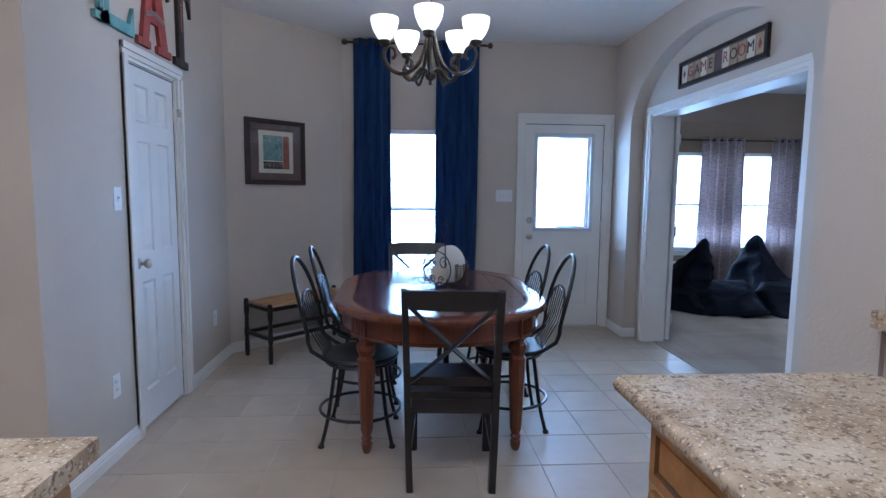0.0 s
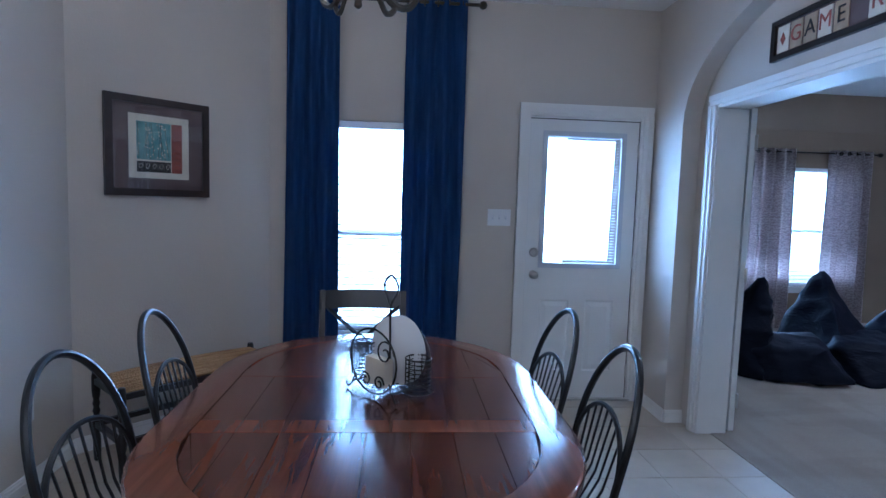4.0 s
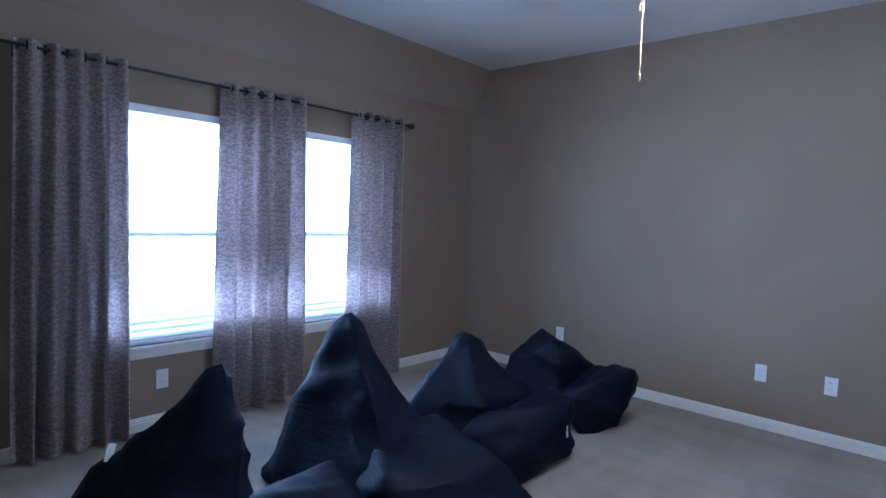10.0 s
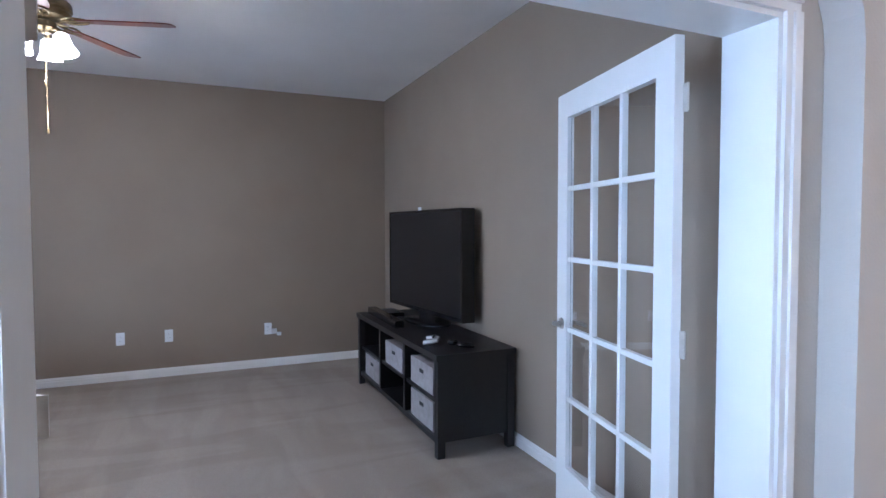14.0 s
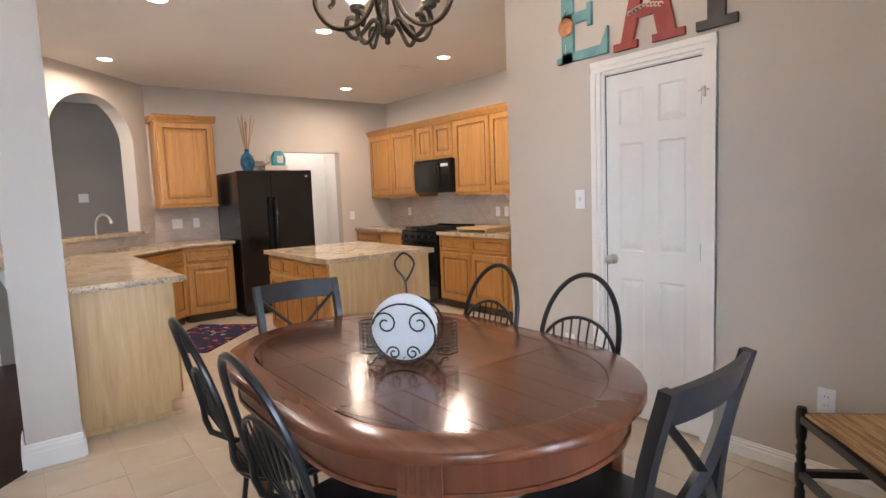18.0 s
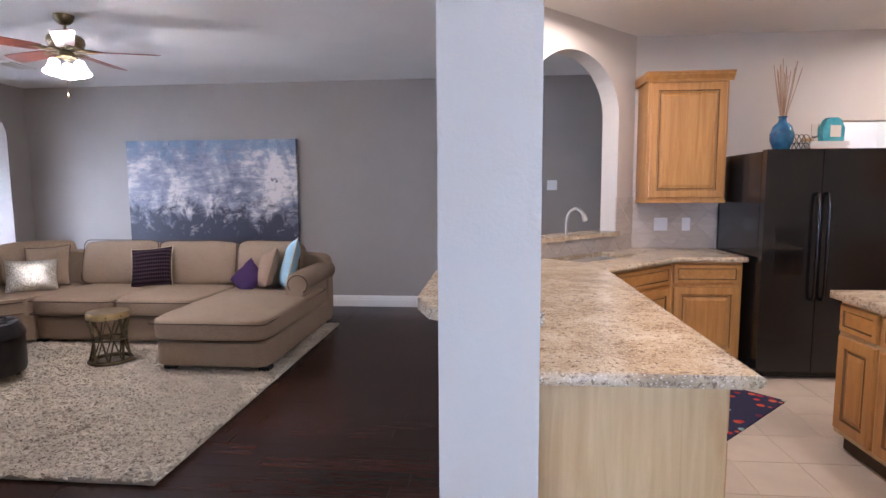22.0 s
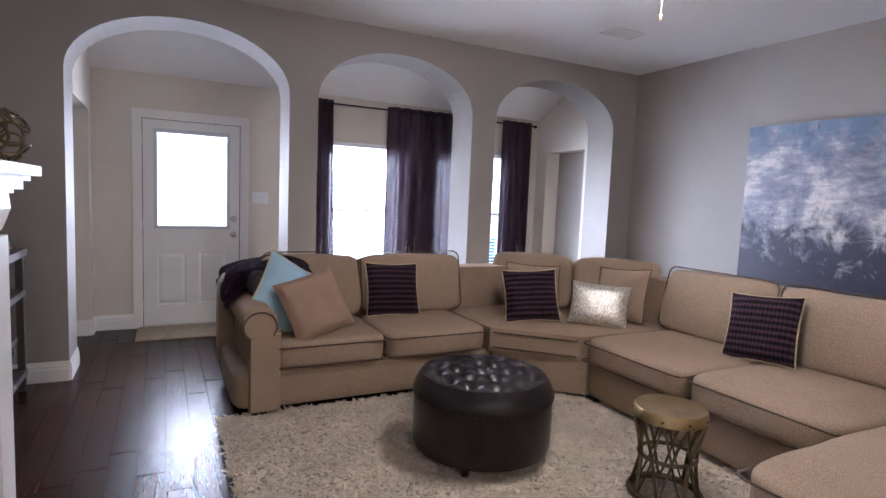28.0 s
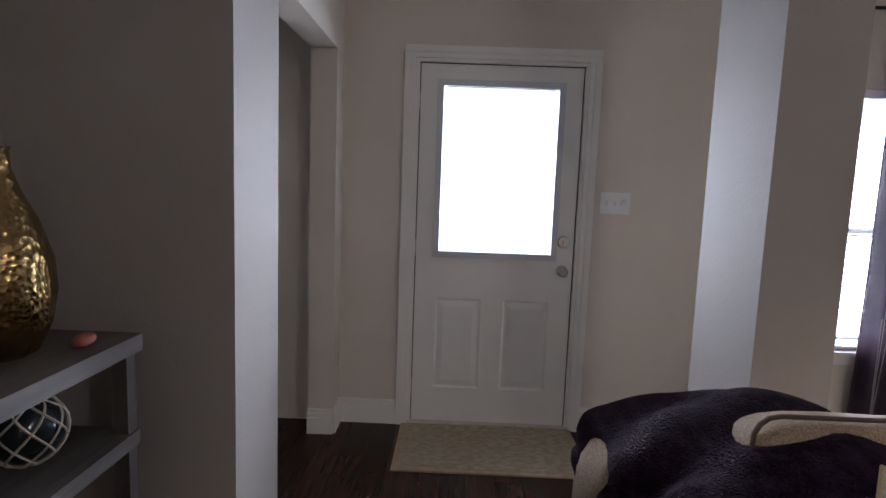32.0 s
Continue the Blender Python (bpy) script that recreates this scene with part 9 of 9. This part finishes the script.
def woven_basket():
    t = thing("woven_basket", pose(6.82, 1.30, 0.94), "low grey woven basket tray", "basket")
    L, D, h = 0.21, 0.13, 0.085
    for k in range(5):
        z = 0.012 + 0.0165 * k
        bm = bmesh.new()
        lp = rect_loop(-L, L, -D, D, z, 0.04, 5)
        pts = []
        for i in range(len(lp)):
            a, b = V(lp[i]), V(lp[(i + 1) % len(lp)])
            m_ = max(1, int((b - a).length / 0.012))
            for j in range(m_):
                pts.append(a + (b - a) * j / m_)
        out = []
        for i, p in enumerate(pts):
            d = p.copy()
            d.z = 0
            d.normalize()
            out.append(p + d * (0.006 * (1 if (i // 2 + k) % 2 else -1)) + V((0, 0, 0.003 * (1 if (i // 2 + k) % 2 else -1))))
        part("woven_side", tube(bmesh.new(), out, 0.0085, 6, True), M_WICK, t, "", True)
    part("tray_base", B((-L + 0.01, L - 0.01, -D + 0.01, D - 0.01, 0.002, 0.012)), M_WICK, t)
    part("handle", tube(bmesh.new(), spline([(L - 0.02, -0.05, 0.075), (L - 0.02, -0.04, 0.12), (L - 0.02, 0, 0.135), (L - 0.02, 0.04, 0.12), (L - 0.02, 0.05, 0.075)], 4), 0.006, 6), M_IRON, t, "", True)


M_WICK = grainy("grey_seagrass", (0.17, 0.155, 0.145), (0.30, 0.28, 0.265), (40, 40, 40), 0.9, 150, 0.6)
woven_basket()
_t = thing("seashell", pose(7.36, 1.24, 0.94), "small brown shell on the shelf", "shell")
part("shell", puff(-0.035, 0.035, -0.02, 0.02, 0, 0.03, 2.2, n=8), M_RUST, _t, "", True)


def wire_ball(x, y, z, r, core, label):
    t = thing("glass_float", pose(x, y, z + r), label, "ornament", "netted glass floats")
    part("glass_ball", lathe(bmesh.new(), [(r * 0.96 * math.sin(a), -r * 0.96 * math.cos(a)) for a in [0.02 + (math.pi - 0.04) * i / 16 for i in range(17)]], 24), core, t, "", True)
    bm = bmesh.new()
    for k in range(8):
        for s in (-1, 1):
            tube(bm, [(r * math.sin(q) * math.cos(2 * math.pi * k / 8 + s * q * 0.9), r * math.sin(q) * math.sin(2 * math.pi * k / 8 + s * q * 0.9), -r * math.cos(q)) for q in [0.1 + (math.pi - 0.2) * i / 14 for i in range(15)]], 0.003, 4)
    part("rope_net", bm, M_ROPE, t, "pale rope net")


M_ROPE = grainy("pale_rope", (0.36, 0.31, 0.24), (0.46, 0.40, 0.32), (60, 60, 60), 0.9, 200, 0.4)
M_DKGL = mat("dark_glass", (0.015, 0.018, 0.02), 0.06)
M_TEALGL = mat("teal_float_glass", (0.02, 0.09, 0.10), 0.08)
wire_ball(7.28, 1.33, 0.675, 0.085, M_DKGL, "dark glass float in a rope net")
wire_ball(7.36, 1.34, 0.145, 0.12, M_TEALGL, "teal glass float in a rope net")
for _k, (_h, _m, _dx) in enumerate(((0.036, M_LRED, 0.0), (0.030, M_MATB, 0.012), (0.034, M_BLUEG, -0.006), (0.040, M_COPPER, 0.004))):
    _z = 0.41 + sum((0.036, 0.030, 0.034, 0.040)[:_k])
    _b = thing("book", pose(6.93 + _dx, 1.33, _z, 0, 0, 3 + 2 * _k), ("red", "cream", "blue", "orange")[_k] + " paperback lying in a pile on the shelf", "book", "books on the shelf")
    part("cover", B((-0.10, 0.10, -0.13, 0.13, 0, 0.002), (-0.10, 0.10, -0.13, 0.13, _h - 0.002, _h), (0.098, 0.10, -0.13, 0.13, 0.002, _h - 0.002), (-0.10, 0.10, -0.13, -0.1285, 0.002, _h - 0.002)), _m, _b)
    part("pages", B((-0.098, 0.0975, -0.128, 0.128, 0.002, _h - 0.002)), M_PAPER, _b)
    if _k == 3:
        _cu = bpy.data.curves.new("spine_title", "FONT")
        _cu.body, _cu.size, _cu.align_x, _cu.align_y = "FLORIDA", 0.026, "CENTER", "CENTER"
        _tmp = bpy.data.objects.new("spine_title", _cu)
        _me = bpy.data.meshes.new_from_object(_tmp)
        bpy.data.objects.remove(_tmp)
        _me.transform(Matrix.Translation((0, -0.1305, _h / 2)) @ Matrix.Rotation(radians(90), 4, "X"))
        _me.materials.clear()
        _me.materials.append(M_PAPER)
        _o = new("spine_title", _me)
        _o.parent = _b

# curtains in the front room
M_EMB = grainy("pale_thread", (0.30, 0.25, 0.25), (0.38, 0.33, 0.33), (20, 20, 20), 0.6, 100, 0.1)
M_PLUMC = cloth("plum_sheer_cloth", (0.070, 0.046, 0.066), (0.11, 0.076, 0.10), 0.7, 0.42, sheer=0.07)
rod(pose(9.02, -1.12, 0, 0, 0, -90), 2.72, 2.335, "thin black curtain rod along the front windows", M_IRON, 0.022, 0.009)
for _y, _w, _s, _f in ((-1.06, 0.19, 21, 2.5), (-1.88, 0.98, 22, 7.0), (-3.42, 0.44, 23, 4.0)):
    _c = curtain(pose(9.02, _y, 0, 0, 0, -90), _w, 0.02, 2.375, M_PLUMC, _f, 0.030, "dark plum sheer grommet curtain with stitched branches", 2.335, max(2, int(_w / 0.1)), M_IRON, "plum curtains", _s, 1.05 if _w > 0.3 else 1.5)
    _rnd = random.Random(_s)
    _bm = bmesh.new()
    for _k in range(max(2, int(_w / 0.11))):
        _x = _rnd.uniform(0.03, _w - 0.03)
        for _j in range(3):
            _dx = _rnd.uniform(-0.06, 0.06)
            tube(_bm, spline([(_x, -0.042, 0.03), (_x + _dx * 0.4, -0.042, 0.35), (_x + _dx, -0.042, _rnd.uniform(0.6, 0.95))], 4), 0.0028, 4)
    part("stitched_branches", _bm, M_EMB, _c, "pale stitched branches along the hem")
# doormat
_t = thing("doormat", pose(8.84, 0.125, 0.0), "beige woven doormat with a border", "doormat")
part("mat_field", B((-0.25, 0.25, -0.45, 0.45, 0, 0.010)), grainy("doormat_weave", (0.30, 0.245, 0.165), (0.44, 0.37, 0.26), (45, 25, 10), 0.95, 120, 0.8, dist=0.01), _t)
part("mat_border", B((-0.28, -0.25, -0.48, 0.48, 0, 0.008), (0.25, 0.28, -0.48, 0.48, 0, 0.008), (-0.25, 0.25, -0.48, -0.45, 0, 0.008), (-0.25, 0.25, 0.45, 0.48, 0, 0.008)), M_CARD, _t)


# shag rug
def shag(x0, x1, y0, y1):
    t = thing("shag_rug", Matrix(), "large cream shag rug under the sofa", "rug")
    part("backing", B((x0, x1, y0, y1, 0.001, 0.028)), M_RUG, t)
    rs = np.random.RandomState(7)
    n = 64000
    px, py = rs.uniform(x0 - 0.01, x1 + 0.01, n), rs.uniform(y0 - 0.01, y1 + 0.01, n)
    ang, hgt = rs.uniform(0, 6.283, n), rs.uniform(0.020, 0.034, n)
    w = rs.uniform(0.006, 0.012, n)
    lx, ly = np.clip(rs.normal(0, 0.02, n), -0.03, 0.03), np.clip(rs.normal(0, 0.02, n), -0.03, 0.03)
    c, s = np.cos(ang) * w, np.sin(ang) * w
    z0, z1 = np.full(n, 0.020), 0.017 + hgt * 0.6
    co = np.stack([np.stack([px - c, py - s, z0], 1), np.stack([px + c, py + s, z0], 1), np.stack([px + lx * 0.5 + c, py + ly * 0.5 + s, z1], 1), np.stack([px + lx * 0.5 - c, py + ly * 0.5 - s, z1], 1), np.stack([px + lx * 1.4, py + ly * 1.4, 0.010 + hgt], 1)], 1).reshape(-1, 3)
    k = np.arange(n) * 5
    faces = [(a, a + 1, a + 2, a + 3) for a in k.tolist()] + [(a + 3, a + 2, a + 4) for a in k.tolist()]
    me = bpy.data.meshes.new("shag")
    me.from_pydata(co.tolist(), [], faces)
    me.materials.append(M_PILE)
    o = new("shag", me)
    o.parent = t
    o["kind"] = "stuff"


def pile():
    m = mat("cream_pile", (0.5, 0.43, 0.33), 0.95, 0, 0.1)
    t, p = nodes(m)
    g = t.nodes.new("ShaderNodeNewGeometry")
    a = ramp(t, g.outputs["Random Per Island"], [(0.0, (0.63, 0.545, 0.42)), (0.5, (0.67, 0.585, 0.46)), (1.0, (0.71, 0.63, 0.505))])
    b = ramp(t, noisy(t, coords(t, (1, 1, 1)), 3.5, 4), [(0.35, (0.86,) * 3), (0.65, (1.05,) * 3)])
    n = t.nodes.new("ShaderNodeMix")
    n.data_type, n.blend_type = "RGBA", "MULTIPLY"
    n.inputs[0].default_value = 1.0
    t.links.new(a, n.inputs[6]), t.links.new(b, n.inputs[7])
    t.links.new(n.outputs[2], p.inputs["Base Color"])
    return m


M_PILE = pile()
shag(3.28, 6.47, -3.15, 0.09)


# blue porch chairs outside the front windows
M_PORCH = grainy("blue_porch_paint", (0.03, 0.28, 0.50), (0.05, 0.34, 0.58), (6, 6, 6), 0.5, 40, 0.05)


def porch_chair(x, y, turn):
    t = thing("porch_chair", pose(x, y, -0.12, 0, 0, turn), "bright blue slatted porch chair outside the window", "chair", "porch chairs")
    for k in range(5):
        part("seat_slat", B((-0.28, 0.28, -0.25 + 0.1 * k, -0.16 + 0.1 * k, 0.35 - 0.02 * k, 0.372 - 0.02 * k)), M_PORCH, t)
    for k in range(6):
        u = -0.25 + 0.1 * k
        part("back_slat", B((u - 0.043, u + 0.043, -0.011, 0.011, 0.0, 0.66 - 0.9 * u * u), m=Matrix.Translation((0, 0.22, 0.30)) @ Matrix.Rotation(radians(-18), 4, "X")), M_PORCH, t)
    for s in (-1, 1):
        part("arm", B((s * 0.34 - 0.05, s * 0.34 + 0.05, -0.34, 0.38, 0.55, 0.573)), M_PORCH, t)
        part("leg", B((s * 0.32 - 0.02, s * 0.32 + 0.02, -0.30, -0.20, 0.0, 0.55)), M_PORCH, t)
        part("leg", B((s * 0.32 - 0.02, s * 0.32 + 0.02, 0.22, 0.32, 0.0, 0.55)), M_PORCH, t)


porch_chair(10.6, -2.32, 115)
porch_chair(10.6, -4.45, 65)
# ---- floor pieces ----
def varied(name, stops, scale, noise_scale, rough, fine, strength, spread):
    """A material whose pieces differ by Object Info's Random."""
    m = mat(name, stops[0], rough)
    t, p = nodes(m)
    info = t.nodes.new("ShaderNodeObjectInfo")
    mul = t.nodes.new("ShaderNodeMath")
    mul.operation = "MULTIPLY"
    mul.inputs[1].default_value = 61.0
    t.links.new(info.outputs["Random"], mul.inputs[0])
    def n4(sc, s, detail, dist=0.0):
        n = node(t, "ShaderNodeTexNoise")
        n.noise_dimensions = "4D"
        n.inputs["Scale"].default_value, n.inputs["Detail"].default_value, n.inputs["Distortion"].default_value = s, detail, dist
        t.links.new(coords(t, sc), n.inputs["Vector"])
        t.links.new(mul.outputs[0], n.inputs["W"])
        return n.outputs["Fac"]
    grain = ramp(t, n4(scale, noise_scale, 4, 0.0), [(0.3, stops[0]), (0.7, stops[1])])
    tone = ramp(t, info.outputs["Random"], [(0.0, (1 - spread,) * 3), (1.0, (1 + spread,) * 3)])
    mx = t.nodes.new("ShaderNodeMix")
    mx.data_type, mx.blend_type = "RGBA", "MULTIPLY"
    mx.inputs[0].default_value = 1.0
    t.links.new(grain, mx.inputs[6]), t.links.new(tone, mx.inputs[7])
    t.links.new(mx.outputs[2], p.inputs["Base Color"])
    bump(t, p, n4(scale, fine, 3), strength, 0.002)
    return m


M_TILEP = varied("beige_stone_tile", [(0.43, 0.36, 0.275), (0.505, 0.43, 0.335)], (1, 1, 1), 5.0, 0.36, 60, 0.03, 0.035)
M_PLANK = varied("dark_walnut_plank", [(0.020, 0.0085, 0.006), (0.046, 0.018, 0.012)], (1.0, 14, 1), 5.0, 0.27, 7, 0.10, 0.30)
nodes(M_PLANK)[1].inputs["Specular IOR Level"].default_value = 0.17
nodes(M_TILEP)[1].inputs["Specular IOR Level"].default_value = 0.3


def clip(poly, a, b):
    """The part of a polygon on the left of the line from a to b."""
    def side(p):
        return (b[0] - a[0]) * (p[1] - a[1]) - (b[1] - a[1]) * (p[0] - a[0])
    out = []
    for p, q in zip(poly, poly[1:] + poly[:1]):
        sp, sq = side(p), side(q)
        if sp >= 0:
            out.append(p)
        if sp * sq < 0:
            k = sp / (sp - sq)
            out.append((p[0] + k * (q[0] - p[0]), p[1] + k * (q[1] - p[1])))
    return out


def piece(name, poly, low, top, cham, material, parent, store):
    """One flat piece with a small chamfer, on shared mesh data where the outline repeats."""
    cx, cy = sum(p[0] for p in poly) / len(poly), sum(p[1] for p in poly) / len(poly)
    key = tuple((round(p[0] - cx, 4), round(p[1] - cy, 4)) for p in poly)
    if key not in store:
        n = len(key)
        vs = [(x, y, low) for x, y in key] + [(x, y, top - cham * 0.5) for x, y in key]
        for x, y in key:
            L = math.hypot(x, y) or 1
            vs.append((x - cham * 1.4 * x / L, y - cham * 1.4 * y / L, top))
        fs = [tuple(range(2 * n, 3 * n))]
        for i in range(n):
            j = (i + 1) % n
            fs += [(i, j, n + j, n + i), (n + i, n + j, 2 * n + j, 2 * n + i)]
        me = bpy.data.meshes.new(name)
        me.from_pydata(vs, [], fs)
        me.materials.append(material)
        store[key] = me
    o = new(name, store[key])
    o.location = (cx, cy, 0)
    o.parent = parent
    return o


def area(p):
    return abs(sum(a[0] * b[1] - a[1] * b[0] for a, b in zip(p, p[1:] + p[:1]))) / 2


D0, D1 = (1.70, 1.10), (2.62, 2.15)
_store = {}
_pt, _jt = 0.335, 0.0022
_fl = bpy.data.objects["floor_tile"]
for _i in range(-14, 3):
    for _j in range(-14, 10):
        _x, _y = 1.70 + _i * _pt, 1.95 + _j * _pt
        _lo = -1.09 if _y > 1.94 else -2.98
        _x0, _x1, _y0, _y1 = max(_x, _lo), min(_x + _pt, 2.62), max(_y, -2.60), min(_y + _pt, 5.10)
        if _x1 - _x0 < 0.03 or _y1 - _y0 < 0.03 or (_x > 1.69 and _y < 0.9):
            continue
        # under the island and the wall cabinets nothing shows
        if (-1.24 < _x0 and _x1 < -0.36 and -0.58 < _y0 and _y1 < 0.69) or _x1 < -2.5 or (_x0 > 0.95 and _y1 < 0.9):
            continue
        _p = [(_x0 + _jt, _y0 + _jt), (_x1 - _jt, _y0 + _jt), (_x1 - _jt, _y1 - _jt), (_x0 + _jt, _y1 - _jt)]
        if _x1 > 1.65 and _y0 < 2.2:
            _p = clip(_p, D0, D1)
        if len(_p) > 2 and area(_p) > 0.002:
            piece("tile", _p, -0.02, 0.0, 0.0025, M_TILEP, _fl, _store)
_rng = random.Random(5)
_fl = bpy.data.objects["floor_wood"]
_pw = 0.127
_y = -4.20
while _y < 2.13:
    _x = 0.55 - _rng.random() * 1.2
    _y1 = min(_y + _pw, 2.15)
    while _x < 9.10:
        _len = _rng.choice((1.0, 1.22, 1.22, 1.5, 1.83))
        _xe = min(_x + _len, 9.10)
        _p = [(_x + 0.001, _y + 0.001), (_xe - 0.001, _y + 0.001), (_xe - 0.001, _y1 - 0.001), (_x + 0.001, _y1 - 0.001)]
        if _xe > 0.6 and _y > -4.25:
            if _y1 > 1.05:
                _p = clip(_p, D1, D0)
            elif _y > -1.45:
                _p = clip(_p, (1.70, 1), (1.70, -1))
            else:
                _p = clip(_p, (1.70, -1.40), (0.50, -2.60))
            _hid = (_y > 1.62 and _x > 2.8) or (_y > 0.93 and _x > 3.9 and _xe < 5.6)
            if len(_p) > 2 and area(_p) > 0.004 and not _hid:
                piece("plank", _p, -0.02, 0.0, 0.004, M_PLANK, _fl, _store)
        _x = _xe
    _y = _y1
# strip between the tile and the wood
_d = V((D1[0] - D0[0], D1[1] - D0[1], 0)).normalized()
_n = V((-_d.y, _d.x, 0)) * 0.022
_s = [V((*D0, 0)) - _n, V((*D1, 0)) - _n, V((*D1, 0)) + _n, V((*D0, 0)) + _n]
whole("transition_strip", prism(bmesh.new(), [(p.x, p.y) for p in _s], -0.002, 0.006), M_PLANK, None, "dark wood strip between tile and hardwood", "trim", "", "structure", bevel=0.002)
